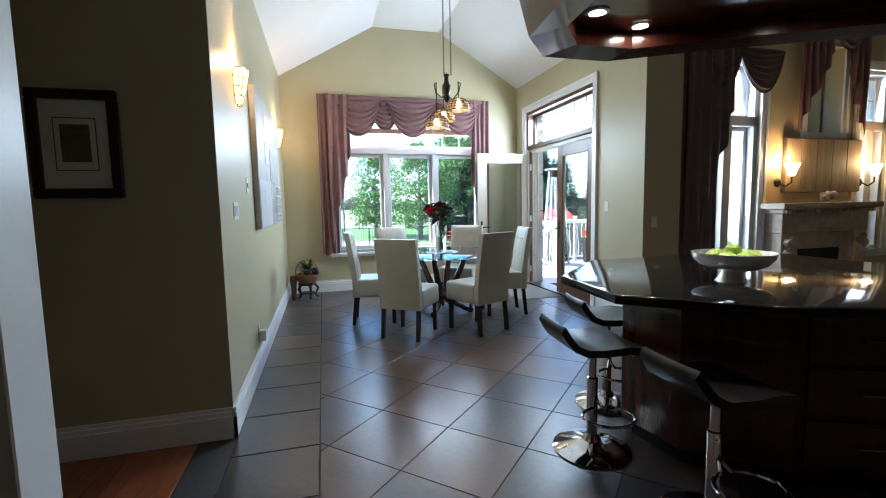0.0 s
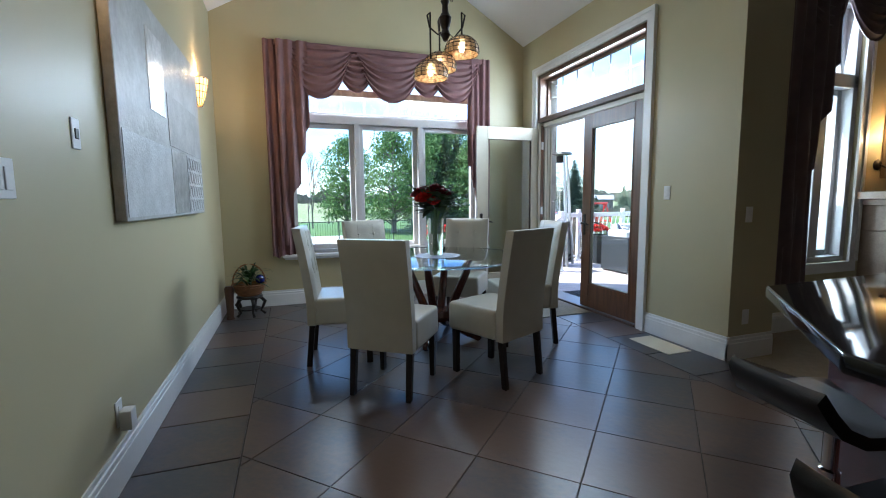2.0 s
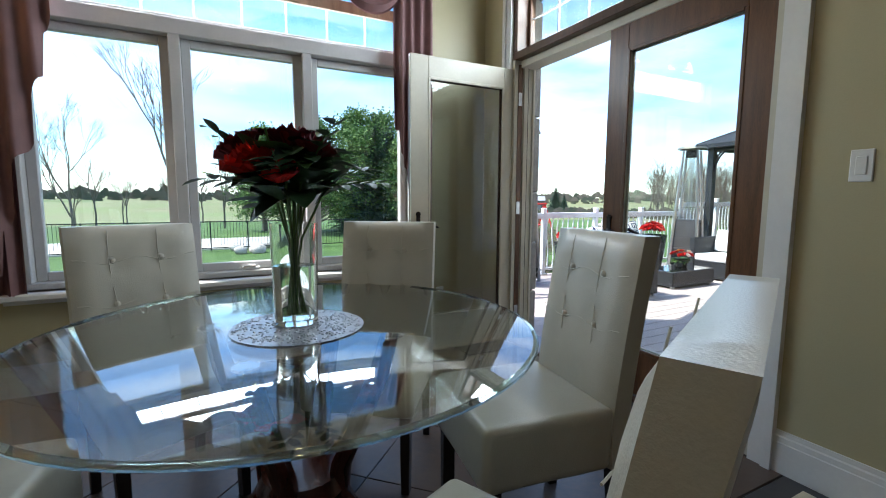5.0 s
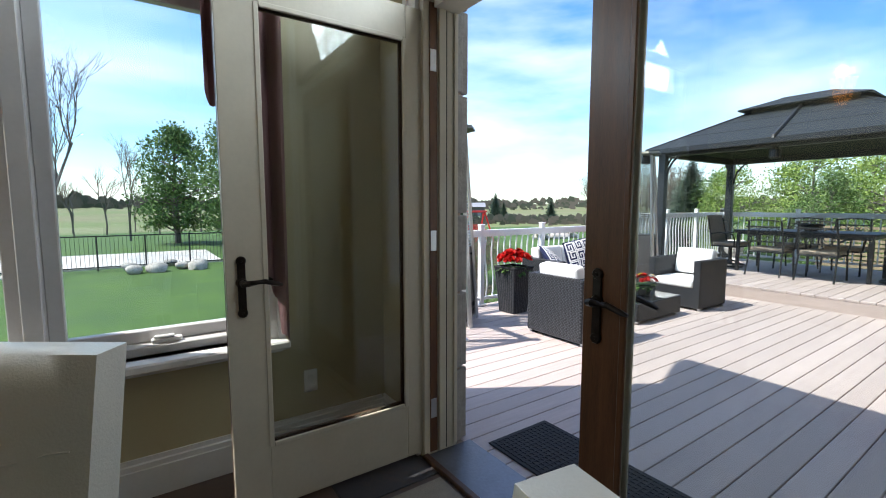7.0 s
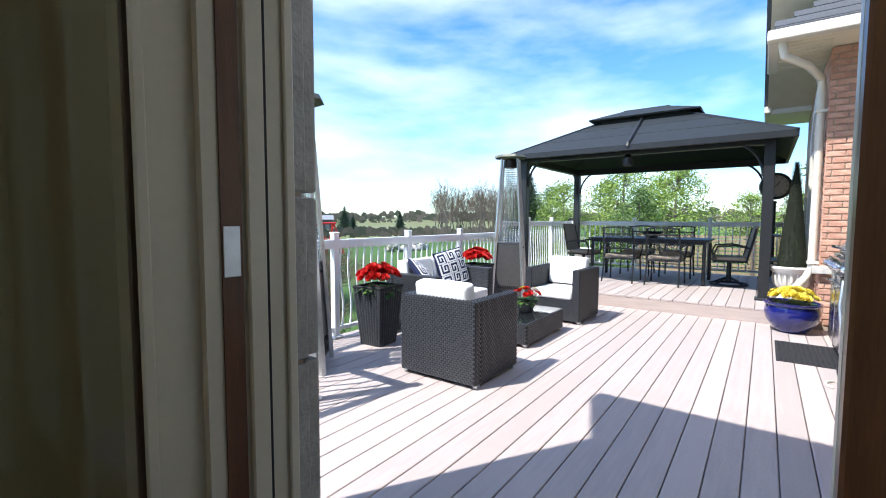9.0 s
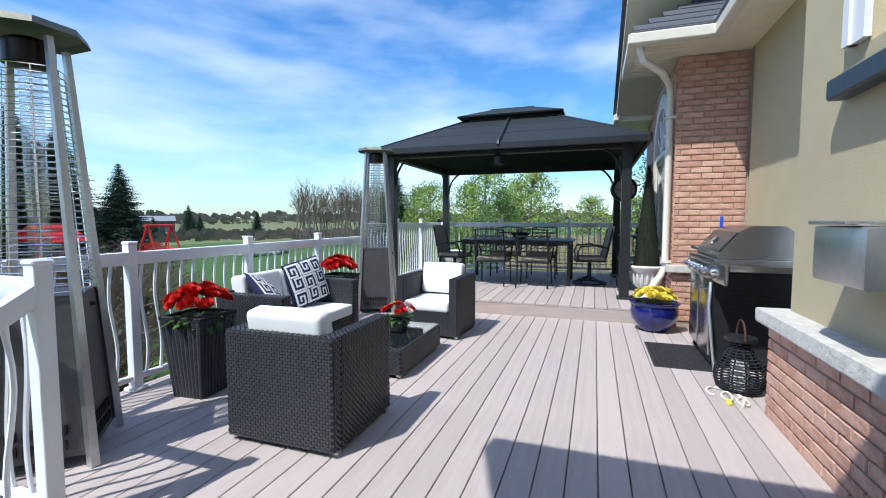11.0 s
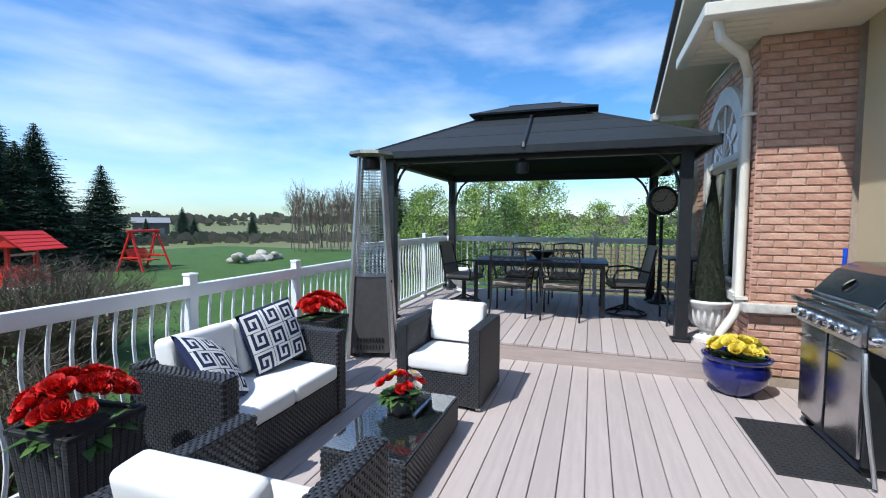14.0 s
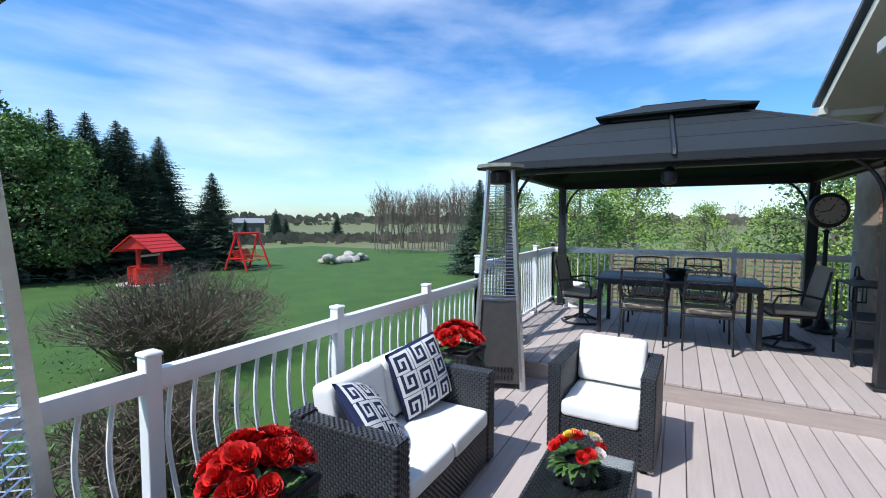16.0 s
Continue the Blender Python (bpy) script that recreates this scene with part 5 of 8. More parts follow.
stems = bm_new()
for i in range(16):
    a, r0, r1 = rnd.uniform(0, 6.28), rnd.uniform(0.0, 0.03), rnd.uniform(0.03, 0.13)
    add_tube(stems, [(r0 * math.cos(a + 2.5), r0 * math.sin(a + 2.5), 0.03), (0.2 * r1 * math.cos(a), 0.2 * r1 * math.sin(a), 0.25), (r1 * math.cos(a), r1 * math.sin(a), rnd.uniform(0.42, 0.56))], 0.0038, 5)
part("stem_bunch", stems, M_LEAFL, bq)


def add_leaf(bm, base, d, L, w, droop=0.3, up=Vector((0, 0, 1)), n=5):
    """A pointed, folded leaf from base along d."""
    base, d = Vector(base), Vector(d).normalized()
    side = d.cross(up)
    if side.length < 1e-3:
        side = Vector((1, 0, 0))
    side.normalize()
    nn = side.cross(d).normalized()
    pr = None
    for i in range(n + 1):
        t = i / n
        c = base + d * (L * t) - Vector((0, 0, 1)) * (droop * L * t * t)
        ww = w * math.sin(math.pi * min(0.98, t * 0.9 + 0.08)) ** 0.8
        q = (bm.verts.new(c + side * ww + nn * ww * 0.25), bm.verts.new(c), bm.verts.new(c - side * ww + nn * ww * 0.25))
        if pr:
            bm.faces.new((pr[0], q[0], q[1], pr[1]))
            bm.faces.new((pr[1], q[1], q[2], pr[2]))
        pr = q


for i in range(84):
    a, el = rnd.uniform(0, 6.28), rnd.uniform(-0.3, 0.9)
    d = Vector((math.cos(a) * math.cos(el), math.sin(a) * math.cos(el), math.sin(el)))
    lb = bm_new()
    r = rnd.uniform(0.02, 0.09)
    add_leaf(lb, (r * math.cos(a), r * math.sin(a), rnd.uniform(0.34, 0.52)), d, rnd.uniform(0.09, 0.16), rnd.uniform(0.034, 0.052), rnd.uniform(0.0, 0.3))
    part("leaf", lb, M_LEAFL if i % 9 == 0 else M_LEAF, bq, smooth=60)


for k in range(9):
    a, el = 0.7 * k + 0.2, (0.25, 0.7, 0.05)[k % 3]
    d = Vector((math.cos(a) * math.cos(el), math.sin(a) * math.cos(el), math.sin(el)))
    p0 = Vector((0.03 * math.cos(a), 0.03 * math.sin(a), 0.40))
    sp = part("sprig", tube([p0, p0 + d * 0.14, p0 + d * 0.25 + Vector((0, 0, 0.015))], [0.003, 0.0025, 0.0015], 5), M_LEAFL, bq)
    for j in range(7):
        u = 0.12 + 0.02 * j
        sd_ = Vector((-d.y, d.x, 0.25)) * (1 if j % 2 else -1)
        lb = bm_new()
        add_leaf(lb, p0 + d * u, d * 0.7 + sd_, 0.062, 0.017, 0.1, n=4)
        part("leaf", lb, M_LEAF, sp, smooth=60)


def add_bloom(bm, c, r, rings=4, rnd_=None, up=(0, 0, 1)):
    """A rose-like head of overlapping cupped petals."""
    rn = rnd_ or rnd
    c, up = Vector(c), Vector(up).normalized()
    q = up.to_track_quat('Z', 'Y').to_matrix()
    for k in range(rings):
        n = 4 + 2 * k
        rr = r * (0.25 + 0.75 * k / max(1, rings - 1))
        for i in range(n):
            a = 2 * math.pi * (i + 0.5 * (k % 2)) / n + rn.uniform(-0.15, 0.15)
            w = rr * 0.85
            ca, sa = math.cos(a), math.sin(a)
            ta = Vector((-sa, ca, 0))
            ra = Vector((ca, sa, 0))
            h = r * (0.75 - 0.45 * k / max(1, rings))
            p = [ra * rr * 0.35 - ta * w * 0.3 - Vector((0, 0, r * 0.3)), ra * rr * 0.35 + ta * w * 0.3 - Vector((0, 0, r * 0.3)),
                 ra * rr * 0.95 + ta * w * 0.62 + Vector((0, 0, h * 0.5)), ra * rr * rn.uniform(0.95, 1.1) + Vector((0, 0, h)), ra * rr * 0.95 - ta * w * 0.62 + Vector((0, 0, h * 0.5))]
            bm.faces.new([bm.verts.new(c + q @ x) for x in p])


for i, (x, y, z, r, mm) in enumerate(((-0.12, -0.07, 0.46, 0.075, M_PETALR), (-0.05, -0.11, 0.43, 0.055, M_PETALR), (-0.14, 0.03, 0.50, 0.07, M_PETALD), (0.0, 0.0, 0.53, 0.07, M_PETALD), (0.10, 0.06, 0.49, 0.06, M_PETALD), (-0.02, 0.10, 0.50, 0.06, M_PETALD), (0.06, -0.06, 0.50, 0.06, M_PETALD))):
    b_ = bm_new()
    add_bloom(b_, (x, y, z), r, 5, rnd, (x, y, 0.25))
    part("rose", b_, mm, bq, smooth=60)
for i in range(8):
    a = rnd.uniform(0, 6.28)
    r, z = rnd.uniform(0.05, 0.17), rnd.uniform(0.47, 0.57)
    b_ = bm_new()
    for k in range(6):
        aa = k * 1.05
        add_leaf(b_, (r * math.cos(a), r * math.sin(a), z), (math.cos(aa), math.sin(aa), 0.9), 0.055, 0.013, 0.4)
    part("lily", b_, M_PETALW if i % 3 == 0 else M_PETALD, bq, smooth=60)
sp = bm_new()
for i in range(40):
    a = rnd.uniform(-0.6, 1.2)
    el = rnd.uniform(0, 0.5)
    add_leaf(sp, (0.08 * math.cos(a), 0.08 * math.sin(a), 0.48), (math.cos(a), math.sin(a), el), rnd.uniform(0.12, 0.2), 0.003, 0.2, n=3)
part("fern_sprays", sp, M_LEAF, bq)

# ---- drapery ----
def swag(bm, x0, x1, z_top, drop, y0, depth=0.07, folds=7):
    """A draped half-round of cloth between two top points."""
    nu, nv = 22, 30
    g = []
    for i in range(nu + 1):
        u = i / nu
        col = []
        for k in range(nv + 1):
            v = k / nv
            sag = drop * v * (1 - (2 * u - 1) ** 2) ** 0.75 + 0.035 * v
            z = z_top - sag - 0.02 * v * abs(2 * u - 1)
            bul = depth * (0.35 + 0.65 * math.sin(math.pi * u)) * (0.3 + 0.7 * math.sin(math.pi * min(1, v * 0.55 + 0.1)))
            fold = 0.020 * math.sin(v * folds * 2 * math.pi) * (0.4 + 0.6 * math.sin(math.pi * u))
            xx = x0 + (x1 - x0) * (u * (1 - 0.10 * v) + 0.05 * v)
            col.append(bm.verts.new((xx, y0 - bul - fold, z)))
        g.append(col)
    for i in range(nu):
        for k in range(nv):
            bm.faces.new((g[i][k], g[i + 1][k], g[i + 1][k + 1], g[i][k + 1]))


def panel(bm, x0, x1, z_top, zb0, zb1, y0, folds=4, taper=0.0, cascade=False):
    """A pleated hanging panel; its hem runs from zb0 at x0 to zb1 at x1, stepped for a cascade."""
    nu, nv = folds * 8, 14
    g = []
    for i in range(nu + 1):
        u = i / nu
        col = []
        t = round(u * 4) / 4 * 0.6 + u * 0.4 if cascade else u
        zb = zb0 + (zb1 - zb0) * t + 0.02 * math.sin(u * folds * 2 * math.pi)
        for k in range(nv + 1):
            v = k / nv
            z = z_top + (zb - z_top) * v
            y = y0 - 0.035 - 0.032 * math.sin(u * folds * 2 * math.pi) * (0.5 + 0.5 * v) - 0.01 * math.sin(v * 5 + u * 8)
            col.append(bm.verts.new((x0 + (x1 - x0) * u, y, z)))
        g.append(col)
    for i in range(nu):
        for k in range(nv):
            bm.faces.new((g[i][k], g[i + 1][k], g[i + 1][k + 1], g[i][k + 1]))


dp = thing("window_drapery", pose(0, 0, 0), "dusty rose swag valance with cascading side panels", "curtain")
ZT = 3.08
part("valance_board", box(0.10, 2.72, 6.80, 6.90, 3.02, 3.075), M_CURTAIN, dp)
for i, (a, b, dr_, yy) in enumerate(((0.14, 1.02, 0.60, 6.84), (0.98, 1.92, 0.60, 6.84), (1.86, 2.70, 0.55, 6.84), (0.72, 1.32, 0.50, 6.87), (1.60, 2.22, 0.50, 6.87))):
    b_ = bm_new()
    swag(b_, a, b, ZT, dr_, yy)
    part("swag", b_, M_CURTAIN, dp, smooth=70)
b_ = bm_new()
panel(b_, -0.02, 0.24, ZT, 0.60, 0.60, 6.85, 3)
part("side_panel", b_, M_CURTAIN, dp, smooth=70)
b_ = bm_new()
panel(b_, 0.12, 0.46, ZT, 0.66, 2.15, 6.815, 3, cascade=True)
part("cascade", b_, M_CURTAIN, dp, smooth=70)
b_ = bm_new()
panel(b_, 2.78, 2.46, ZT, 0.60, 1.75, 6.84, 4, cascade=True)
part("cascade", b_, M_CURTAIN, dp, smooth=70)
part("blind_headrail", box(0.2, 2.56, 6.90, 6.93, 2.52, 2.60, 0.004), M_PANELW, dp, "rolled woven shade")

lv_ = thing("living_drapery", pose(0, 0, 0), "taupe satin swag with long cascading panel at the tall window", "curtain")
b_ = bm_new()
panel(b_, 3.95, 4.62, 3.12, 0.25, 0.45, LY0 - 0.05, 5)
part("side_panel", b_, M_CURTAIN2, lv_, smooth=70)
b_ = bm_new()
panel(b_, 4.1, 4.78, 3.12, 0.35, 2.4, LY0 - 0.10, 5, cascade=True)
part("cascade", b_, M_CURTAIN2, lv_, smooth=70)
for a, b in ((4.25, 4.95), (4.85, 5.60)):
    b_ = bm_new()
    swag(b_, a, b, 3.16, 0.50, LY0 - 0.06)
    part("swag", b_, M_CURTAIN2, lv_, smooth=70)
lh = thing("high_drapery", pose(0, 0, 0), "mauve satin drapery on the high fireplace window", "curtain")
b_ = bm_new()
panel(b_, 5.88, 6.42, 3.75, 2.18, 3.2, LY0 - 0.04, 5, cascade=True)
part("cascade", b_, M_CURTAIN, lh, smooth=70)
b_ = bm_new()
swag(b_, 6.3, 7.0, 3.75, 0.5, LY0 - 0.05)
part("swag", b_, M_CURTAIN2, lh, smooth=70)
b_ = bm_new()
panel(b_, 7.05, 6.72, 3.75, 2.15, 3.0, LY0 - 0.04, 3, cascade=True)
part("cascade", b_, M_CURTAIN, lh, smooth=70)

# ---- left wall things ----
cv = thing("wall_canvas", pose(XL, 3.68, 1.165) @ Matrix.Diagonal((1, 0.94, 0.99, 1)), "large silver-grey textured collage canvas", "painting")
part("canvas", box(0.002, 0.05, 0, 2.06, 0, 1.22, 0.004), M_CANVAS, cv)
for a, b, c, e, mm in ((0.55, 0.90, 0.62, 1.08, M_SILVER), (0.02, 0.95, 0.02, 0.44, mat("pale grey patch", (0.56, 0.57, 0.58), 0.4, var=0.2, scale=9, bump=0.3)), (0.98, 1.42, 0.02, 0.44, M_SILVER), (1.45, 2.04, 0.02, 0.44, mat("ringed grey patch", (0.50, 0.51, 0.52), 0.35, var=0.3, scale=16, bump=0.5, bscale=20)), (0.95, 2.04, 0.46, 0.80, mat("warm grey patch", (0.42, 0.41, 0.40), 0.5, var=0.25, scale=7, bump=0.3))):
    part("collage_patch", box(0.0505, 0.0535, a, b, c, e), mm, cv)
rg = bm_new()
for i in range(6):
    for k in range(4):
        add_tube(rg, [(0.0545, 1.50 + 0.095 * i + 0.038 * math.cos(t), 0.07 + 0.105 * k + 0.045 * math.sin(t)) for t in [2 * math.pi * q / 12 for q in range(13)]], 0.003, 4)
part("ring_relief", rg, M_CANVAS, cv)


def sconce(y, z):
    s = thing("wall_sconce", pose(XL, y, z), "amber mosaic glass wall sconce, lit", "sconce", group="mosaic sconces")
    bm = bm_new()
    nseg, nz = 8, 4
    g = []
    for k in range(nz + 1):
        v = k / nz
        r = 0.035 + 0.065 * v ** 0.7
        g.append([bm.verts.new((0.004 + r * math.sin(math.pi * i / nseg) * 0.95, -r * math.cos(math.pi * i / nseg), 0.24 * v)) for i in range(nseg + 1)])
    for k in range(nz):
        for i in range(nseg):
            bm.faces.new((g[k][i], g[k][i + 1], g[k + 1][i + 1], g[k + 1][i]))
    lead = bm_new()
    for k in range(nz + 1):
        add_tube(lead, [v.co * 1.0 + Vector((0.001, 0, 0)) for v in g[k]], 0.0035, 4)
    for i in range(0, nseg + 1):
        pts = [g[k][i].co.copy() for k in range(nz + 1)]
        add_tube(lead, pts, 0.003, 4)
    part("glass_shade", bm, M_AMBER, s, "lit amber glass", smooth=None)
    part("leading", lead, M_BRONZE, s)
    ld = bpy.data.lights.new("sconce lamp", 'POINT')
    ld.energy, ld.color, ld.shadow_soft_size = 2.5, (1.0, 0.62, 0.3), 0.04
    lo = new("sconce_lamp", ld)
    lo.location = (XL + 0.06, y, z + 0.28)


sconce(3.10, 2.07)
sconce(5.95, 2.14)


def plate(name, m, w, h, label, kinds):
    p = thing(name, m, label, "switch plate")
    part("plate", box(-w / 2, w / 2, -0.006, 0, -h / 2, h / 2, 0.003), M_PLATE, p)
    for x, z, ww, hh, mm in kinds:
        part("rocker" if hh > 0.05 else "socket_face", box(x - ww / 2, x + ww / 2, -0.010, -0.0055, z - hh / 2, z + hh / 2, 0.002), mm, p)
    return p


plate("light_switch", pose(XL, 2.83, 1.327, 0, 0, 90), 0.165, 0.118, "white triple rocker light switch plate", [(x, 0, 0.034, 0.068, M_PLATE) for x in (-0.046, 0, 0.046)])
plate("dimmer_switch", pose(XL, 3.35, 1.52, 0, 0, 90), 0.07, 0.118, "white slider dimmer with a dark centre", [(0, 0, 0.03, 0.04, M_PLASTICBLK)])
plate("light_switch", pose(XR, 4.31, 1.295, 0, 0, -90), 0.07, 0.118, "white single light switch beside the door", [(0, 0, 0.034, 0.068, M_PLATE)])
plate("light_switch", pose(3.47, 3.67, 1.12), 0.07, 0.118, "white switch on the shaded return wall", [(0, 0, 0.034, 0.068, M_PLATE)])
pl = plate("wall_outlet", pose(XL, 3.51, 0.32, 0, 0, 90), 0.075, 0.118, "white wall outlet with a plug-in night light", [(0, 0.02, 0.03, 0.03, M_PLATE)])
part("night_light", box(-0.035, 0.035, -0.06, -0.011, -0.075, 0.015, 0.008, 2), M_PLATE, pl)
plate("wall_outlet", pose(3.50, 3.67, 0.33), 0.07, 0.118, "white wall outlet near the floor", [(0, 0.02, 0.03, 0.03, M_PLATE)])
plate("wall_outlet", pose(2.9, YB, 0.36), 0.07, 0.118, "white wall outlet behind the open door", [(0, 0.02, 0.03, 0.03, M_PLATE)])

pc = thing("framed_picture", pose(-1.21, 2.36, 1.685), "dark framed print with a wide cream mount", "picture")
fbm = bm_new()
for a in ((-0.20, 0.20, 0.225, 0.275), (-0.20, 0.20, -0.275, -0.225), (-0.20, -0.15, -0.225, 0.225), (0.15, 0.20, -0.225, 0.225)):
    add_box(fbm, a[0], a[1], -0.03, -0.001, a[2], a[3], 0.006)
part("frame", fbm, M_DARKLEG, pc)
part("mount", box(-0.15, 0.15, -0.012, -0.002, -0.225, 0.225), M_PICMAT, pc)
part("inner_line", box(-0.095, 0.095, -0.0135, -0.0125, -0.135, 0.135), M_DARKWOOD, pc)
part("inner_mount", box(-0.090, 0.090, -0.0145, -0.0137, -0.130, 0.130), M_PICMAT, pc)
part("print", box(-0.065, 0.065, -0.0155, -0.0147, -0.09, 0.10), M_PICT, pc)
cs = bm_new()
add_box(cs, -0.80, -0.70, 0.80, 0.96, 0, 2.5, 0.004)
add_box(cs, -0.815, -0.765, 0.785, 0.80, 0, 2.5, 0.004)
solo("trim_opening", cs, M_WHITE, "white painted casing of the hallway opening", "trim", kind="structure")
wall("wall_stub", box(-1.4, -0.80, 0.82, 0.94, 0, 3.36), M_DARKWOOD, "dark panelled wall stub at the hallway opening")

# plant on its stand
ps = thing("plant_stand", pose(-0.27, 6.50, 0), "dark carved wooden plant stand", "plant stand")
part("top_ring", lathe([(0.0, 0.20), (0.13, 0.20), (0.14, 0.215), (0.13, 0.23), (0.0, 0.23)], 20), M_DARKLEG, ps)
for i in range(5):
    a = 2 * math.pi * i / 5
    part("leg", tube([(r * math.cos(a), r * math.sin(a), z) for r, z in ((0.11, 0.20), (0.155, 0.15), (0.13, 0.09), (0.11, 0.05), (0.155, 0.012))], [0.018, 0.02, 0.015, 0.012, 0.016], 7), M_DARKLEG, ps)
part("stretcher", lathe([(0.0, 0.07), (0.11, 0.07), (0.11, 0.085), (0.0, 0.085)], 16), M_DARKLEG, ps)
bk_ = thing("basket", pose(-0.27, 6.50, 0.23), "woven brown basket with a looped handle", "basket")
part("bowl", lathe([(0.0, 0.0), (0.10, 0.0), (0.15, 0.05), (0.175, 0.13), (0.165, 0.13), (0.14, 0.06), (0.0, 0.02)], 22, None, False), M_BASKET, bk_)
hb_ = bm_new()
for k in range(5):
    add_tube(hb_, circle_pts(0, 0, 0.02 + 0.026 * k, 0.118 + 0.0145 * k, 22), 0.008, 5)
part("woven_rings", hb_, M_BASKET, bk_)
part("handle", tube([(0.17 * math.cos(a), 0.05, 0.12 + 0.22 * math.sin(a)) for a in [math.pi * i / 14 for i in range(15)]], 0.009, 6), M_BASKET, bk_)
hp = bm_new()
for i in range(70):
    a, el = rnd.uniform(0, 6.28), rnd.uniform(0.3, 1.35)
    add_leaf(hp, (0.04 * math.cos(a), 0.04 * math.sin(a), 0.34 + rnd.uniform(0, 0.14)), (math.cos(a) * math.cos(el), math.sin(a) * math.cos(el), math.sin(el)), rnd.uniform(0.16, 0.30), rnd.uniform(0.012, 0.020), 0.5)
solo("house_plant", hp, M_LEAF, "bushy green dracaena growing in the basket", "plant", m=pose(-0.27, 6.50, 0), smooth=60)
solo("glass_ball", lathe([(0.05 * math.sin(math.pi * i / 12), -0.05 * math.cos(math.pi * i / 12)) for i in range(13)], 18, None, False), M_COBALT, "blue glass garden ball in the basket", "ornament", m=pose(-0.15, 6.44, 0.41))
ur = bm_new()
add_lathe(ur, [(0.0, 0.0), (0.045, 0.0), (0.035, 0.03), (0.04, 0.2), (0.05, 0.33), (0.035, 0.36), (0.0, 0.36)], 14)
solo("floor_bottle", ur, M_DARKWOOD, "tall slim brown bottle vase on the floor", "vase", m=pose(-0.46, 6.40, 0))
solo("floor_vent", box(3.02, 3.26, 3.92, 4.36, 0.0, 0.006, 0.002), M_SOFFIT, "beige metal floor register", "floor vent")
solo("door_rug", box(2.62, 3.30, 5.25, 6.28, 0.0, 0.008, 0.003), M_CARPET, "beige entrance mat inside the door", "mat")

# ---- chandelier ----
cd = thing("chandelier", pose(1.53, 5.0, 0), "black iron chandelier with mosaic glass bowl shades", "chandelier")
cb_ = bm_new()
add_lathe(cb_, [(0.0, 2.60), (0.02, 2.61), (0.045, 2.66), (0.03, 2.70), (0.05, 2.76), (0.055, 2.80), (0.03, 2.84), (0.025, 2.90), (0.04, 2.93), (0.0, 2.96)], 14)
part("stem_body", cb_, M_BRONZE, cd)
for dx in (-0.03, 0.06):
    chn = bm_new()
    z = 2.95
    i = 0
    while z < 4.13:
        m_ = Matrix.Translation((dx * min(1, (4.13 - z) * 0 + 1), 0, z)) @ Matrix.Rotation(radians(90 * (i % 2)), 4, 'Z')
        pts = [m_ @ Vector((0.009 * math.cos(t), 0, 0.017 * math.sin(t))) for t in [2 * math.pi * q / 8 for q in range(9)]]
        add_tube(chn, pts, 0.0032, 4)
        z += 0.029
        i += 1
    part("chain", chn, M_BRONZE, cd)
part("canopy", lathe([(0.0, 4.16), (0.07, 4.16), (0.06, 4.13), (0.02, 4.12), (0.0, 4.12)], 16), M_BRONZE, cd)
for i, (dx, dy, z) in enumerate(((0.15, 0.0, 2.56), (-0.11, 0.08, 2.36), (0.0, 0.16, 2.46))):
    arm = tube([(0, 0, 2.70), (dx * 0.5, dy * 0.5, 2.64 + 0.03 * i), (dx * 1.05, dy * 1.05, 2.74), (dx * 1.2, dy * 1.2, 2.84), (dx, dy, 2.86), (dx, dy, z + 0.10)], 0.008, 6)
    part("arm", arm, M_BRONZE, cd)
    pr_ = [(0.15 * math.cos(t), 0.125 * math.sin(t) - 0.02) for t in [-0.25 + 1.6 * q / 6 for q in range(7)]]
    sh = bm_new()
    add_lathe(sh, pr_, 18, pose(dx, dy, z), False)
    so = part("shade", sh, mat("mosaic shade glass", (0.80, 0.60, 0.36), 0.4, scale=42, bump=0.4, bscale=40, col2=(0.20, 0.09, 0.03), trans=0.22), cd, "amber mosaic glass shade", smooth=50)
    ld_ = bm_new()
    for q in (0, 1, 2, 3, 4, 5):
        add_tube(ld_, circle_pts(dx, dy, z + pr_[q][1], pr_[q][0] + 0.002, 18), 0.003, 4)
    for q in range(18):
        a = 2 * math.pi * q / 18
        add_tube(ld_, [(dx + (r + 0.002) * math.cos(a), dy + (r + 0.002) * math.sin(a), z + h) for r, h in pr_], 0.0026, 4)
    part("leading", ld_, M_BRONZE, so)
    part("bulb", lathe([(0.0, -0.03), (0.018, -0.02), (0.022, 0.0), (0.012, 0.03), (0.0, 0.035)], 10, pose(dx, dy, z)), M_BULB, so)

# ---- island, canopy, stools ----
isl = thing("kitchen_island", pose(0, 0, 0), "dark mahogany kitchen island with drawers", "kitchen island")
BASE = [(1.62, 1.74), (1.66, 1.36), (2.0, 1.05), (3.1, 0.55), (3.1, 2.25), (2.0, 2.25)]
part("cabinet_body", prism(BASE, 0.10, 0.885, 0.004), M_MAHOG, isl)
# kick board set in from the cabinet body, in one even black
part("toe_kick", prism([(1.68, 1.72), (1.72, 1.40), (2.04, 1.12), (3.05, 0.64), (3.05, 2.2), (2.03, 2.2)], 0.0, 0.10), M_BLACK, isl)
dv = Vector((3.1 - 2.0, 0.55 - 1.05, 0))
dn = Vector((dv.y, -dv.x, 0)).normalized()
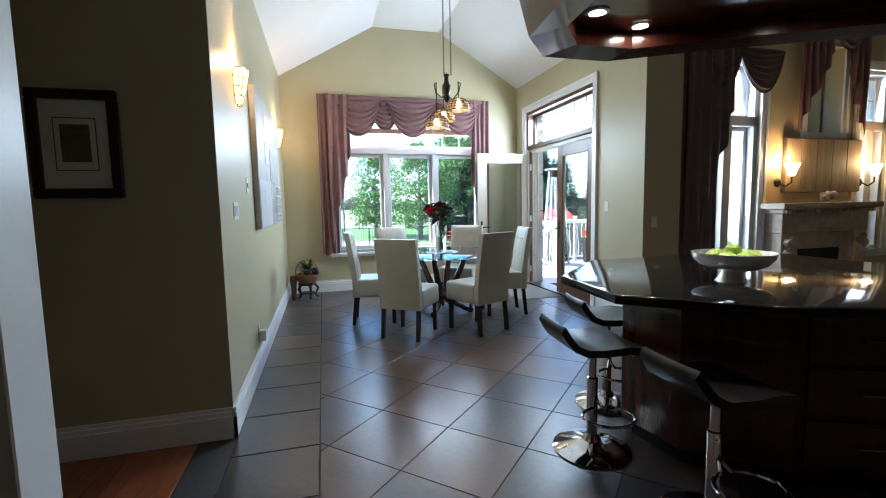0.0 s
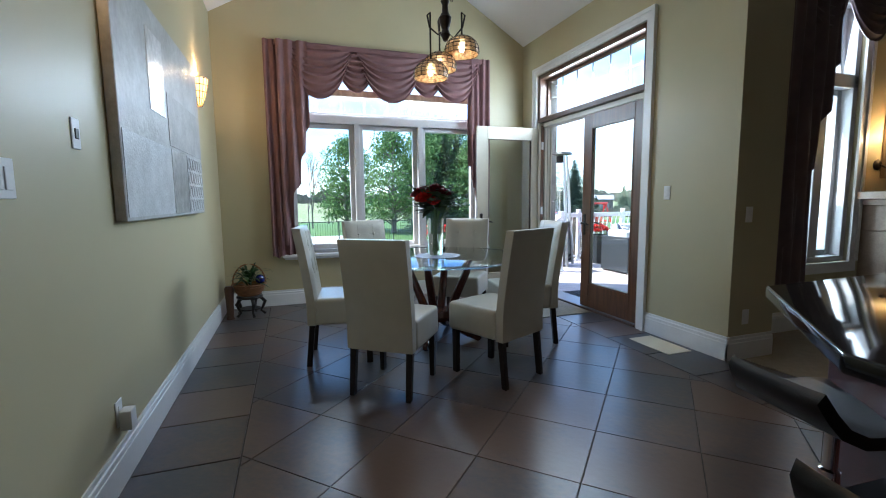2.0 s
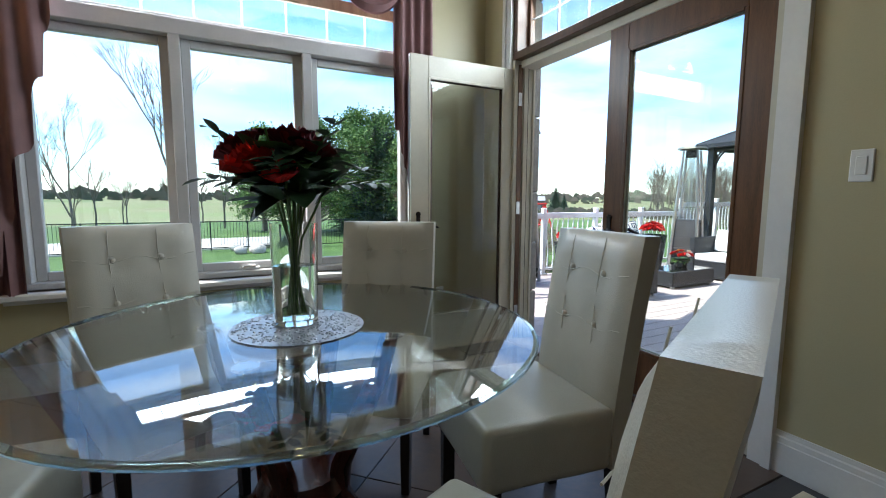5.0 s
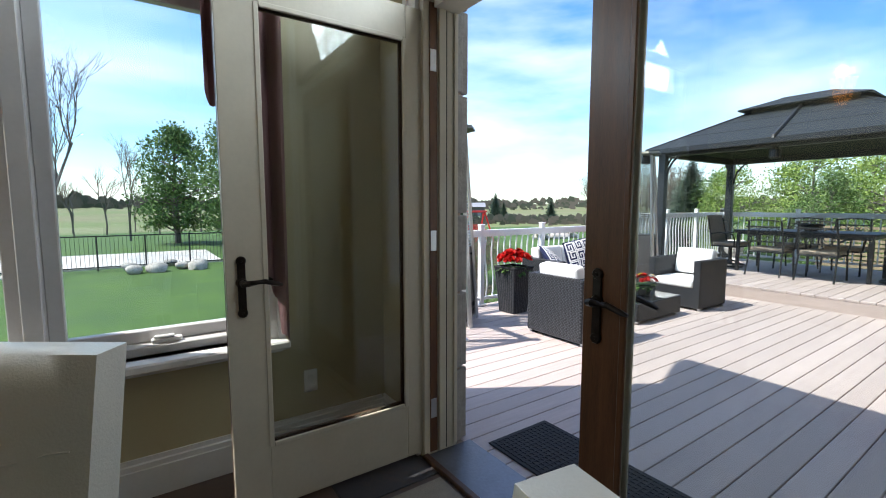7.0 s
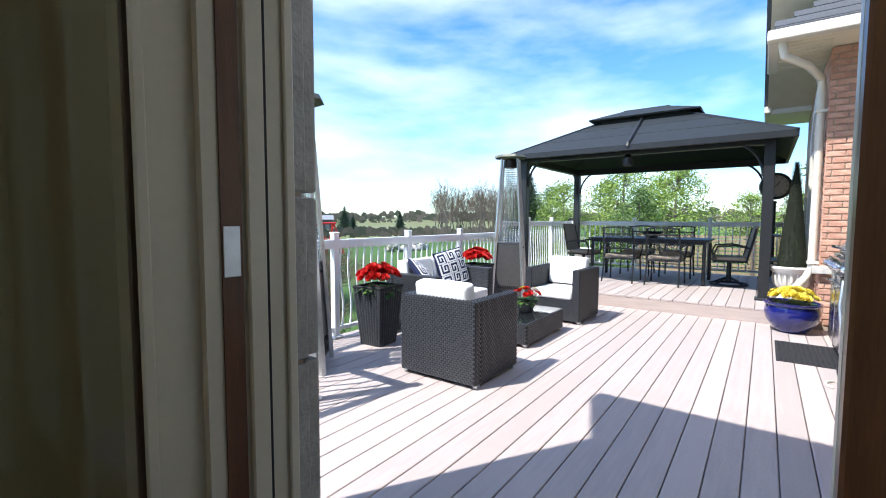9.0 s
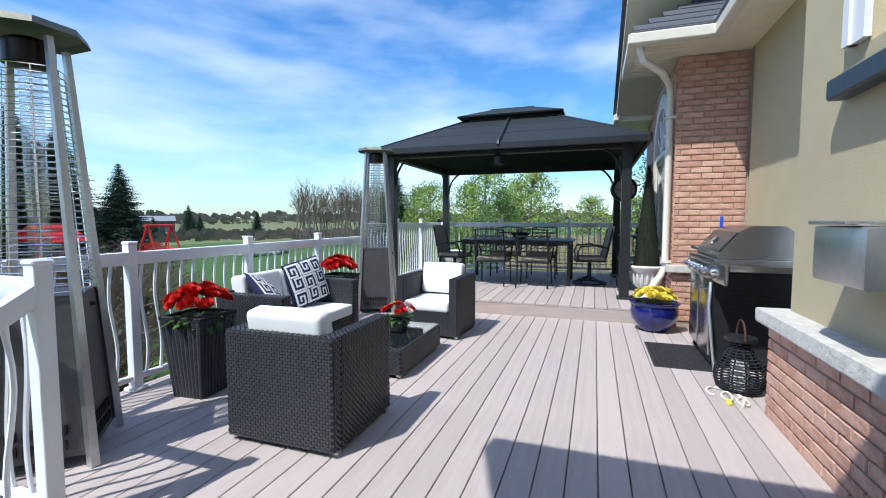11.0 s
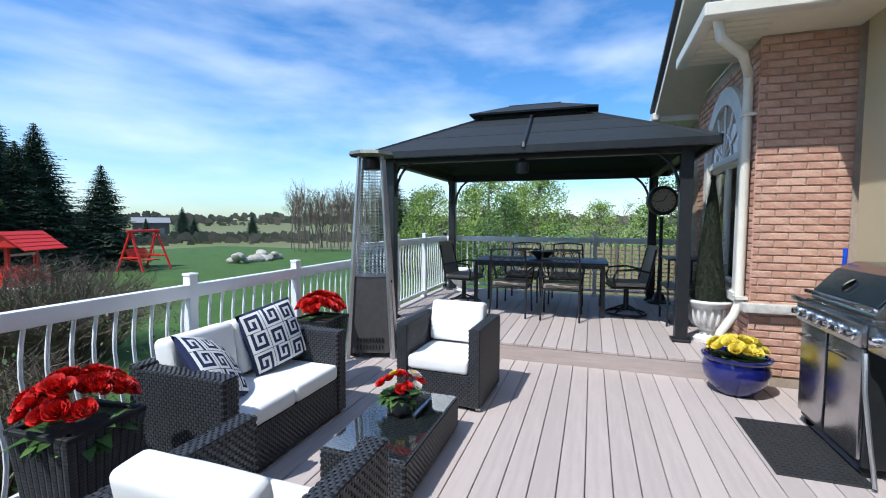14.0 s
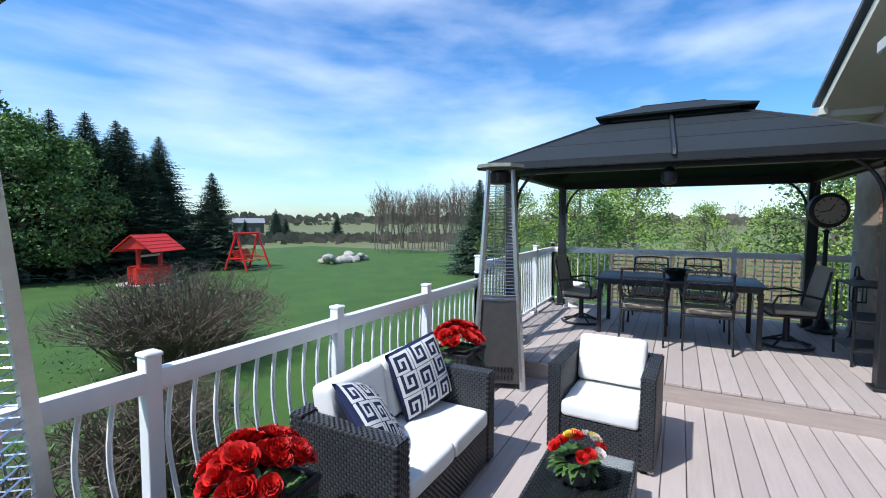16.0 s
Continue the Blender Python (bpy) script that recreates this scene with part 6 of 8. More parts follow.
for k, z in enumerate((0.14, 0.38, 0.62)):
    for s0, s1 in ((0.03, 0.48), (0.52, 0.97)):
        mm = Matrix.Translation((2.0, 1.05, 0)) @ Matrix.Rotation(math.atan2(dv.y, dv.x), 4, 'Z')
        L_ = dv.length
        dd = part("drawer_front", box(s0 * L_, s1 * L_, -0.02, -0.001, z, z + 0.215, 0.005, 2, mm), M_MAHOG, isl)
        part("drawer_pull", tube([mm @ Vector((L_ * (s0 + s1) / 2 + q, y, z + 0.11)) for q, y in ((-0.08, -0.02), (-0.08, -0.045), (0.08, -0.045), (0.08, -0.02))], 0.005, 6), M_STEEL, dd)
solo("island_worktop", prism([(1.27, 1.82), (1.22, 1.27), (1.66, 0.86), (3.3, 0.22), (3.3, 2.4), (1.83, 2.37)], 0.888, 0.932, 0.010, 3), M_GRANITE, "polished black granite island worktop", "worktop")


def stool(m, label, seat_rot=0):
    s = thing("bar_stool", m, label, "bar stool", group="bar stools at the island")
    part("base_disc", lathe([(0.0, 0.0), (0.205, 0.0), (0.205, 0.008), (0.15, 0.03), (0.05, 0.055), (0.034, 0.09), (0.0, 0.09)], 36), M_CHROME, s)
    part("column", lathe([(0.029, 0.085), (0.029, 0.40), (0.02, 0.405), (0.02, 0.585), (0.0, 0.585)], 20), M_CHROME, s)
    part("footrest", tube([(0.028, 0.0, 0.30)] + [(0.06 + 0.11 * (1 - math.cos(a)), 0.13 * math.sin(a), 0.26) for a in [0.2 + (2 * math.pi - 0.4) * i / 22 for i in range(23)]] + [(0.028, 0.0, 0.30)], 0.009, 8), M_CHROME, s)
    part("gas_lever", tube([(0.02, 0.02, 0.56), (0.08, 0.12, 0.555), (0.10, 0.18, 0.54)], 0.005, 6), M_CHROME, s)
    bm = bm_new()
    prof_ = [(0.205, 0.572), (0.185, 0.600), (0.10, 0.612), (-0.03, 0.606), (-0.12, 0.612), (-0.165, 0.632), (-0.195, 0.672), (-0.225, 0.725)]
    n = 14
    a_, b__ = [], []
    for k, (y, z) in enumerate(prof_):
        hw = 0.19 if k < 5 else 0.19 - 0.012 * (k - 4)
        dy_, dz_ = ((0.0, -0.034) if k < 5 else (-0.020, -0.024))
        a_.append([bm.verts.new((-hw + 2 * hw * i / n, y, z + 0.006 * abs(2 * i / n - 1) ** 3)) for i in range(n + 1)])
        b__.append([bm.verts.new((-hw * 0.97 + 1.94 * hw * i / n, y + dy_, z + dz_)) for i in range(n + 1)])
    for k in range(len(prof_) - 1):
        for i in range(n):
            bm.faces.new((a_[k][i], a_[k][i + 1], a_[k + 1][i + 1], a_[k + 1][i]))
            bm.faces.new((b__[k][i], b__[k][i + 1], b__[k + 1][i + 1], b__[k + 1][i]))
        for i in (0, n):
            bm.faces.new((a_[k][i], a_[k + 1][i], b__[k + 1][i], b__[k][i]))
    for k in (0, len(prof_) - 1):
        for i in range(n):
            bm.faces.new((a_[k][i], a_[k][i + 1], b__[k][i + 1], b__[k][i]))
    o = part("seat", bm, M_BLACKLEA, s, "black padded seat with an upturned back", smooth=70)
    o.matrix_basis = pose(0, 0, 0, 0, 0, seat_rot)
    return s


stool(pose(1.36, 1.64, 0, 0, 0, -96), "chrome bar stool with a curved black seat at the island tip")
stool(pose(1.78, 2.10, 0, 0, 0, -100), "chrome bar stool with a curved black seat behind the tip")
stool(pose(1.50, 1.0, 0, 0, 0, -92), "chrome bar stool tucked under the worktop")
bw_ = thing("fruit_bowl", pose(1.96, 1.36, 0.932), "silver footed bowl of green apples", "bowl")
part("bowl_dish", lathe([(0.0, 0.0), (0.075, 0.0), (0.06, 0.02), (0.045, 0.05), (0.10, 0.062), (0.15, 0.085), (0.178, 0.12), (0.185, 0.145), (0.178, 0.146), (0.165, 0.115), (0.12, 0.085), (0.0, 0.07)], 36, None, False), mat("brushed silver", (0.86, 0.86, 0.85), 0.22, 0.85, var=0.05, scale=20, bump=0.02), bw_)
for i in range(9):
    a, r = i * 0.9, (0.0 if i == 8 else 0.085)
    part("apple", lathe([(0.0, -0.028), (0.02, -0.032), (0.036, -0.01), (0.034, 0.016), (0.018, 0.03), (0.0, 0.022)], 14, pose(r * math.cos(a), r * math.sin(a), 0.125 + (0.03 if i == 8 else 0))), mat("green apple skin", (0.22, 0.34, 0.03), 0.3, var=0.2, scale=20), bw_)

cnp = thing("island_canopy", pose(0, 0, 0), "dark mahogany canopy with recessed lights above the island", "canopy")
CAN = [(1.06, 1.79), (1.28, 2.05), (1.70, 2.05), (2.12, 1.78), (3.4, 1.1), (3.4, -0.1), (1.6, 0.4), (1.0, 1.25)]
ctr_ = Vector((2.2, 1.0))
inn = [tuple(ctr_ + (Vector(p) - ctr_) * 0.86) for p in CAN]
bm = bm_new()
n = len(CAN)
out0, out1 = [bm.verts.new((*p, 2.19)) for p in CAN], [bm.verts.new((*(ctr_ + (Vector(p) - ctr_) * 1.05), 2.46)) for p in CAN]
in0 = [bm.verts.new((*p, 2.22)) for p in inn]
in1 = [bm.verts.new((*p, 2.31)) for p in inn]
for i in range(n):
    j = (i + 1) % n
    bm.faces.new((out0[i], out0[j], out1[j], out1[i]))
    bm.faces.new((out0[i], out0[j], in0[j], in0[i]))
    bm.faces.new((in0[i], in0[j], in1[j], in1[i]))
bm.faces.new(in1)
bm.faces.new(out1)
part("canopy_rim", bm, M_MAHOG, cnp, smooth=None)
part("hanger", box(2.5, 2.62, 0.8, 0.92, 2.46, 3.9), M_MAHOG, cnp)
for x, y in ((1.40, 1.70), (1.74, 1.80), (1.6, 1.0), (2.3, 1.2), (2.2, 0.5)):
    cl = part("recessed_light", lathe([(0.062, 2.309), (0.062, 2.303), (0.042, 2.300), (0.04, 2.308)], 20, pose(x, y, 0), False), M_STEEL, cnp)
    part("lamp_lens", lathe([(0.0, 2.3065), (0.04, 2.3065)], 16, pose(x, y, 0), False), M_CAN, cl)
    sd = bpy.data.lights.new("can", 'SPOT')
    sd.energy, sd.color, sd.spot_size, sd.spot_blend, sd.shadow_soft_size = 4.5, (1.0, 0.82, 0.6), radians(95), 0.6, 0.03
    so_ = new("can_lamp", sd)
    so_.matrix_world = look((x, y, 2.29), (x, y, 0))

# ---- living room ----
fp = thing("fireplace", pose(6.22, LY0, 0), "carved beige marble fireplace mantel", "fireplace")
part("mantel_shelf", box(-0.85, 0.85, -0.34, -0.002, 1.22, 1.29, 0.012, 2), M_MARBLE, fp)
part("dentil_band", box(-0.78, 0.78, -0.28, -0.003, 1.16, 1.219, 0.006), M_MARBLE, fp)
for i in range(26):
    part("dentil", box(-0.77 + 0.06 * i, -0.74 + 0.06 * i, -0.31, -0.281, 1.165, 1.205), M_MARBLE, fp)
part("frieze", box(-0.74, 0.74, -0.24, -0.004, 0.92, 1.159, 0.006), M_MARBLE, fp)
part("frieze_panel", box(-0.2, 0.2, -0.27, -0.2405, 0.96, 1.12, 0.01), M_MARBLE, fp)
for sx in (-1, 1):
    part("pilaster", box(sx * 0.62 - 0.11, sx * 0.62 + 0.11, -0.24, -0.005, 0.0, 0.919, 0.01), M_MARBLE, fp)
    cb2 = bm_new()
    for k in range(7):
        add_lathe(cb2, [(0.0, -0.05), (0.05, -0.02), (0.045, 0.03), (0.0, 0.05)], 8, pose(sx * 0.62 + 0.05 * math.sin(k * 2.1), -0.26, 0.60 + 0.04 * k, 20 * k, 0, 0))
    part("carved_corbel", cb2, M_MARBLE, fp)
part("surround", box(-0.51, 0.51, -0.16, -0.006, 0.0, 0.919), M_MARBLE, fp)
part("firebox", box(-0.36, 0.36, -0.165, -0.1605, 0.08, 0.70), M_BLACK, fp)
solo("overmantel_panel", box(5.72, 7.05, LY0 - 0.05, LY0 - 0.002, 1.42, 2.12, 0.008), M_PANELW, "weathered wood panel above the mantel", "panel")
for k in range(5):
    solo("panel_board", box(5.72 + 0.266 * k + 0.004, 5.72 + 0.266 * (k + 1) - 0.004, LY0 - 0.062, LY0 - 0.0505, 1.43, 2.11, 0.003), M_PANELW, "weathered board of the overmantel panel", "panel", group="overmantel boards")
orn = bm_new()
for k in range(14):
    add_lathe(orn, [(0.0, -0.035), (0.035, -0.01), (0.03, 0.02), (0.0, 0.04)], 8, pose(6.32 + 0.11 * math.sin(k * 1.7), LY0 - 0.18 + 0.02 * math.cos(k), 1.325 + 0.08 * abs(math.sin(k * 0.9)), 25 * k, 15 * k, 0))
solo("mantel_ornament", orn, M_URN, "white carved coral-like ornament on the mantel", "ornament")
for x in (5.66, 7.12):
    s_ = thing("wall_lamp", pose(x, LY0, 1.55), "bronze scroll wall lamp with a glowing amber cup shade", "wall lamp", group="fireplace wall lamps")
    part("backplate", lathe([(0.0, 0.0), (0.05, 0.0), (0.055, 0.012), (0.03, 0.03), (0.0, 0.03)], 16, pose(0, -0.001, 0, 90)), M_BRONZE, s_)
    part("scroll_arm", tube([(0, -0.03, 0), (0.02, -0.10, -0.05), (0.05, -0.15, 0.0), (0.05, -0.15, 0.08)], 0.010, 8), M_BRONZE, s_)
    part("cup_shade", lathe([(0.025, 0.08), (0.04, 0.10), (0.055, 0.16), (0.085, 0.23), (0.078, 0.23), (0.045, 0.16), (0.0, 0.10)], 20, pose(0.05, -0.15, 0), False), M_FROST, s_, "glowing amber glass")
    ld = bpy.data.lights.new("wall lamp", 'POINT')
    ld.energy, ld.color, ld.shadow_soft_size = 1.8, (1.0, 0.65, 0.32), 0.04
    lo = new("wall_lamp_light", ld)
    lo.location = (x + 0.05, LY0 - 0.15, 1.82)

# ---- deck things ----
def flower_mass(parent, c, rx, ry, rz, n, mats, seed, leaf_n=60, r0=0.03, leafm=None):
    rn = random.Random(seed)
    lb = bm_new()
    for i in range(leaf_n):
        a, el = rn.uniform(0, 6.28), rn.uniform(-0.3, 0.9)
        add_leaf(lb, (c[0] + rx * 0.45 * math.cos(a), c[1] + ry * 0.45 * math.sin(a), c[2] - rz * 0.3), (math.cos(a), math.sin(a), math.sin(el)), rn.uniform(0.6, 1.0) * rx * 0.8, rx * 0.16, 0.3, n=3)
    part("foliage", lb, leafm or M_LEAFL, parent, smooth=60)
    for i in range(n):
        a, f = rn.uniform(0, 6.28), math.sqrt(rn.random())
        h = math.sqrt(max(0, 1 - f * f * 0.85))
        p = (c[0] + rx * f * math.cos(a), c[1] + ry * f * math.sin(a), c[2] + rz * h * rn.uniform(0.75, 1.05))
        b_ = bm_new()
        add_bloom(b_, p, r0 * rn.uniform(0.75, 1.2), 4, rn, (p[0] - c[0], p[1] - c[1], 0.12 + rz * 0.4))
        part("flower_head", b_, mats[i % len(mats)], parent, smooth=60)


def tall_planter(x, y, seed, h=0.60, rz=0, label="tapered charcoal wicker planter of red begonias"):
    p = thing("tall_planter", pose(x, y, DZ, 0, 0, rz), label, "planter", group="red flower planters")
    a, b = 0.118, 0.168
    bm = bm_new()
    lo = [bm.verts.new((sx * a, sy * a, 0.0)) for sx, sy in ((-1, -1), (1, -1), (1, 1), (-1, 1))]
    hi = [bm.verts.new((sx * b, sy * b, h)) for sx, sy in ((-1, -1), (1, -1), (1, 1), (-1, 1))]
    bm.faces.new(lo[::-1])
    for i in range(4):
        j = (i + 1) % 4
        bm.faces.new((lo[i], lo[j], hi[j], hi[i]))
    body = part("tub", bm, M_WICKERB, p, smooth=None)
    wv = bm_new()
    rows = 34
    for s in range(4):
        p0, p1 = ((-1, -1), (1, -1), (1, 1), (-1, 1))[s], ((-1, -1), (1, -1), (1, 1), (-1, 1))[(s + 1) % 4]
        n_ = Vector(((p0[0] + p1[0]) / 2, (p0[1] + p1[1]) / 2, -0.1))
        for k in range(rows):
            z0, z1 = h * k / rows, h * (k + 1) / rows
            w = a + (b - a) * (k + 0.5) / rows + 0.002
            weave(wv, (p0[0] * w, p0[1] * w, z0), ((p1[0] - p0[0]) * w, (p1[1] - p0[1]) * w, 0), (0, 0, z1 - z0), 9, 1, n_)
    part("weave", wv, M_WICKER, body, smooth=None)
    rim = bm_new()
    for q in ((-b - 0.006, b + 0.006, -b - 0.006, -b + 0.02), (-b - 0.006, b + 0.006, b - 0.02, b + 0.006), (-b - 0.006, -b + 0.02, -b + 0.02, b - 0.02), (b - 0.02, b + 0.006, -b + 0.02, b - 0.02)):
        add_box(rim, *q, h - 0.012, h + 0.014, 0.004)
    part("rim", rim, M_WICKERB, p)
    part("soil", box(-b + 0.02, b - 0.02, -b + 0.02, b - 0.02, h - 0.03, h - 0.02), M_SOIL, p)
    flower_mass(p, (0, 0, h + 0.02), 0.20, 0.20, 0.19, 62, [M_PETALR], seed, 90, 0.042)
    return p


tall_planter(5.985, 8.61, 3, 0.555, 4)
tall_planter(7.93, 8.70, 4, 0.60, 0)


M_HCAP = mat("weathered reflector metal", (0.20, 0.20, 0.165), 0.5, 0.6, var=0.2, scale=14, bump=0.05)


def heater(x, y, rz, label):
    h = thing("patio_heater", pose(x, y, DZ, 0, 0, rz), label, "patio heater", group="pyramid patio heaters")
    B, T, zb, zt = 0.235, 0.115, 0.85, 2.10

    def half(z):
        return B + (T - B) * z / zt
    bm = bm_new()
    lo = [bm.verts.new((sx * (B - 0.015), sy * (B - 0.015), 0.06)) for sx, sy in ((-1, -1), (1, -1), (1, 1), (-1, 1))]
    w = half(zb) - 0.012
    hi = [bm.verts.new((sx * w, sy * w, zb)) for sx, sy in ((-1, -1), (1, -1), (1, 1), (-1, 1))]
    bm.faces.new(lo[::-1]), bm.faces.new(hi)
    for i in range(4):
        j = (i + 1) % 4
        bm.faces.new((lo[i], lo[j], hi[j], hi[i]))
    hs_ = part("tank_housing", bm, M_HEATER, h, smooth=None)
    for sx, sy in ((-1, -1), (1, -1), (1, 1), (-1, 1)):
        bm = bm_new()
        add_tube(bm, [(sx * B, sy * B, 0.0), (sx * half(zt), sy * half(zt), zt)], [0.028, 0.020], 4)
        part("corner_post", bm, M_ALU, h, smooth=None)
    for s, (nx_, ny_) in enumerate(((0, -1), (1, 0), (0, 1), (-1, 0))):
        bm = bm_new()
        tx_, ty_ = -ny_, nx_
        n = 34
        for k in range(n):
            z = zb + 0.02 + (zt - zb - 0.16) * k / (n - 1)
            ww = half(z) - 0.004
            bm = bm_new()
            add_tube(bm, [(nx_ * ww - tx_ * ww, ny_ * ww - ty_ * ww, z), (nx_ * (ww + 0.012), ny_ * (ww + 0.012), z), (nx_ * ww + tx_ * ww, ny_ * ww + ty_ * ww, z)], 0.0028, 4)
            part("guard_wire", bm, M_CHROME, h, smooth=None)
        for q in (-0.35, 0.35):
            w0, w1 = half(zb), half(zt - 0.14)
            bm = bm_new()
            add_tube(bm, [(nx_ * w0 + tx_ * q * w0, ny_ * w0 + ty_ * q * w0, zb), (nx_ * w1 + tx_ * q * w1, ny_ * w1 + ty_ * q * w1, zt - 0.14)], 0.0035, 4)
            part("guard_stay", bm, M_CHROME, h, smooth=None)
        for row in range(2):
            sl = bm_new()
            for q in range(9):
                w0 = half(0.16) - 0.008
                z = 0.10 + 0.075 * row
                cx_ = (q - 4) * 0.032
                add_box(sl, min(nx_ * w0 + tx_ * cx_ - 0.005, nx_ * w0 + tx_ * cx_ + 0.005) - abs(nx_) * 0.006, nx_ * w0 + tx_ * cx_ + 0.005 + abs(nx_) * 0.006, ny_ * w0 + ty_ * cx_ - 0.005 - abs(ny_) * 0.006, ny_ * w0 + ty_ * cx_ + 0.005 + abs(ny_) * 0.006, z, z + 0.045)
            part("vent_row", sl, M_BLACK, hs_, smooth=None)
    part("knob", lathe([(0.0, 0.0), (0.014, 0.0), (0.012, 0.02), (0.0, 0.02)], 10, pose(0, -half(0.78) - 0.004, 0.78, 90)), M_BLACK, hs_)
    part("glass_tube", lathe([(0.045, zb + 0.02), (0.045, zt - 0.12)], 20, None, False), M_TGLASS, h)
    bm = bm_new()
    add_lathe(bm, [(0.085, zt - 0.13), (0.105, zt - 0.12), (0.105, zt - 0.02), (0.085, zt)], 16)
    part("burner", bm, M_BRONZE, h)
    bm = bm_new()
    c8 = [(0.235 * math.cos(a + math.pi / 8), 0.235 * math.sin(a + math.pi / 8)) for a in [2 * math.pi * i / 8 for i in range(8)]]
    lo = [bm.verts.new((x_ * 1.0, y_ * 1.0, zt + 0.055)) for x_, y_ in c8]
    dn_ = [bm.verts.new((x_ * 1.06, y_ * 1.06, zt + 0.02)) for x_, y_ in c8]
    tp_ = [bm.verts.new((x_ * 0.5, y_ * 0.5, zt + 0.066)) for x_, y_ in c8]
    bm.faces.new(tp_)
    for i in range(8):
        j = (i + 1) % 8
        bm.faces.new((lo[i], lo[j], tp_[j], tp_[i])), bm.faces.new((dn_[i], dn_[j], lo[j], lo[i]))
    part("reflector", bm, M_HCAP, h, "dull grey-olive reflector", smooth=None)
    for sx in (-1, 1):
        part("wheel", lathe([(0.0, -0.015), (0.04, -0.015), (0.04, 0.015), (0.0, 0.015)], 14, pose(sx * 0.12, 0.19, 0.04, 0, 90, 0)), M_BLACK, h)


heater(8.975, 8.755, 21, "grey pyramid patio heater with wire guard beside the gazebo")
heater(5.085, 8.645, 43, "grey pyramid patio heater beside the stair railing")

# table flowers, blue pot, urn with topiary
fp_ = thing("flower_pot", pose(7.20, 7.63, DZ + 0.237), "dark pot of red, yellow and white begonias on the coffee table", "flower pot")
part("pot", lathe([(0.0, 0.0), (0.075, 0.0), (0.085, 0.03), (0.115, 0.10), (0.12, 0.115), (0.105, 0.115), (0.08, 0.09), (0.0, 0.085)], 8), M_BLACKMETAL, fp_)
flower_mass(fp_, (0, 0, 0.14), 0.13, 0.13, 0.11, 15, [M_PETALR, M_PETALY, M_PETALR, M_PETALW, M_PETALR], 8, 80, 0.036)
bp_ = thing("blue_pot", pose(8.97, 5.34, DZ), "cobalt glazed pot of yellow begonias", "flower pot")
part("pot", lathe([(0.0, 0.0), (0.13, 0.0), (0.16, 0.03), (0.23, 0.13), (0.25, 0.22), (0.235, 0.285), (0.255, 0.30), (0.26, 0.32), (0.235, 0.325), (0.21, 0.27), (0.0, 0.26)], 40, None, False), M_COBALT, bp_, smooth=50)
part("soil", lathe([(0.0, 0.275), (0.21, 0.275)], 24, None, False), M_SOIL, bp_)
flower_mass(bp_, (0, 0, 0.33), 0.20, 0.20, 0.14, 34, [M_PETALY], 9, 90, 0.048)


def urn(x, y, z, h, rim, label):
    u = thing("stone_urn", pose(x, y, z), label, "urn")
    s = h / 0.5
    r = rim
    part("bowl", lathe([(0.0, 0.0), (r * 0.6, 0.0), (r * 0.62, 0.04 * s), (r * 0.34, 0.08 * s), (r * 0.30, 0.13 * s), (r * 0.48, 0.17 * s), (r * 0.66, 0.25 * s), (r * 0.72, 0.40 * s), (r * 0.98, 0.455 * s), (r, 0.48 * s), (r * 0.93, 0.50 * s), (r * 0.7, 0.46 * s), (0.0, 0.44 * s)], 36, None, False), M_URN, u, smooth=50)
    fl_ = bm_new()
    for i in range(18):
        a = 2 * math.pi * i / 18
        add_tube(fl_, [(rr * math.cos(a), rr * math.sin(a), zz) for rr, zz in ((r * 0.50, 0.175 * s), (r * 0.68, 0.25 * s), (r * 0.735, 0.32 * s), (r * 0.74, 0.40 * s))], [0.010, 0.018, 0.018, 0.012], 6)
    part("fluting", fl_, M_URN, u)
    return u


urn(10.05, 5.32, UZ, 0.45, 0.25, "white fluted cast-stone urn holding the topiary")
tpn = bm_new()
rn = random.Random(11)
for i in range(5200):
    v = rn.random() ** 1.25
    a = rn.uniform(0, 6.28)
    r = 0.175 * (1 - v) ** 0.75 * (0.86 + 0.14 * rn.random()) + 0.012
    c = Vector((r * math.cos(a), r * math.sin(a), 1.32 * v))
    d = Vector((math.cos(a) + rn.uniform(-.6, .6), math.sin(a) + rn.uniform(-.6, .6), rn.uniform(-0.3, 0.9)))
    add_leaf(tpn, c - d.normalized() * 0.01, d, 0.028, 0.008, 0.1, n=1)
tcore = bm_new()
add_lathe(tcore, [(0.155, 0.0), (0.15, 0.1), (0.10, 0.6), (0.05, 1.05), (0.01, 1.3)], 14)
tp = thing("topiary_cone", pose(10.05, 5.32, UZ + 0.44), "tall clipped boxwood cone topiary in the urn", "topiary")
part("leaf_mass", tpn, M_TOPIARY, tp, smooth=None)
part("core", tcore, mat("dark inner foliage", (0.02, 0.026, 0.014), 0.95), tp)
urn(12.35, 8.75, UZ, 0.42, 0.22, "white cast-stone urn at the railing corner")

# barbecue
bq_ = thing("barbecue", pose(8.12, 4.78, DZ) @ Matrix.Diagonal((1, 1, 1.05, 1)), "stainless gas barbecue with a dark hood and side burner", "barbecue")
part("cart_body", box(-0.40, 0.36, -0.30, 0.28, 0.06, 0.76, 0.006), M_BLACKMETAL, bq_)
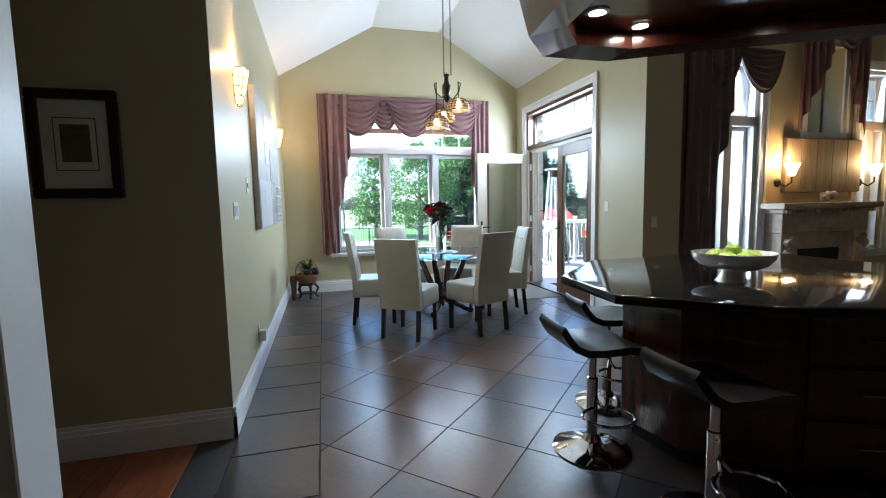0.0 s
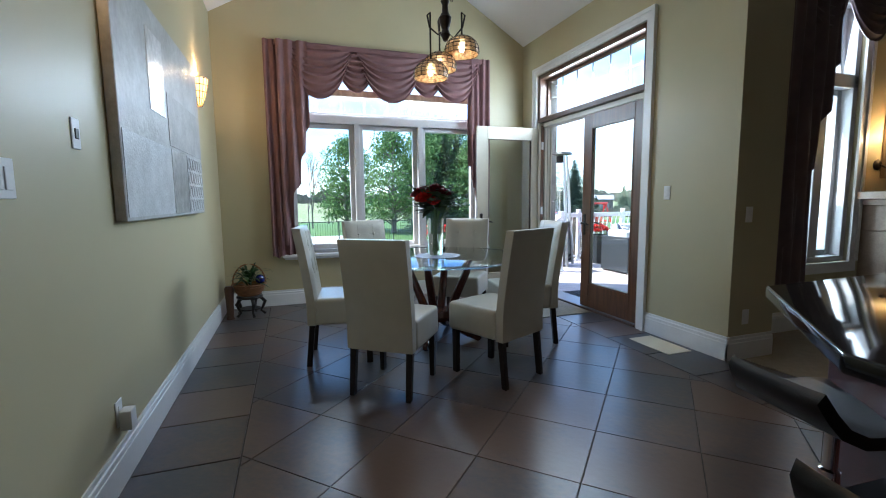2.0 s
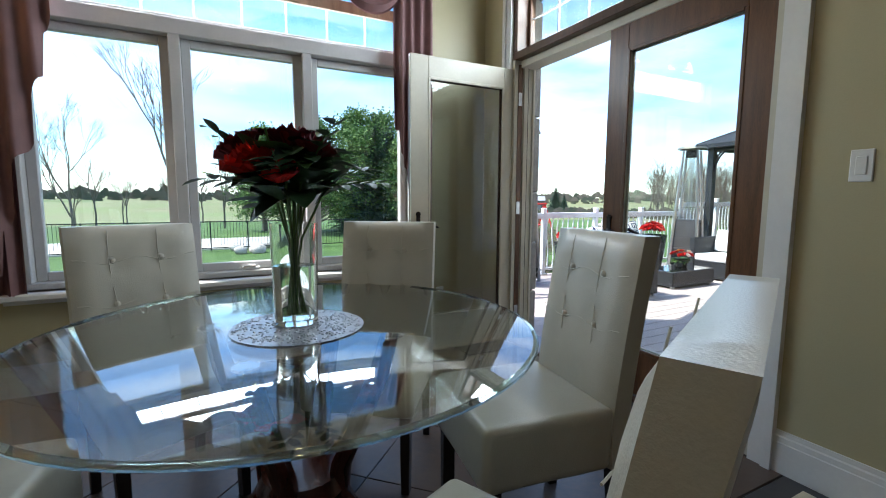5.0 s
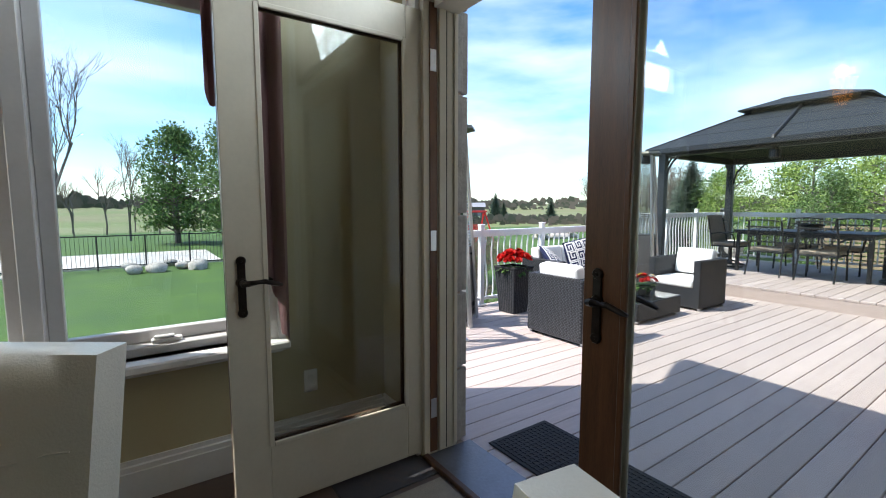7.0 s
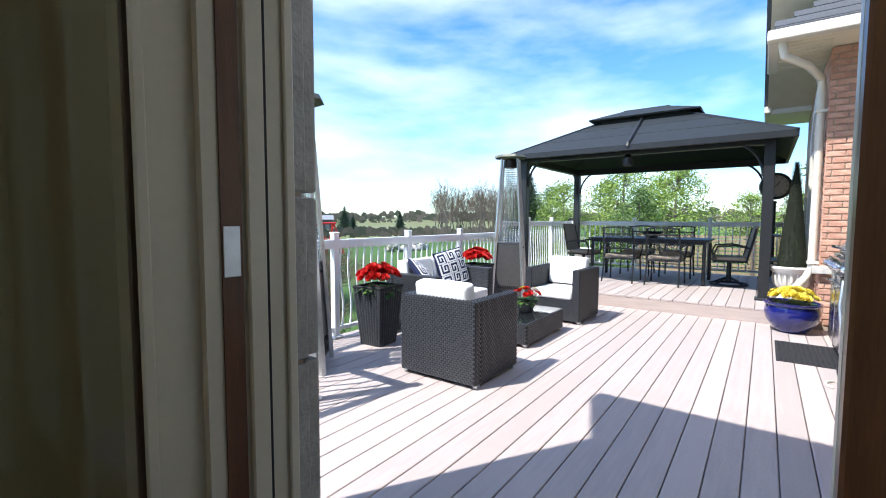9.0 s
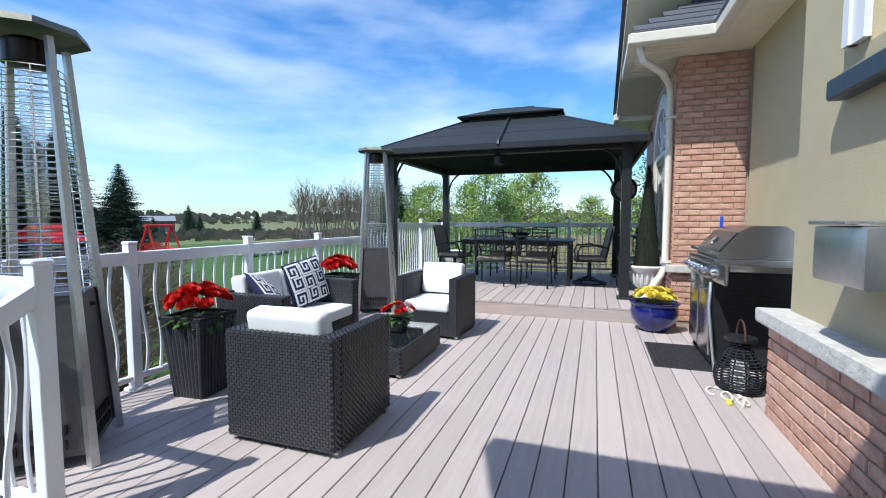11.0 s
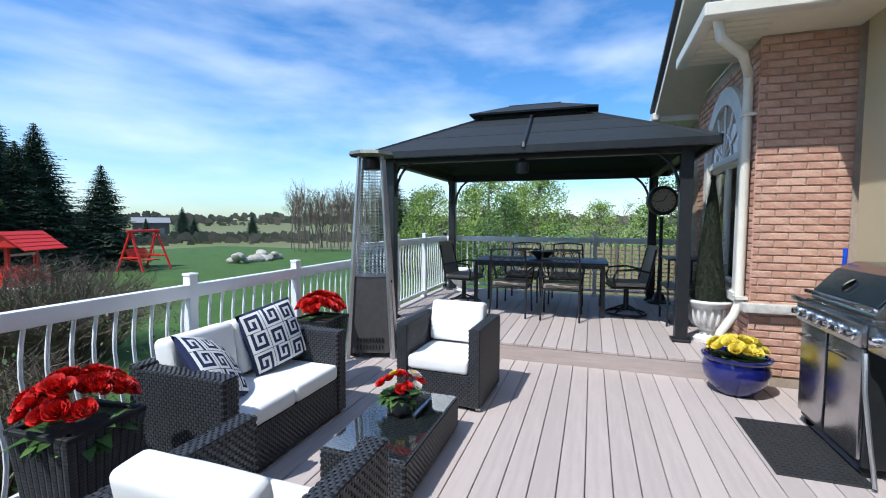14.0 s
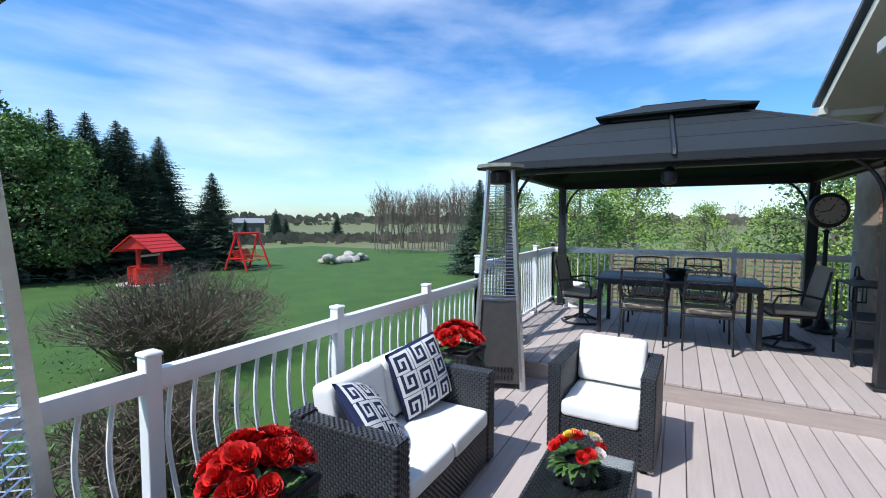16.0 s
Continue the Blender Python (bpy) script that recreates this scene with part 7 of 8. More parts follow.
for a, b in ((-0.40, -0.02), (0.0, 0.36)):
    d_ = part("cart_door", box(a + 0.01, b - 0.005, 0.281, 0.305, 0.10, 0.70, 0.008, 2), M_STEEL, bq_)
    hx = b - 0.06 if b < 0.1 else a + 0.07
    part("door_handle", tube([((a + b) / 2 - 0.11, 0.305, 0.62), ((a + b) / 2 - 0.11, 0.335, 0.62), ((a + b) / 2 + 0.11, 0.335, 0.62), ((a + b) / 2 + 0.11, 0.305, 0.62)], 0.008, 8), M_STEEL, d_)
part("control_panel", box(-0.42, 0.38, 0.28, 0.33, 0.71, 0.83, 0.008, 2, ), M_STEEL, bq_)
for i in range(6):
    kb = part("control_knob", lathe([(0.0, 0.0), (0.034, 0.0), (0.034, 0.012), (0.022, 0.016), (0.020, 0.04), (0.0, 0.04)], 16, pose(-0.35 + 0.138 * i, 0.33, 0.77, -90)), M_CHROME, bq_)
part("fire_box", box(-0.42, 0.38, -0.32, 0.28, 0.765, 0.86, 0.008), M_STEEL, bq_)
bm = bm_new()
pr = [(-0.30, 0.862), (0.26, 0.862), (0.255, 0.90), (0.10, 1.08), (0.02, 1.115), (-0.20, 1.115), (-0.29, 1.05)]
va, vb = [bm.verts.new((-0.40, y, z)) for y, z in pr], [bm.verts.new((0.36, y, z)) for y, z in pr]
bm.faces.new(va), bm.faces.new(vb[::-1])
for i in range(len(pr)):
    j = (i + 1) % len(pr)
    bm.faces.new((va[i], va[j], vb[j], vb[i]))
bmesh.ops.bevel(bm, geom=list(bm.edges), offset=0.008, segments=2, affect='EDGES')
hd = part("hood", bm, M_STEEL, bq_)
nm_ = Vector((0, 0.18, 0.155)).normalized()
hp_ = box(-0.385, 0.345, -0.10, 0.10, -0.004, 0.006, 0.003, 1, Matrix.Translation((0, 0.182, 0.992)) @ Matrix.Rotation(-math.atan2(0.18, 0.155), 4, 'X'))
part("hood_front", hp_, mat("dark hood enamel", (0.03, 0.045, 0.055), 0.15, 0.4), hd, "dark enamelled hood front")
part("thermometer", lathe([(0.0, 0.0), (0.045, 0.0), (0.045, 0.01), (0.0, 0.012)], 20, Matrix.Translation((0.0, 0.20, 0.99)) @ Matrix.Rotation(-math.atan2(0.18, 0.155), 4, 'X')), M_CHROME, hd)
part("hood_handle", tube([(-0.34, 0.255, 0.90), (-0.34, 0.31, 0.915), (0.30, 0.31, 0.915), (0.30, 0.255, 0.90)], 0.013, 10), M_STEEL, hd)
part("side_shelf", box(-0.79, -0.425, -0.25, 0.27, 0.80, 0.845, 0.008, 2), M_STEEL, bq_)
part("side_shelf_front", box(-0.79, -0.425, 0.271, 0.30, 0.70, 0.845, 0.008, 2), M_STEEL, bq_)
part("side_knob", lathe([(0.0, 0.0), (0.03, 0.0), (0.03, 0.012), (0.018, 0.035), (0.0, 0.036)], 14, pose(-0.52, 0.30, 0.77, -90)), M_CHROME, bq_)
part("side_shelf", box(0.385, 0.66, -0.25, 0.27, 0.80, 0.845, 0.008, 2), M_STEEL, bq_)
lvb = bm_new()
for k in range(6):
    for q in range(2):
        add_box(lvb, -0.406, -0.4005, -0.2 + 0.22 * q, -0.03 + 0.22 * q, 0.44 + 0.035 * k, 0.452 + 0.035 * k)
part("side_louvres", lvb, M_BLACK, bq_)
for x in (-0.36, 0.32):
    for y in (-0.24, 0.24):
        part("caster", lathe([(0.0, -0.015), (0.03, -0.015), (0.03, 0.015), (0.0, 0.015)], 12, pose(x, y, 0.03, 0, 90)), M_BLACK, bq_)
part("gas_hose", tube([(-0.41, 0.30, 0.68), (-0.47, 0.32, 0.5), (-0.50, 0.30, 0.25), (-0.53, 0.28, 0.02)], 0.012, 8), M_ALU, bq_)
solo("barbecue_brush", tube([(8.53, 4.86, 0.80), (8.55, 4.83, 1.02), (8.56, 4.82, 1.22)], [0.008, 0.012, 0.014], 8), mat("blue plastic", (0.01, 0.06, 0.45), 0.35), "blue handled grill brush standing by the barbecue", "brush")
mt = bm_new()
add_box(mt, 7.62, 8.40, 5.03, 5.49, DZ, DZ + 0.008, 0.003)
for i in range(20):
    for k in range(12):
        add_box(mt, 7.64 + 0.0375 * i, 7.665 + 0.0375 * i, 5.05 + 0.036 * k, 5.074 + 0.036 * k, DZ + 0.008, DZ + 0.012)
solo("grill_mat", mt, M_RUBBER, "black ribbed rubber mat before the barbecue", "mat", smooth=None)
mt = bm_new()
add_box(mt, 3.72, 4.17, 5.50, 6.43, DZ, DZ + 0.010, 0.004)
for i in range(14):
    add_box(mt, 3.745 + 0.03 * i, 3.755 + 0.03 * i, 5.53, 6.40, DZ + 0.010, DZ + 0.014)
for k in range(29):
    add_box(mt, 3.74, 4.15, 5.53 + 0.031 * k, 5.54 + 0.031 * k, DZ + 0.0102, DZ + 0.0138)
solo("door_mat", mt, M_RUBBER, "black rubber scraper mat outside the door", "mat", smooth=None)

# lantern
lt = thing("wicker_lantern", pose(7.25, 4.98, DZ), "black ribbed lantern with a white candle and arched handle", "lantern")
for k in range(19):
    z = 0.02 + 0.34 * k / 18
    r = 0.105 + 0.055 * math.sin(math.pi * min(1, (z + 0.02) / 0.30) ** 0.8) - 0.05 * max(0, z - 0.2) / 0.16
    part("hoop", tube(circle_pts(0, 0, z, r, 22), 0.0055, 5), M_BLACKMETAL, lt)
for i in range(12):
    a = 2 * math.pi * i / 12
    pts = []
    for k in range(7):
        z = 0.01 + 0.36 * k / 6
        r = 0.105 + 0.055 * math.sin(math.pi * min(1, (z + 0.02) / 0.30) ** 0.8) - 0.05 * max(0, z - 0.2) / 0.16
        pts.append(((r - 0.004) * math.cos(a), (r - 0.004) * math.sin(a), z))
    part("stave", tube(pts, 0.006, 5), M_BLACKMETAL, lt)
part("rim", lathe([(0.085, 0.365), (0.10, 0.365), (0.10, 0.39), (0.085, 0.39)], 24, None, True), M_BLACKMETAL, lt)
part("base", lathe([(0.0, 0.0), (0.12, 0.0), (0.12, 0.012), (0.0, 0.012)], 22), M_BLACKMETAL, lt)
part("candle", lathe([(0.0, 0.012), (0.055, 0.012), (0.055, 0.21), (0.045, 0.215), (0.0, 0.205)], 20), M_CUSH, lt, "white pillar candle")
part("handle", tube([(0.10 * math.cos(a), 0, 0.38 + 0.13 * math.sin(a)) for a in [math.pi * i / 14 for i in range(15)]], 0.007, 6), M_DARKWOOD, lt)
ck = [(6.98 + 0.10 * math.cos(t) + 0.012 * t, 4.985 + 0.05 * math.sin(t) + 0.012 * t, DZ + 0.010) for t in [0.35 * i for i in range(46)]]
cdx = thing("extension_cord", pose(0, 0, 0), "coiled white extension cord on the deck", "cord")
part("cable", tube([(6.90, 5.05, DZ + 0.01)] + ck, 0.009, 6), M_GUTTER, cdx)
part("plug", box(6.92, 6.98, 5.10, 5.13, DZ, DZ + 0.025, 0.005), M_PETALY, cdx)

# ---- outdoor dining ----
ot = thing("patio_table", pose(11.30, 7.22, UZ), "black metal patio dining table", "table")
part("tabletop", box(-0.50, 0.50, -0.92, 0.92, 0.69, 0.72, 0.008, 2), M_BLACKMETAL, ot)
part("apron", box(-0.46, 0.46, -0.88, 0.88, 0.64, 0.689, 0.004), M_BLACKMETAL, ot)
for sx in (-1, 1):
    for sy in (-1, 1):
        part("leg", box(sx * 0.44 - 0.025, sx * 0.44 + 0.025, sy * 0.86 - 0.025, sy * 0.86 + 0.025, 0, 0.64, 0.005), M_BLACKMETAL, ot)
bw3 = bm_new()
add_lathe(bw3, [(0.0, 0.0), (0.08, 0.0), (0.10, 0.03), (0.19, 0.11), (0.18, 0.11), (0.09, 0.04), (0.0, 0.02)], 22, None, False)
add_tube(bw3, [(0.17 * math.cos(a), 0, 0.10 + 0.10 * math.sin(a)) for a in [math.pi * i / 12 for i in range(13)]], 0.006, 6)
solo("centre_bowl", bw3, M_BLACKMETAL, "dark metal basket bowl on the patio table", "bowl", m=pose(11.3, 7.2, UZ + 0.72))


def patio_dining_chair(swivel=False):
    c = thing("swivel_chair" if swivel else "patio_chair", pose(0, 0, 0), "black metal swivel patio chair with taupe sling" if swivel else "black cast-metal patio chair with taupe seat", "chair", group="patio dining chairs")
    part("seat_pad", cushion(-0.235, 0.235, -0.20, 0.23, 0.40, 0.46, 0.02), M_TAUPECUSH, c, "taupe seat pad")
    part("seat_frame", box(-0.25, 0.25, -0.22, 0.24, 0.375, 0.399, 0.006), M_BLACKMETAL, c)
    for sx in (-1, 1):
        if not swivel:
            part("front_leg", tube([(sx * 0.24, 0.22, 0.39), (sx * 0.245, 0.25, 0.2), (sx * 0.25, 0.26, 0.0)], 0.014, 6), M_BLACKMETAL, c)
            part("back_leg", tube([(sx * 0.23, -0.21, 0.39), (sx * 0.235, -0.26, 0.18), (sx * 0.24, -0.31, 0.0)], 0.014, 6), M_BLACKMETAL, c)
        part("back_post", tube([(sx * 0.24, -0.20, 0.39), (sx * 0.24, -0.25, 0.62), (sx * 0.22, -0.31, 0.90)], 0.014, 6), M_BLACKMETAL, c)
        part("armrest", tube([(sx * 0.245, -0.24, 0.60), (sx * 0.28, -0.05, 0.64), (sx * 0.28, 0.18, 0.62), (sx * 0.265, 0.22, 0.52), (sx * 0.25, 0.20, 0.40)], 0.014, 6), M_BLACKMETAL, c)
    if swivel:
        part("back_sling", box(-0.225, 0.225, -0.012, 0.012, 0.0, 0.52, 0.006, 1, pose(0, -0.22, 0.44, 13)), M_TAUPECUSH, c, "taupe sling back")
        part("pedestal", lathe([(0.05, 0.06), (0.035, 0.12), (0.03, 0.36), (0.10, 0.375)], 14), M_BLACKMETAL, c)
        part("base_ring", tube(circle_pts(0, 0, 0.02, 0.26, 28), 0.016, 7), M_BLACKMETAL, c)
        for i in range(4):
            a = math.pi / 4 + i * math.pi / 2
            part("base_spoke", tube([(0.03 * math.cos(a), 0.03 * math.sin(a), 0.12), (0.15 * math.cos(a), 0.15 * math.sin(a), 0.07), (0.26 * math.cos(a), 0.26 * math.sin(a), 0.02)], 0.014, 6), M_BLACKMETAL, c)
    else:
        for zt_, sag in ((0.89, 0.02), (0.80, 0.0), (0.56, 0.0)):
            part("back_rail", tube([(x, -0.20 - 0.22 * (zt_ - 0.39) / 0.51 + 0.02 * (1 - (x / 0.23) ** 2) * -1, zt_ + sag * (1 - (x / 0.23) ** 2)) for x in [-0.23 + 0.46 * i / 10 for i in range(11)]], 0.012, 6), M_BLACKMETAL, c)
        lat = bm_new()
        for cx_ in (-0.14, 0.0, 0.14):
            for r_ in (0.055, 0.085):
                add_tube(lat, [(cx_ + r_ * math.cos(t), -0.33 - 0.0 + 0.05 * 0, 0.68 + 1.3 * r_ * math.sin(t)) for t in [2 * math.pi * i / 14 for i in range(15)]], 0.006, 5)
        o = part("back_lattice", lat, M_BLACKMETAL, c)
        o.matrix_basis = pose(0, 0, 0)
    return c


pcx = patio_dining_chair()
pcx.matrix_basis = pose(10.72, 6.88, UZ, 0, 0, -90)
copy_thing(pcx, pose(10.74, 7.55, UZ, 0, 0, -90))
copy_thing(pcx, pose(11.90, 6.88, UZ, 0, 0, 90))
copy_thing(pcx, pose(11.90, 7.55, UZ, 0, 0, 90))
swc = patio_dining_chair(True)
swc.matrix_basis = pose(11.35, 8.40, UZ, 0, 0, 172)
copy_thing(swc, pose(11.25, 6.05, UZ, 0, 0, 8))

# clock on its post, crook lantern
ckk = thing("post_clock", pose(12.3, 5.50, UZ), "black double-faced station clock on a post", "clock")
part("clock_post", lathe([(0.0, 0.0), (0.17, 0.0), (0.17, 0.03), (0.10, 0.06), (0.07, 0.14), (0.035, 0.18), (0.028, 0.5), (0.035, 0.52), (0.028, 0.54), (0.024, 1.3), (0.04, 1.34), (0.0, 1.36)], 18), M_BLACKMETAL, ckk)
rot_ = pose(0, 0, 1.60, 90, 0, -78)
hs2 = part("clock_case", lathe([(0.0, -0.06), (0.20, -0.06), (0.225, -0.045), (0.225, 0.045), (0.20, 0.06), (0.0, 0.06)], 36, rot_), M_BLACKMETAL, ckk)
for s in (1, -1):
    part("clock_face", lathe([(0.0, s * 0.062), (0.175, s * 0.062)], 36, rot_, False), mat("clock dial", (0.30, 0.30, 0.28), 0.5, var=0.03), hs2)
    tk = bm_new()
    for i in range(12):
        a = 2 * math.pi * i / 12
        add_box(tk, 0.135, 0.165, -0.005, 0.005, 0.0635 if s > 0 else -0.065, 0.065 if s > 0 else -0.0635, 0, 1, rot_ @ Matrix.Rotation(a, 4, 'Z'))
    for a, L_ in ((60, 0.09), (192, 0.13)):
        add_box(tk, 0.0, L_, -0.005, 0.005, 0.066 if s > 0 else -0.0675, 0.0675 if s > 0 else -0.066, 0, 1, rot_ @ Matrix.Rotation(radians(a), 4, 'Z'))
    part("clock_marks", tk, M_BLACK, hs2)
lc = thing("crook_lantern", pose(11.9, 5.30, UZ), "black wrought-iron crook with a hanging candle lantern", "lantern")
part("crook", tube([(0, 0, 0), (0, 0, 0.85)] + [(-0.07 + 0.07 * math.cos(a), 0.0, 0.85 + 0.07 * math.sin(a)) for a in [math.pi * i / 10 for i in range(1, 11)]], 0.009, 6), M_BLACKMETAL, lc)
part("scroll_feet", tube([(0.14, 0, 0.0), (0.06, 0, 0.05), (0.0, 0, 0.18), (-0.06, 0, 0.05), (-0.14, 0, 0.0)], 0.009, 6), M_BLACKMETAL, lc)
lb_ = bm_new()
for sx in (-1, 1):
    for sy in (-1, 1):
        add_tube(lb_, [(-0.14 + sx * 0.06, sy * 0.06, 0.50), (-0.14 + sx * 0.06, sy * 0.06, 0.74)], 0.006, 5)
add_lathe(lb_, [(0.0, 0.50), (0.095, 0.50), (0.095, 0.515), (0.0, 0.515)], 4, pose(-0.14, 0, 0, 0, 0, 45))
add_lathe(lb_, [(0.10, 0.74), (0.05, 0.79), (0.015, 0.82), (0.01, 0.86)], 4, pose(-0.14, 0, 0, 0, 0, 45))
part("lantern_cage", lb_, M_BLACKMETAL, lc)
part("lantern_candle", lathe([(0.0, 0.515), (0.03, 0.515), (0.03, 0.62), (0.0, 0.62)], 12, pose(-0.14, 0, 0)), M_CUSH, lc)
cart = thing("serving_cart", pose(10.9, 5.45, UZ), "dark metal and glass serving cart by the house wall", "cart")
for x in (-0.3, 0.3):
    for y in (-0.18, 0.18):
        part("cart_leg", tube([(x, y, 0.0), (x, y, 0.82)], 0.013, 6), M_BLACKMETAL, cart)
for z in (0.15, 0.45, 0.80):
    part("cart_shelf", box(-0.31, 0.31, -0.19, 0.19, z, z + 0.02, 0.005), M_BLACKMETAL, cart)

# ---- planting and the wider grounds ----
def quads_mesh(name, quads, material):
    me = bpy.data.meshes.new(name)
    vs, fs = [], []
    for q in quads:
        i = len(vs)
        vs.extend([tuple(p) for p in q])
        fs.append(tuple(range(i, i + len(q))))
    me.from_pydata(vs, [], fs)
    me.materials.append(material)
    return me


def under(parent, name, me):
    o = new(name, me)
    o.parent = parent
    return o


def ground_z(x, y):
    dist = math.hypot(x - 8, y - 6)
    z = GZ - 0.02
    if dist > 45:
        z += -1.2 * min(1, (dist - 45) / 40) + 5.0 * max(0, min(1, (dist - 110) / 350)) + 1.6 * noise.noise(Vector((x, y, 3)) * 0.008) * min(1, (dist - 45) / 90)
    return z - 0.1


def spruce(seed, h, label):
    rn = random.Random(seed)
    t = thing("spruce_tree", pose(0, 0, 0), label, "tree", group="spruces on the lawn")
    tr = tube([(0, 0, -0.3), (0, 0, h * 0.5), (0, 0, h)], [h * 0.022, h * 0.014, 0.01], 7)
    part("trunk", tr, M_BARK, t)
    q = []
    z = h * 0.05
    while z < h * 0.99:
        f = 1 - z / h
        R = h * 0.40 * f ** 0.85 * rn.uniform(0.85, 1.1) + 0.06
        nb = max(6, int(8 + 12 * f))
        for b in range(nb):
            a = 2 * math.pi * (b + rn.random()) / nb
            L = R * rn.uniform(0.75, 1.12)
            d = Vector((math.cos(a), math.sin(a), 0))
            s = Vector((-d.y, d.x, 0))
            n = 6 if f > 0.3 else 4
            for k in range(n):
                u = (k + 0.4) / n
                c = d * (L * u) + Vector((0, 0, z - 0.30 * L * u + 0.16 * L * u * u + rn.uniform(-0.03, 0.03)))
                w = L * 0.33 * (1.15 - u) + 0.05
                for sg in (-1, 1):
                    e = c + (s * sg * 0.9 + d * 0.55) * w + Vector((0, 0, -w * rn.uniform(0.15, 0.55)))
                    g = (d * 0.45 - s * sg * 0.2) * w * 0.55
                    q.append((c - g * 0.4, c + g, e + g * 0.35, e - g * 0.2))
                q.append((c - s * w * 0.18, c + s * w * 0.18, c + d * L / n * 1.5 + Vector((0, 0, -w * 0.2)), c + d * L / n * 1.2 - s * 0.02))
        z += h * 0.019 * (0.55 + 0.75 * f) + 0.015
    under(t, "crown", quads_mesh("crown", q, M_SPRUCE))
    return t


def leafy_tree(seed, h, w, material, label, leaf=0.14, clumps=140, low=0.16):
    rn = random.Random(seed)
    t = thing("leafy_tree", pose(0, 0, 0), label, "tree", group="trees beyond the deck")
    bm = bm_new()
    add_tube(bm, [(0, 0, -0.3), (0.03, 0, h * 0.4), (0, 0.05, h * 0.9)], [h * 0.028, h * 0.018, 0.015], 7)
    q = []
    for i in range(clumps):
        v = rn.random()
        zc = h * (low + (1 - low) * v)
        rad = w * 0.5 * (math.sin(math.pi * min(1, 0.18 + 0.80 * v)) ** 0.75) * rn.uniform(0.35, 1.08)
        a = rn.uniform(0, 6.28)
        c = Vector((rad * math.cos(a), rad * math.sin(a), zc))
        if i % 4 == 0:
            add_tube(bm, [(0, 0, zc - h * 0.08), c * 0.6 + Vector((0, 0, zc * 0.4 - h * 0.01)), c], [h * 0.008, h * 0.006, 0.008], 5)
        cr_ = w * rn.uniform(0.09, 0.17)
        for k in range(64):
            d = Vector((rn.gauss(0, 1), rn.gauss(0, 1), rn.gauss(0, 0.6)))
            d = d.normalized() * cr_ * rn.random() ** 0.4
            p = c + d
            u = Vector((rn.uniform(-1, 1), rn.uniform(-1, 1), rn.uniform(-0.6, 0.9))).normalized()
            s = u.cross(Vector((rn.uniform(-1, 1), rn.uniform(-1, 1), rn.uniform(-1, 1)))).normalized()
            L = leaf * rn.uniform(0.6, 1.3)
            q.append((p - s * L * 0.22, p + u * L * 0.5 - s * L * 0.30, p + u * L, p + u * L * 0.5 + s * L * 0.30))
    part("trunk", bm, M_BARK, t)
    under(t, "crown", quads_mesh("crown", q, material))
    return t


def bare_tree(seed, h, label, spread=0.5, depth=5, thin=1.0):
    rn = random.Random(seed)
    t = thing("bare_tree", pose(0, 0, 0), label, "tree", group="leafless trees")
    bm, tw = bm_new(), bm_new()

    def grow(p, d, L, r, k):
        mid_ = p + d * L * 0.5 + Vector((rn.uniform(-1, 1), rn.uniform(-1, 1), 0)) * L * 0.04
        e = p + d * L
        add_tube(bm if k > depth - 3 else tw, [p, mid_, e], [r, r * 0.85, r * 0.68], 5 if k > depth - 3 else 3)
        if k <= 0:
            return
        for i in range(3 if k > 1 else 4):
            nd = (d + Vector((rn.gauss(0, spread), rn.gauss(0, spread), rn.uniform(-0.05, 0.35)))).normalized()
            grow(p + d * L * rn.uniform(0.55, 1.0), nd, L * rn.uniform(0.58, 0.80), r * 0.58, k - 1)
    grow(Vector((0, 0, -0.3)), Vector((0, 0, 1)), h * 0.34, h * 0.018 * thin, depth)
    part("trunk", bm, M_BARK, t, smooth=None)
    part("twig_mass", tw, M_TWIG, t, smooth=None)
    return t


def spread_copies(src, places):
    first = True
    for x, y, s, rz in places:
        m = Matrix.Translation((x, y, ground_z(x, y))) @ Matrix.Rotation(radians(rz), 4, 'Z')
        o = src if first else copy_thing(src, m)
        if first:
            src.matrix_basis = m
        o.scale = (s, s, s)
        first = False


spread_copies(spruce(21, 7.0, "tall dark blue-green spruce at the lawn's edge"), [(18.2, 30.9, 1.0, 0), (16.6, 31.6, 1.08, 70), (14.6, 33.2, 1.12, 140), (12.4, 33.5, 1.05, 200), (10.6, 31.5, 1.0, 30), (13.2, 31.8, 0.9, 110), (17.3, 30.6, 0.86, 250), (15.5, 31.2, 0.95, 300), (19.0, 32.6, 0.95, 15), (11.6, 34.6, 1.2, 170), (16.1, 33.4, 1.15, 210), (18.0, 33.6, 1.1, 95), (58, 68, 0.8, 20), (61, 69, 0.6, 80)])
spread_copies(spruce(22, 5.4, "blue-green spruce standing alone on the lawn"), [(20.2, 29.6, 0.98, 0), (17.2, 33.8, 1.3, 40), (25.6, 16.2, 0.90, 90), (55, 72, 0.7, 10), (71, 66, 0.9, 0), (50, 73, 0.55, 0)])
spread_copies(leafy_tree(31, 7.0, 4.4, M_PINE, "full green pine at the lawn's far edge", 0.17, 190), [(14.0, 30.2, 0.86, 80), (12.6, 30.6, 0.95, 150), (6.9, 31.6, 1.0, 0), (10.2, 32.2, 0.95, 60), (10.5, 35.0, 1.2, 120), (13.2, 37.0, 1.25, 30), (4.2, 36, 1.0, 210)])
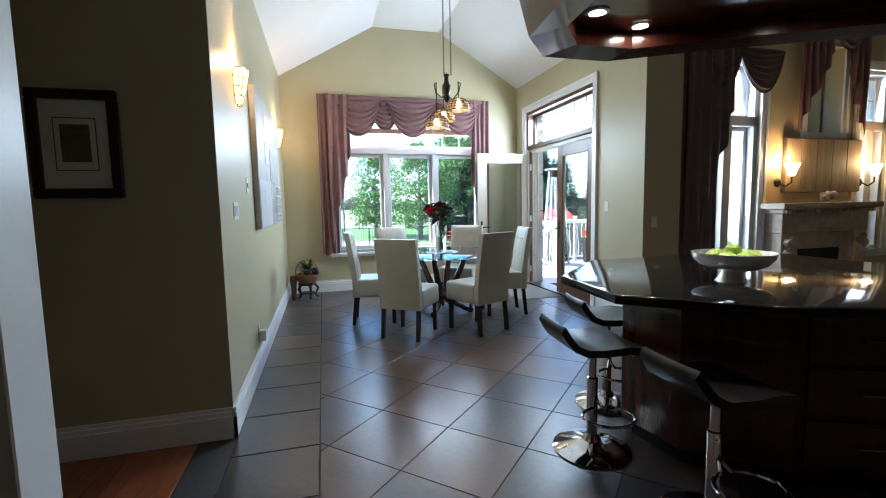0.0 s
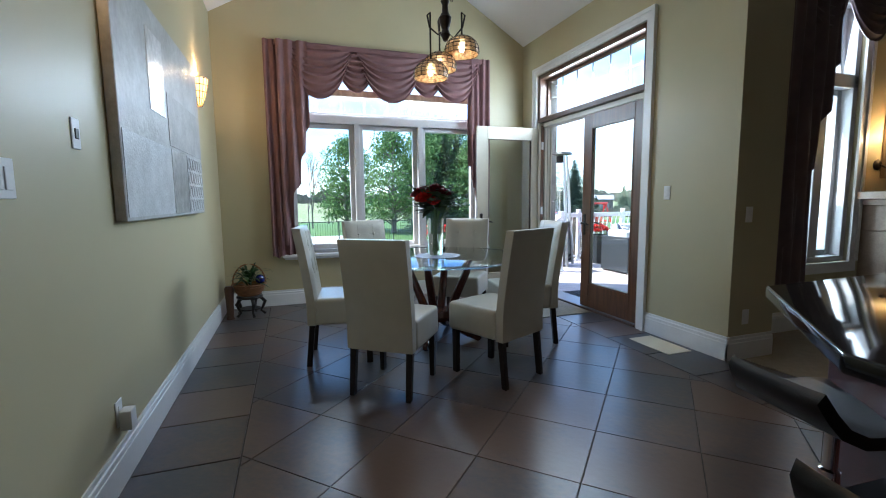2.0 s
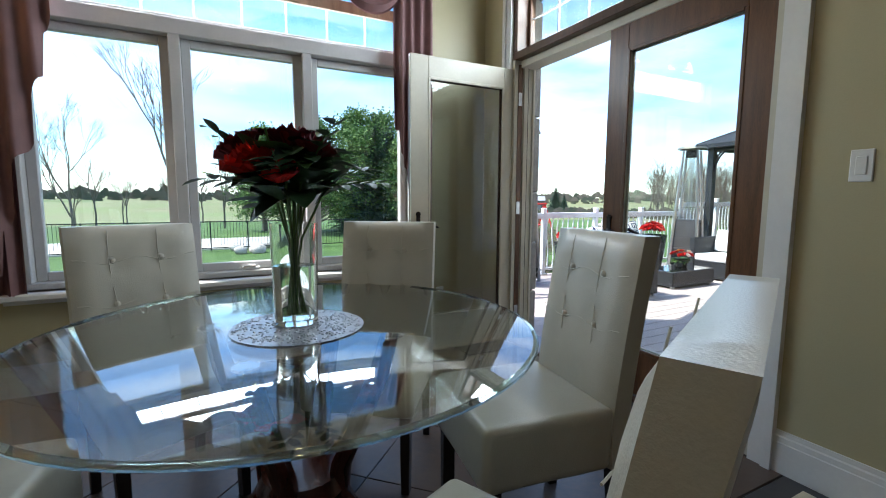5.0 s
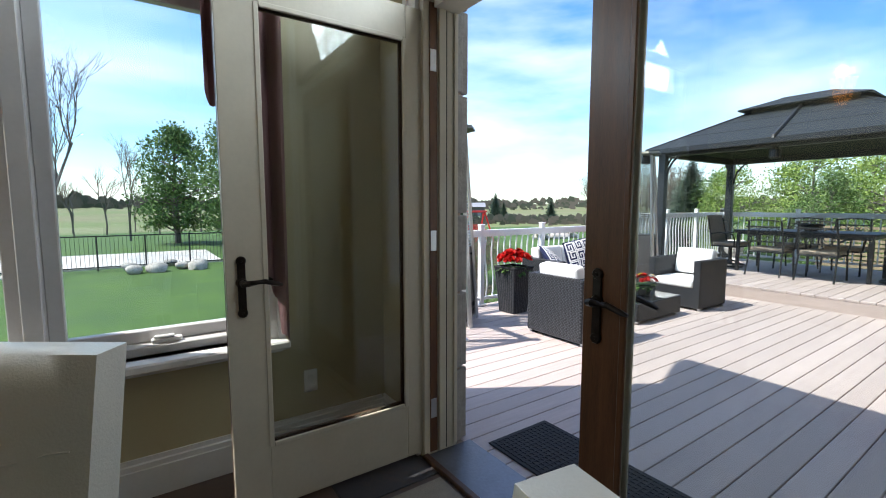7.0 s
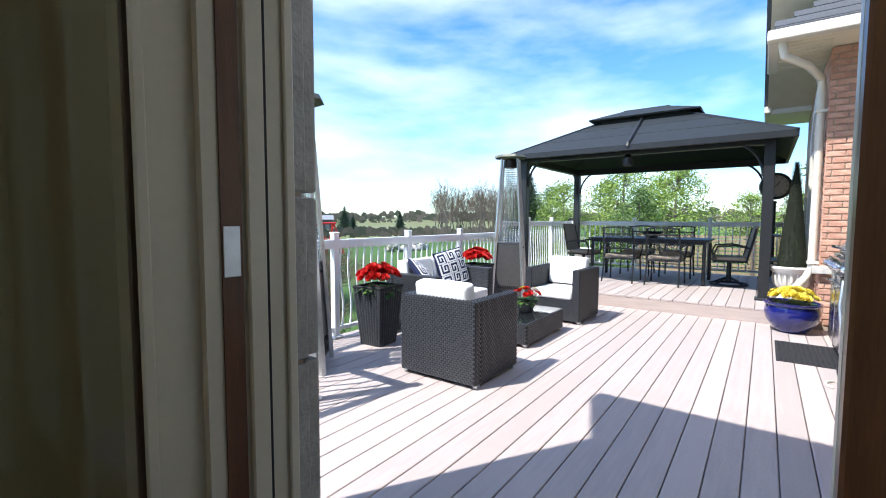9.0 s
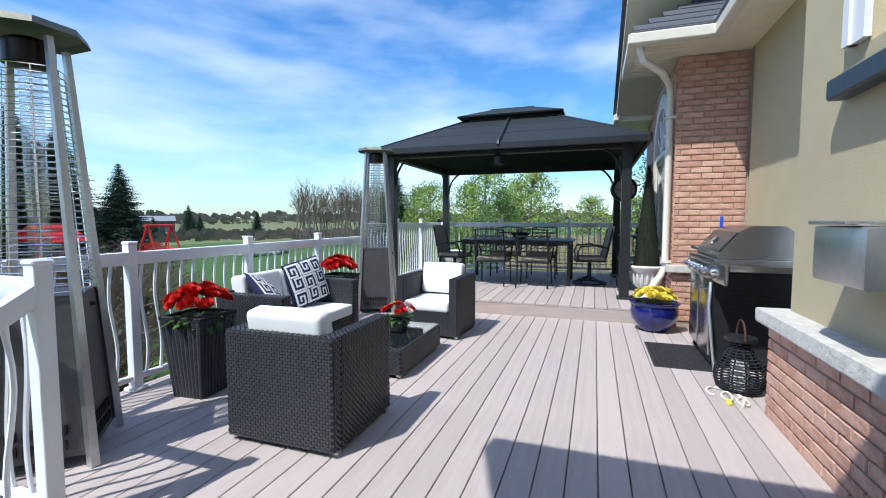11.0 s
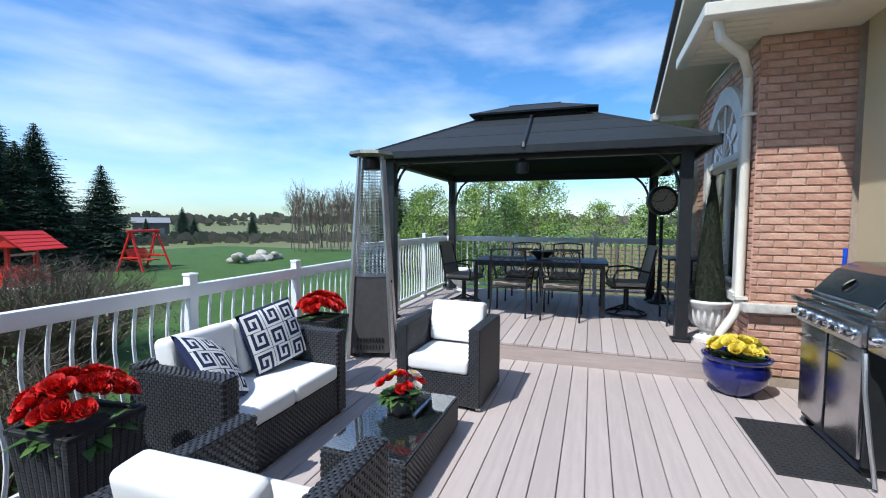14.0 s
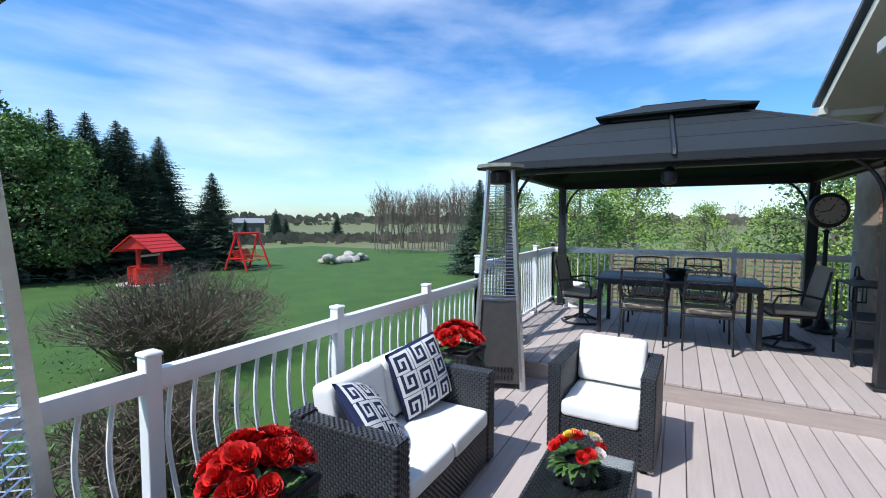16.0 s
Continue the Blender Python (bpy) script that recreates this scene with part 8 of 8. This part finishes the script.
spread_copies(leafy_tree(32, 4.4, 3.6, M_YGREEN, "yellow-green spring tree beyond the gazebo", 0.10, 130, 0.05), [(24.0, 13.6, 0.90, 0), (25.6, 11.2, 1.12, 50), (24.6, 8.8, 1.02, 110), (27.6, 6.2, 0.78, 170), (23.0, 4.4, 0.72, 230), (19.2, 2.6, 1.0, 20), (28.5, 9.9, 1.0, 300)])
spread_copies(leafy_tree(33, 4.6, 3.2, M_PINE, "green pine beyond the gazebo railing", 0.10, 120, 0.05), [(25.5, 14.9, 0.85, 0), (27.4, 12.4, 0.95, 45), (23.2, 10.0, 0.78, 200), (21.4, 3.2, 1.15, 90)])
spread_copies(bare_tree(41, 8.5, "leafless maple on the lawn", 0.30, 6, 0.55), [(-0.6, 29.0, 1.3, 0), (-5.5, 33, 1.0, 100), (1.8, 40, 0.95, 200), (28.5, 5.4, 0.5, 30)])
rnw = random.Random(44)
spread_copies(bare_tree(42, 6.0, "slender leafless tree of the far woodlot", 0.26, 5, 0.42), [(4.9 + r * math.cos(radians(a)), 7.2 + r * math.sin(radians(a)), s, rz) for a, r, s, rz in [(24.5 + 0.26 * i + rnw.uniform(-0.2, 0.2), rnw.uniform(36, 46), rnw.uniform(0.85, 1.25), rnw.uniform(0, 360)) for i in range(48)]])
spread_copies(bare_tree(43, 6.5, "leafless scrub tree behind the pool", 0.38, 4, 0.6), [(2 + rnw.uniform(42, 54) * math.cos(radians(a)), 5 + rnw.uniform(42, 54) * math.sin(radians(a)), rnw.uniform(0.8, 1.2), rnw.uniform(0, 360)) for a in range(74, 126, 2)])


def twig_shrub(seed, x, y, r, h, n, label):
    rn = random.Random(seed)
    bm = bm_new()
    for i in range(n):
        a, b = rn.uniform(0, 6.28), rn.uniform(0, 6.28)
        r0, r1 = rn.uniform(0, r * 0.45), r * math.sqrt(rn.random())
        hh = h * math.sqrt(max(0.1, 1 - (r1 / r) ** 2 * 0.75)) * rn.uniform(0.7, 1.05)
        p0 = Vector((r0 * math.cos(a), r0 * math.sin(a), -0.1))
        p2 = Vector((r1 * math.cos(a + rn.uniform(-0.4, 0.4)), r1 * math.sin(a + rn.uniform(-0.4, 0.4)), hh))
        p1 = (p0 + p2) / 2 + Vector((rn.uniform(-0.1, 0.1), rn.uniform(-0.1, 0.1), 0.12 * h))
        add_tube(bm, [p0, p1, p2], [0.010, 0.007, 0.003], 3)
        for k in range(4):
            f = rn.uniform(0.35, 1.0)
            c = p1 + (p2 - p1) * f if f > 0.5 else p0 + (p1 - p0) * f * 2
            add_tube(bm, [c, c + Vector((rn.uniform(-1, 1), rn.uniform(-1, 1), rn.uniform(0.2, 1))).normalized() * rn.uniform(0.12, 0.3)], [0.004, 0.002], 3)
    s = thing("bare_shrub", pose(x, y, GZ), label, "shrub", group="leafless shrubs")
    part("twig_mass", bm, M_TWIG, s, smooth=None)
    q = []
    for i in range(n * 2):
        a, r1 = rn.uniform(0, 6.28), r * math.sqrt(rn.random())
        p = Vector((r1 * math.cos(a), r1 * math.sin(a), h * rn.uniform(0.1, 1.0) * math.sqrt(max(0.1, 1 - (r1 / r) ** 2 * 0.8))))
        u = Vector((rn.uniform(-1, 1), rn.uniform(-1, 1), rn.uniform(-1, 1))) * 0.03
        v = Vector((rn.uniform(-1, 1), rn.uniform(-1, 1), rn.uniform(-1, 1))) * 0.015
        q.append((p, p + u + v, p + u * 2, p + u - v))
    under(s, "bud_cluster", quads_mesh("bud_cluster", q, M_LEAFL))


twig_shrub(51, 9.6, 15.2, 1.9, 1.75, 900, "large rounded leafless shrub behind the railing")
twig_shrub(52, 5.4, 10.3, 0.95, 1.45, 420, "leafless shrub close behind the railing")
twig_shrub(53, 7.2, 11.6, 0.9, 1.15, 360, "low leafless shrub behind the railing")

# wishing well
wl_ = thing("wishing_well", pose(15.0, 26.1, GZ, 0, 0, 25), "red wooden wishing well with a shingled roof", "wishing well")
for k in range(6):
    part("well_course", lathe([(0.72, 0.12 * k), (0.76, 0.12 * k), (0.76, 0.12 * k + 0.105), (0.72, 0.12 * k + 0.105)], 8, None, True), M_RED, wl_, smooth=None)
part("stone_pad", lathe([(0.0, -0.1), (1.15, -0.1), (1.15, 0.03), (0.0, 0.03)], 20), M_ROCK, wl_)
for sx in (-1, 1):
    part("roof_post", box(sx * 0.62 - 0.06, sx * 0.62 + 0.06, -0.06, 0.06, 0.6, 1.75), M_RED, wl_)
for s in (-1, 1):
    for k in range(5):
        f0, f1 = k / 5, (k + 1.15) / 5
        rb_ = bm_new()
        slab_quad(rb_, (-1.0, s * 0.85 * (1 - f0), 1.32 + 0.66 * f0), (1.0, s * 0.85 * (1 - f0), 1.32 + 0.66 * f0), (1.0, s * 0.85 * (1 - f1), 1.32 + 0.66 * f1 - 0.02), (-1.0, s * 0.85 * (1 - f1), 1.32 + 0.66 * f1 - 0.02), 0.03 * -s)
        part("roof_course", rb_, M_RED, wl_, smooth=None)
part("windlass", lathe([(0.0, -0.6), (0.05, -0.6), (0.05, 0.6), (0.0, 0.6)], 10, pose(0, 0, 1.15, 0, 90)), M_CUSH, wl_)
gab = bm_new()
for sx in (-0.9, 0.9):
    vs2 = [gab.verts.new(p) for p in ((sx, -0.62, 1.45), (sx, 0.62, 1.45), (sx, 0, 1.95))]
    gab.faces.new(vs2)
part("gable_end", gab, M_RED, wl_, smooth=None)

# swing seat
sw = thing("garden_swing", pose(20.4, 27.1, GZ, 0, 0, 15), "red wooden A-frame garden swing", "swing")
for sx in (-1, 1):
    for s in (-1, 1):
        part("a_frame_leg", tube([(sx * 0.95, s * 0.65, 0), (sx * 0.85, 0, 1.9)], 0.055, 6), M_RED, sw)
    part("cross_brace", tube([(sx * 0.92, -0.42, 0.65), (sx * 0.92, 0.42, 0.65)], 0.04, 6), M_RED, sw)
part("top_beam", tube([(-1.05, 0, 1.9), (1.05, 0, 1.9)], 0.065, 6), M_RED, sw)
for k in range(6):
    part("seat_slat", box(-0.65, 0.65, -0.28 + 0.09 * k, -0.20 + 0.09 * k, 0.48, 0.51), M_RED, sw)
for k in range(5):
    part("back_slat", box(-0.65, 0.65, 0.27 + 0.03 * k, 0.30 + 0.03 * k, 0.56 + 0.10 * k, 0.64 + 0.10 * k), M_RED, sw)
for sx in (-0.62, 0.62):
    part("swing_arm", box(sx - 0.03, sx + 0.03, -0.28, 0.32, 0.70, 0.74), M_RED, sw)
    part("hanger", tube([(sx, 0.0, 0.72), (sx, 0, 1.88)], 0.02, 5), M_RED, sw)
# picnic table
pt = thing("picnic_table", pose(8.6, 26.5, GZ, 0, 0, 20), "red painted picnic table on the lawn", "table")
part("tabletop", box(-0.9, 0.9, -0.38, 0.38, 0.70, 0.75), M_RED, pt)
for s in (-1, 1):
    part("bench", box(-0.9, 0.9, s * 0.75 - 0.13, s * 0.75 + 0.13, 0.42, 0.46), M_RED, pt)
    part("leg_frame", tube([(s * 0.6, -0.7, 0), (s * 0.6, -0.2, 0.7), (s * 0.6, 0.2, 0.7), (s * 0.6, 0.7, 0)], 0.045, 5), M_RED, pt)


def boulder(rn, x, y, z, r):
    bm = bm_new()
    bmesh.ops.create_icosphere(bm, subdivisions=2, radius=r)
    off = Vector((rn.uniform(0, 50), rn.uniform(0, 50), 0))
    for v in bm.verts:
        v.co *= 1 + 0.35 * noise.noise(v.co / r * 0.9 + off)
        v.co.z *= 0.62
    return solo("boulder", bm, M_ROCK, "pale weathered boulder on the ground", "rock", group="garden boulders", m=pose(x, y, z, 0, 0, rn.uniform(0, 360)), smooth=40)


rb2 = random.Random(61)
for i in range(20):
    boulder(rb2, 27.0 + rb2.uniform(-2.1, 2.1), 26.4 + rb2.uniform(-0.7, 0.7), GZ + rb2.choice((0.1, 0.1, 0.32)), rb2.uniform(0.25, 0.5))
for i in range(12):
    boulder(rb2, rb2.uniform(-1.5, 4.5), rb2.uniform(22.5, 24.5), GZ + 0.12, rb2.uniform(0.2, 0.4))
for i in range(14):
    boulder(rb2, rb2.uniform(4.8, 8.5), rb2.uniform(9.5, 9.95), GZ + 0.06, rb2.uniform(0.10, 0.2))

# pool terrace and its fence
solo("pool_terrace", box(-6, 5.0, 24.5, 30, GZ - 0.1, GZ + 0.06), M_CAPSTONE, "pale paved pool terrace", "terrace", kind="structure", smooth=None)
pf = thing("pool_fence", pose(0, 0, 0), "thin black metal pool fence", "fence")
for i in range(10):
    part("fence_post", box(-6 + 1.4 * i - 0.025, -6 + 1.4 * i + 0.025, 23.97, 24.03, GZ, GZ + 1.25), M_BLACKMETAL, pf)
for z in (0.12, 1.2):
    part("fence_rail", box(-6, 6.6, 23.985, 24.015, GZ + z, GZ + z + 0.04), M_BLACKMETAL, pf)
pk = bm_new()
for i in range(105):
    add_box(pk, -5.95 + 0.12 * i, -5.938 + 0.12 * i, 23.994, 24.006, GZ + 0.12, GZ + 1.2)
tagged(part("picket_row", pk, M_BLACKMETAL, pf, smooth=None), kind="stuff")
# garden bed under the window
solo("garden_bed", prism([(-1.2, 7.5), (3.4, 7.5), (3.2, 9.3), (1.5, 10.0), (-0.8, 9.5)], GZ, GZ + 0.06), M_SOIL, "dark mulched garden bed under the window", "garden bed", kind="structure")
# screen fence beyond the gazebo
sf = thing("privacy_fence", pose(0, 0, 0), "weathered grey wooden lattice fence", "fence")
for i in range(4):
    part("fence_post", box(17.95, 18.05, 4.3 + 1.5 * i, 4.4 + 1.5 * i, GZ, GZ + 1.8), M_TWIG, sf)
for k in range(14):
    part("fence_slat", box(17.98, 18.01, 4.3, 8.9, GZ + 0.15 + 0.115 * k, GZ + 0.225 + 0.115 * k), M_PANELW, sf)
# farm building far off
fbn = thing("farm_building", pose(80, 103, -1.5, 0, 0, -35) @ Matrix.Scale(0.5, 4), "grey-roofed farm building far across the fields", "barn")
part("wall", box(-7, 7, -4, 4, -1, 5.0), mat("dark barn boards", (0.09, 0.085, 0.08), 0.9), fbn)
rfb = bm_new()
slab_quad(rfb, (-7.5, -4.6, 4.8), (7.5, -4.6, 4.8), (7.5, 0, 7.2), (-7.5, 0, 7.2), 0.2)
slab_quad(rfb, (7.5, 4.6, 4.8), (-7.5, 4.6, 4.8), (-7.5, 0, 7.2), (7.5, 0, 7.2), 0.2)
part("roof", rfb, mat("pale barn roof", (0.24, 0.25, 0.27), 0.7), fbn)
for x in (-4, 0, 4):
    part("barn_door", box(x - 1, x + 1, -4.06, -4.001, -1, 2.6), mat("grey barn door", (0.20, 0.20, 0.20), 0.8), fbn)

# hedgerows and woods on the horizon
rnh = random.Random(71)
qh = []
for i in range(5200):
    a = rnh.uniform(-30, 130)
    r = rnh.choice((rnh.uniform(52, 64), rnh.uniform(230, 300), rnh.uniform(330, 420)))
    if r < 100 and not (27 < a < 62):
        continue
    hmax = 1.3 if r < 100 else 7.0 * (0.6 + 0.5 * noise.noise(Vector((a * 0.35, r * 0.01, 0))))
    x, y = 8 + r * math.cos(radians(a)), 6 + r * math.sin(radians(a))
    s = hmax * rnh.uniform(0.35, 0.7)
    p = Vector((x, y, ground_z(x, y) + hmax * rnh.uniform(0.0, 0.7)))
    t_ = Vector((-math.sin(radians(a)), math.cos(radians(a)), 0))
    qh.append((p - t_ * s * 0.7, p + t_ * s * 0.7 + Vector((0, 0, s * 0.1)), p + t_ * s * rnh.uniform(0, 0.5) + Vector((0, 0, s)), p - t_ * s * 0.5 + Vector((0, 0, s * rnh.uniform(0.5, 0.9)))))
hedge = new("far_woods", quads_mesh("far_woods", qh, mat("far scrub and woods", (0.15, 0.125, 0.095), 0.95, scale=0.02, bump=0.0, col2=(0.075, 0.085, 0.055), island=0.7)))
tagged(hedge, "brown leafless hedgerows and woods on the horizon", "woods", kind="stuff")

# ---- pieces of floors, decks and walls ----
def clip_poly(poly, x0, x1, y0, y1):
    def cut(pts, f, inter):
        out = []
        for i in range(len(pts)):
            a, b = pts[i], pts[(i + 1) % len(pts)]
            if f(a):
                out.append(a)
            if f(a) != f(b):
                out.append(inter(a, b))
        return out

    def ix(v):
        return lambda a, b: (v, a[1] + (b[1] - a[1]) * (v - a[0]) / (b[0] - a[0]))

    def iy(v):
        return lambda a, b: (a[0] + (b[0] - a[0]) * (v - a[1]) / (b[1] - a[1]), v)
    for f, it in ((lambda p: p[0] >= x0, ix(x0)), (lambda p: p[0] <= x1, ix(x1)), (lambda p: p[1] >= y0, iy(y0)), (lambda p: p[1] <= y1, iy(y1))):
        if len(poly) < 3:
            return []
        poly = cut(poly, f, it)
    return poly


floor_ob = bpy.data.objects["floor"]
TXA, TXB = -0.075, 2.86


def tile_piece(poly):
    c = Vector((sum(p[0] for p in poly) / len(poly), sum(p[1] for p in poly) / len(poly)))
    pl = []
    for p in poly:
        q = (p[0], p[1])
        if not pl or (Vector(q) - Vector(pl[-1])).length > 0.012:
            pl.append(q)
    if len(pl) > 2 and (Vector(pl[0]) - Vector(pl[-1])).length < 0.012:
        pl.pop()
    if len(pl) < 3:
        return
    bm = bm_new()
    b = [bm.verts.new((p[0] - c.x, p[1] - c.y, -0.006)) for p in pl]
    t = []
    u = []
    for p in pl:
        d = Vector(p) - c
        s = max(0.0, 1 - 0.0025 / max(0.02, d.length))
        t.append(bm.verts.new((d.x * s, d.y * s, 0.0)))
        u.append(bm.verts.new((d.x, d.y, -0.0015)))
    n = len(pl)
    bm.faces.new(t)
    for i in range(n):
        j = (i + 1) % n
        bm.faces.new((u[i], u[j], t[j], t[i]))
        bm.faces.new((b[i], b[j], u[j], u[i]))
    o = new("tile", to_mesh("tile", bm, M_TILE))
    o.location = (c.x, c.y, 0)
    o.parent = floor_ob


S2 = 0.70
h = S2 / 2 - 0.0032
for i in range(-1, 6):
    for k in range(-6, 22):
        for off in (0, 0.5):
            cx, cy = -0.0275 + (i + off) * S2, 2.4425 + (k - 4 + off) * S2
            poly = [(cx - h, cy), (cx, cy - h), (cx + h, cy), (cx, cy + h)]
            poly = clip_poly(poly, TXA + 0.004, TXB - 0.004, -1.6, YB - 0.02)
            if len(poly) >= 3:
                tile_piece(poly)
y = -1.6
while y < YB - 0.05:
    y1 = min(y + 0.462, YB - 0.02)
    tile_piece([(XL + 0.02, y + 0.002), (TXA - 0.004, y + 0.002), (TXA - 0.004, y1 - 0.003), (XL + 0.02, y1 - 0.003)])
    tile_piece([(TXB + 0.004, y + 0.002), (TXB + 0.458, y + 0.002), (TXB + 0.458, y1 - 0.003), (TXB + 0.004, y1 - 0.003)])
    y += 0.466
hall_ob = bpy.data.objects["floor_hall"]
me = to_mesh("plank", box(-0.04, 0.04, -2.2, 2.06, -0.012, 0.0, 0.0015), M_WOODFLOOR)
for i in range(29):
    o = new("plank", me)
    o.location = (-0.795 - 0.0825 * i, 0.28, 0)
    o.parent = hall_ob


def boards(owner, x0, x1, y0, y1, z, w=0.138, gap=0.006):
    ob = bpy.data.objects[owner]
    cache = {}
    yy = y0
    while yy < y1 - 0.03:
        ye = min(yy + w, y1)
        a = x0(yy + w / 2) if callable(x0) else x0
        key = (round(a, 3), round(ye - yy, 3))
        if key not in cache:
            cache[key] = to_mesh("board", box(0, x1 - a, 0, ye - yy, -0.027, 0, 0.003), M_DECK)
        o = new("board", cache[key])
        o.location = (a, yy, z)
        o.parent = ob
        yy = ye + gap


boards("deck_structure", lambda y: XO + 0.122 if y < 7.93 else 4.60, 9.232, LY1 + 0.062, 9.15, DZ)
boards("deck_upper_structure", 9.235, 12.86, 5.10, 9.24, UZ)
st_ = bpy.data.objects["deck_step"]


# bricks
def brick_wall(owner, axis, plane, out, u0, u1, z0, z1, holes=(), L=0.215, H=0.060, G=0.011, keep=lambda u, z: True):
    ob = bpy.data.objects[owner]
    cache = {}
    row = 0
    z = z0
    while z + H <= z1 + 0.001:
        u = u0 - (L + G) * (0.5 if row % 2 else 0.0)
        while u < u1:
            a, b = max(u, u0), min(u + L, u1)
            u += L + G
            if b - a < 0.03 or any(h_[0] < (a + b) / 2 < h_[1] and h_[2] < z + H / 2 < h_[3] for h_ in holes) or not keep((a + b) / 2, z + H / 2):
                continue
            key = (round(b - a, 2), row % 3)
            if key not in cache:
                rr = random.Random(int(key[0] * 100) + key[1])
                if axis == 'x':
                    bm = box(0, b - a, -0.001, 0.014, 0, H, 0.004)
                else:
                    bm = box(-0.001, 0.014, 0, b - a, 0, H, 0.004)
                for v in bm.verts:
                    if (v.co.y if axis == 'x' else v.co.x) > 0.004:
                        v.co += Vector((rr.uniform(-1, 1), rr.uniform(-1, 1), rr.uniform(-1, 1))) * 0.0022
                if out < 0:
                    for v in bm.verts:
                        if axis == 'x':
                            v.co.y *= -1
                        else:
                            v.co.x *= -1
                cache[key] = to_mesh("brick", bm, M_BRICK)
            o = new("brick", cache[key])
            o.location = (a, plane, z) if axis == 'x' else (plane, a, z)
            o.parent = ob
        z += H + G
        row += 1


brick_wall("wall_brick_pier", 'y', 9.57, -1, LY1 + 0.062, 5.094, DZ, 3.10)
brick_wall("wall_brick_bay", 'x', 4.93, 1, 5.44, 6.854, DZ, 0.535)
brick_wall("wall_brick_bay", 'y', 6.84, 1, LY1 + 0.062, 4.93, DZ, 0.535)
brick_wall("wall_brick_wing", 'x', 5.08, 1, 9.556, 12.0, UZ, 3.10, holes=[(ARCH[0] - 0.17, ARCH[1] + 0.17, 0.60, 2.10)], keep=lambda u, z: math.hypot(u - ac, z - 2.10) > ar + 0.19 or z < 2.1)


# grey stone blocks beside the door
def stone_column(u0, u1):
    ob = bpy.data.objects["wall_stone_corner"]
    z = DZ
    rr = random.Random(2)
    while z < 3.3:
        hh = rr.choice((0.42, 0.62, 0.5))
        z1 = min(z + hh, 3.35)
        bm = box(XO + 0.121, XO + 0.165, u0, u1, z + 0.006, z1 - 0.006, 0.010, 2)
        o = new("stone", to_mesh("stone", bm, M_STONE))
        o.parent = ob
        bm = box(XO + 0.031, XO + 0.12, u0 - 0.018 if u0 > 5 else u1, u0 - 0.001 if u0 > 5 else u1 + 0.018, z + 0.006, z1 - 0.006, 0.005)
        o = new("stone", to_mesh("stone", bm, M_STONE))
        o.parent = ob
        z = z1


stone_column(DOOR[1] + 0.055, YO + 0.12)
stone_column(LY1 + 0.14, DOOR[0] - 0.055)
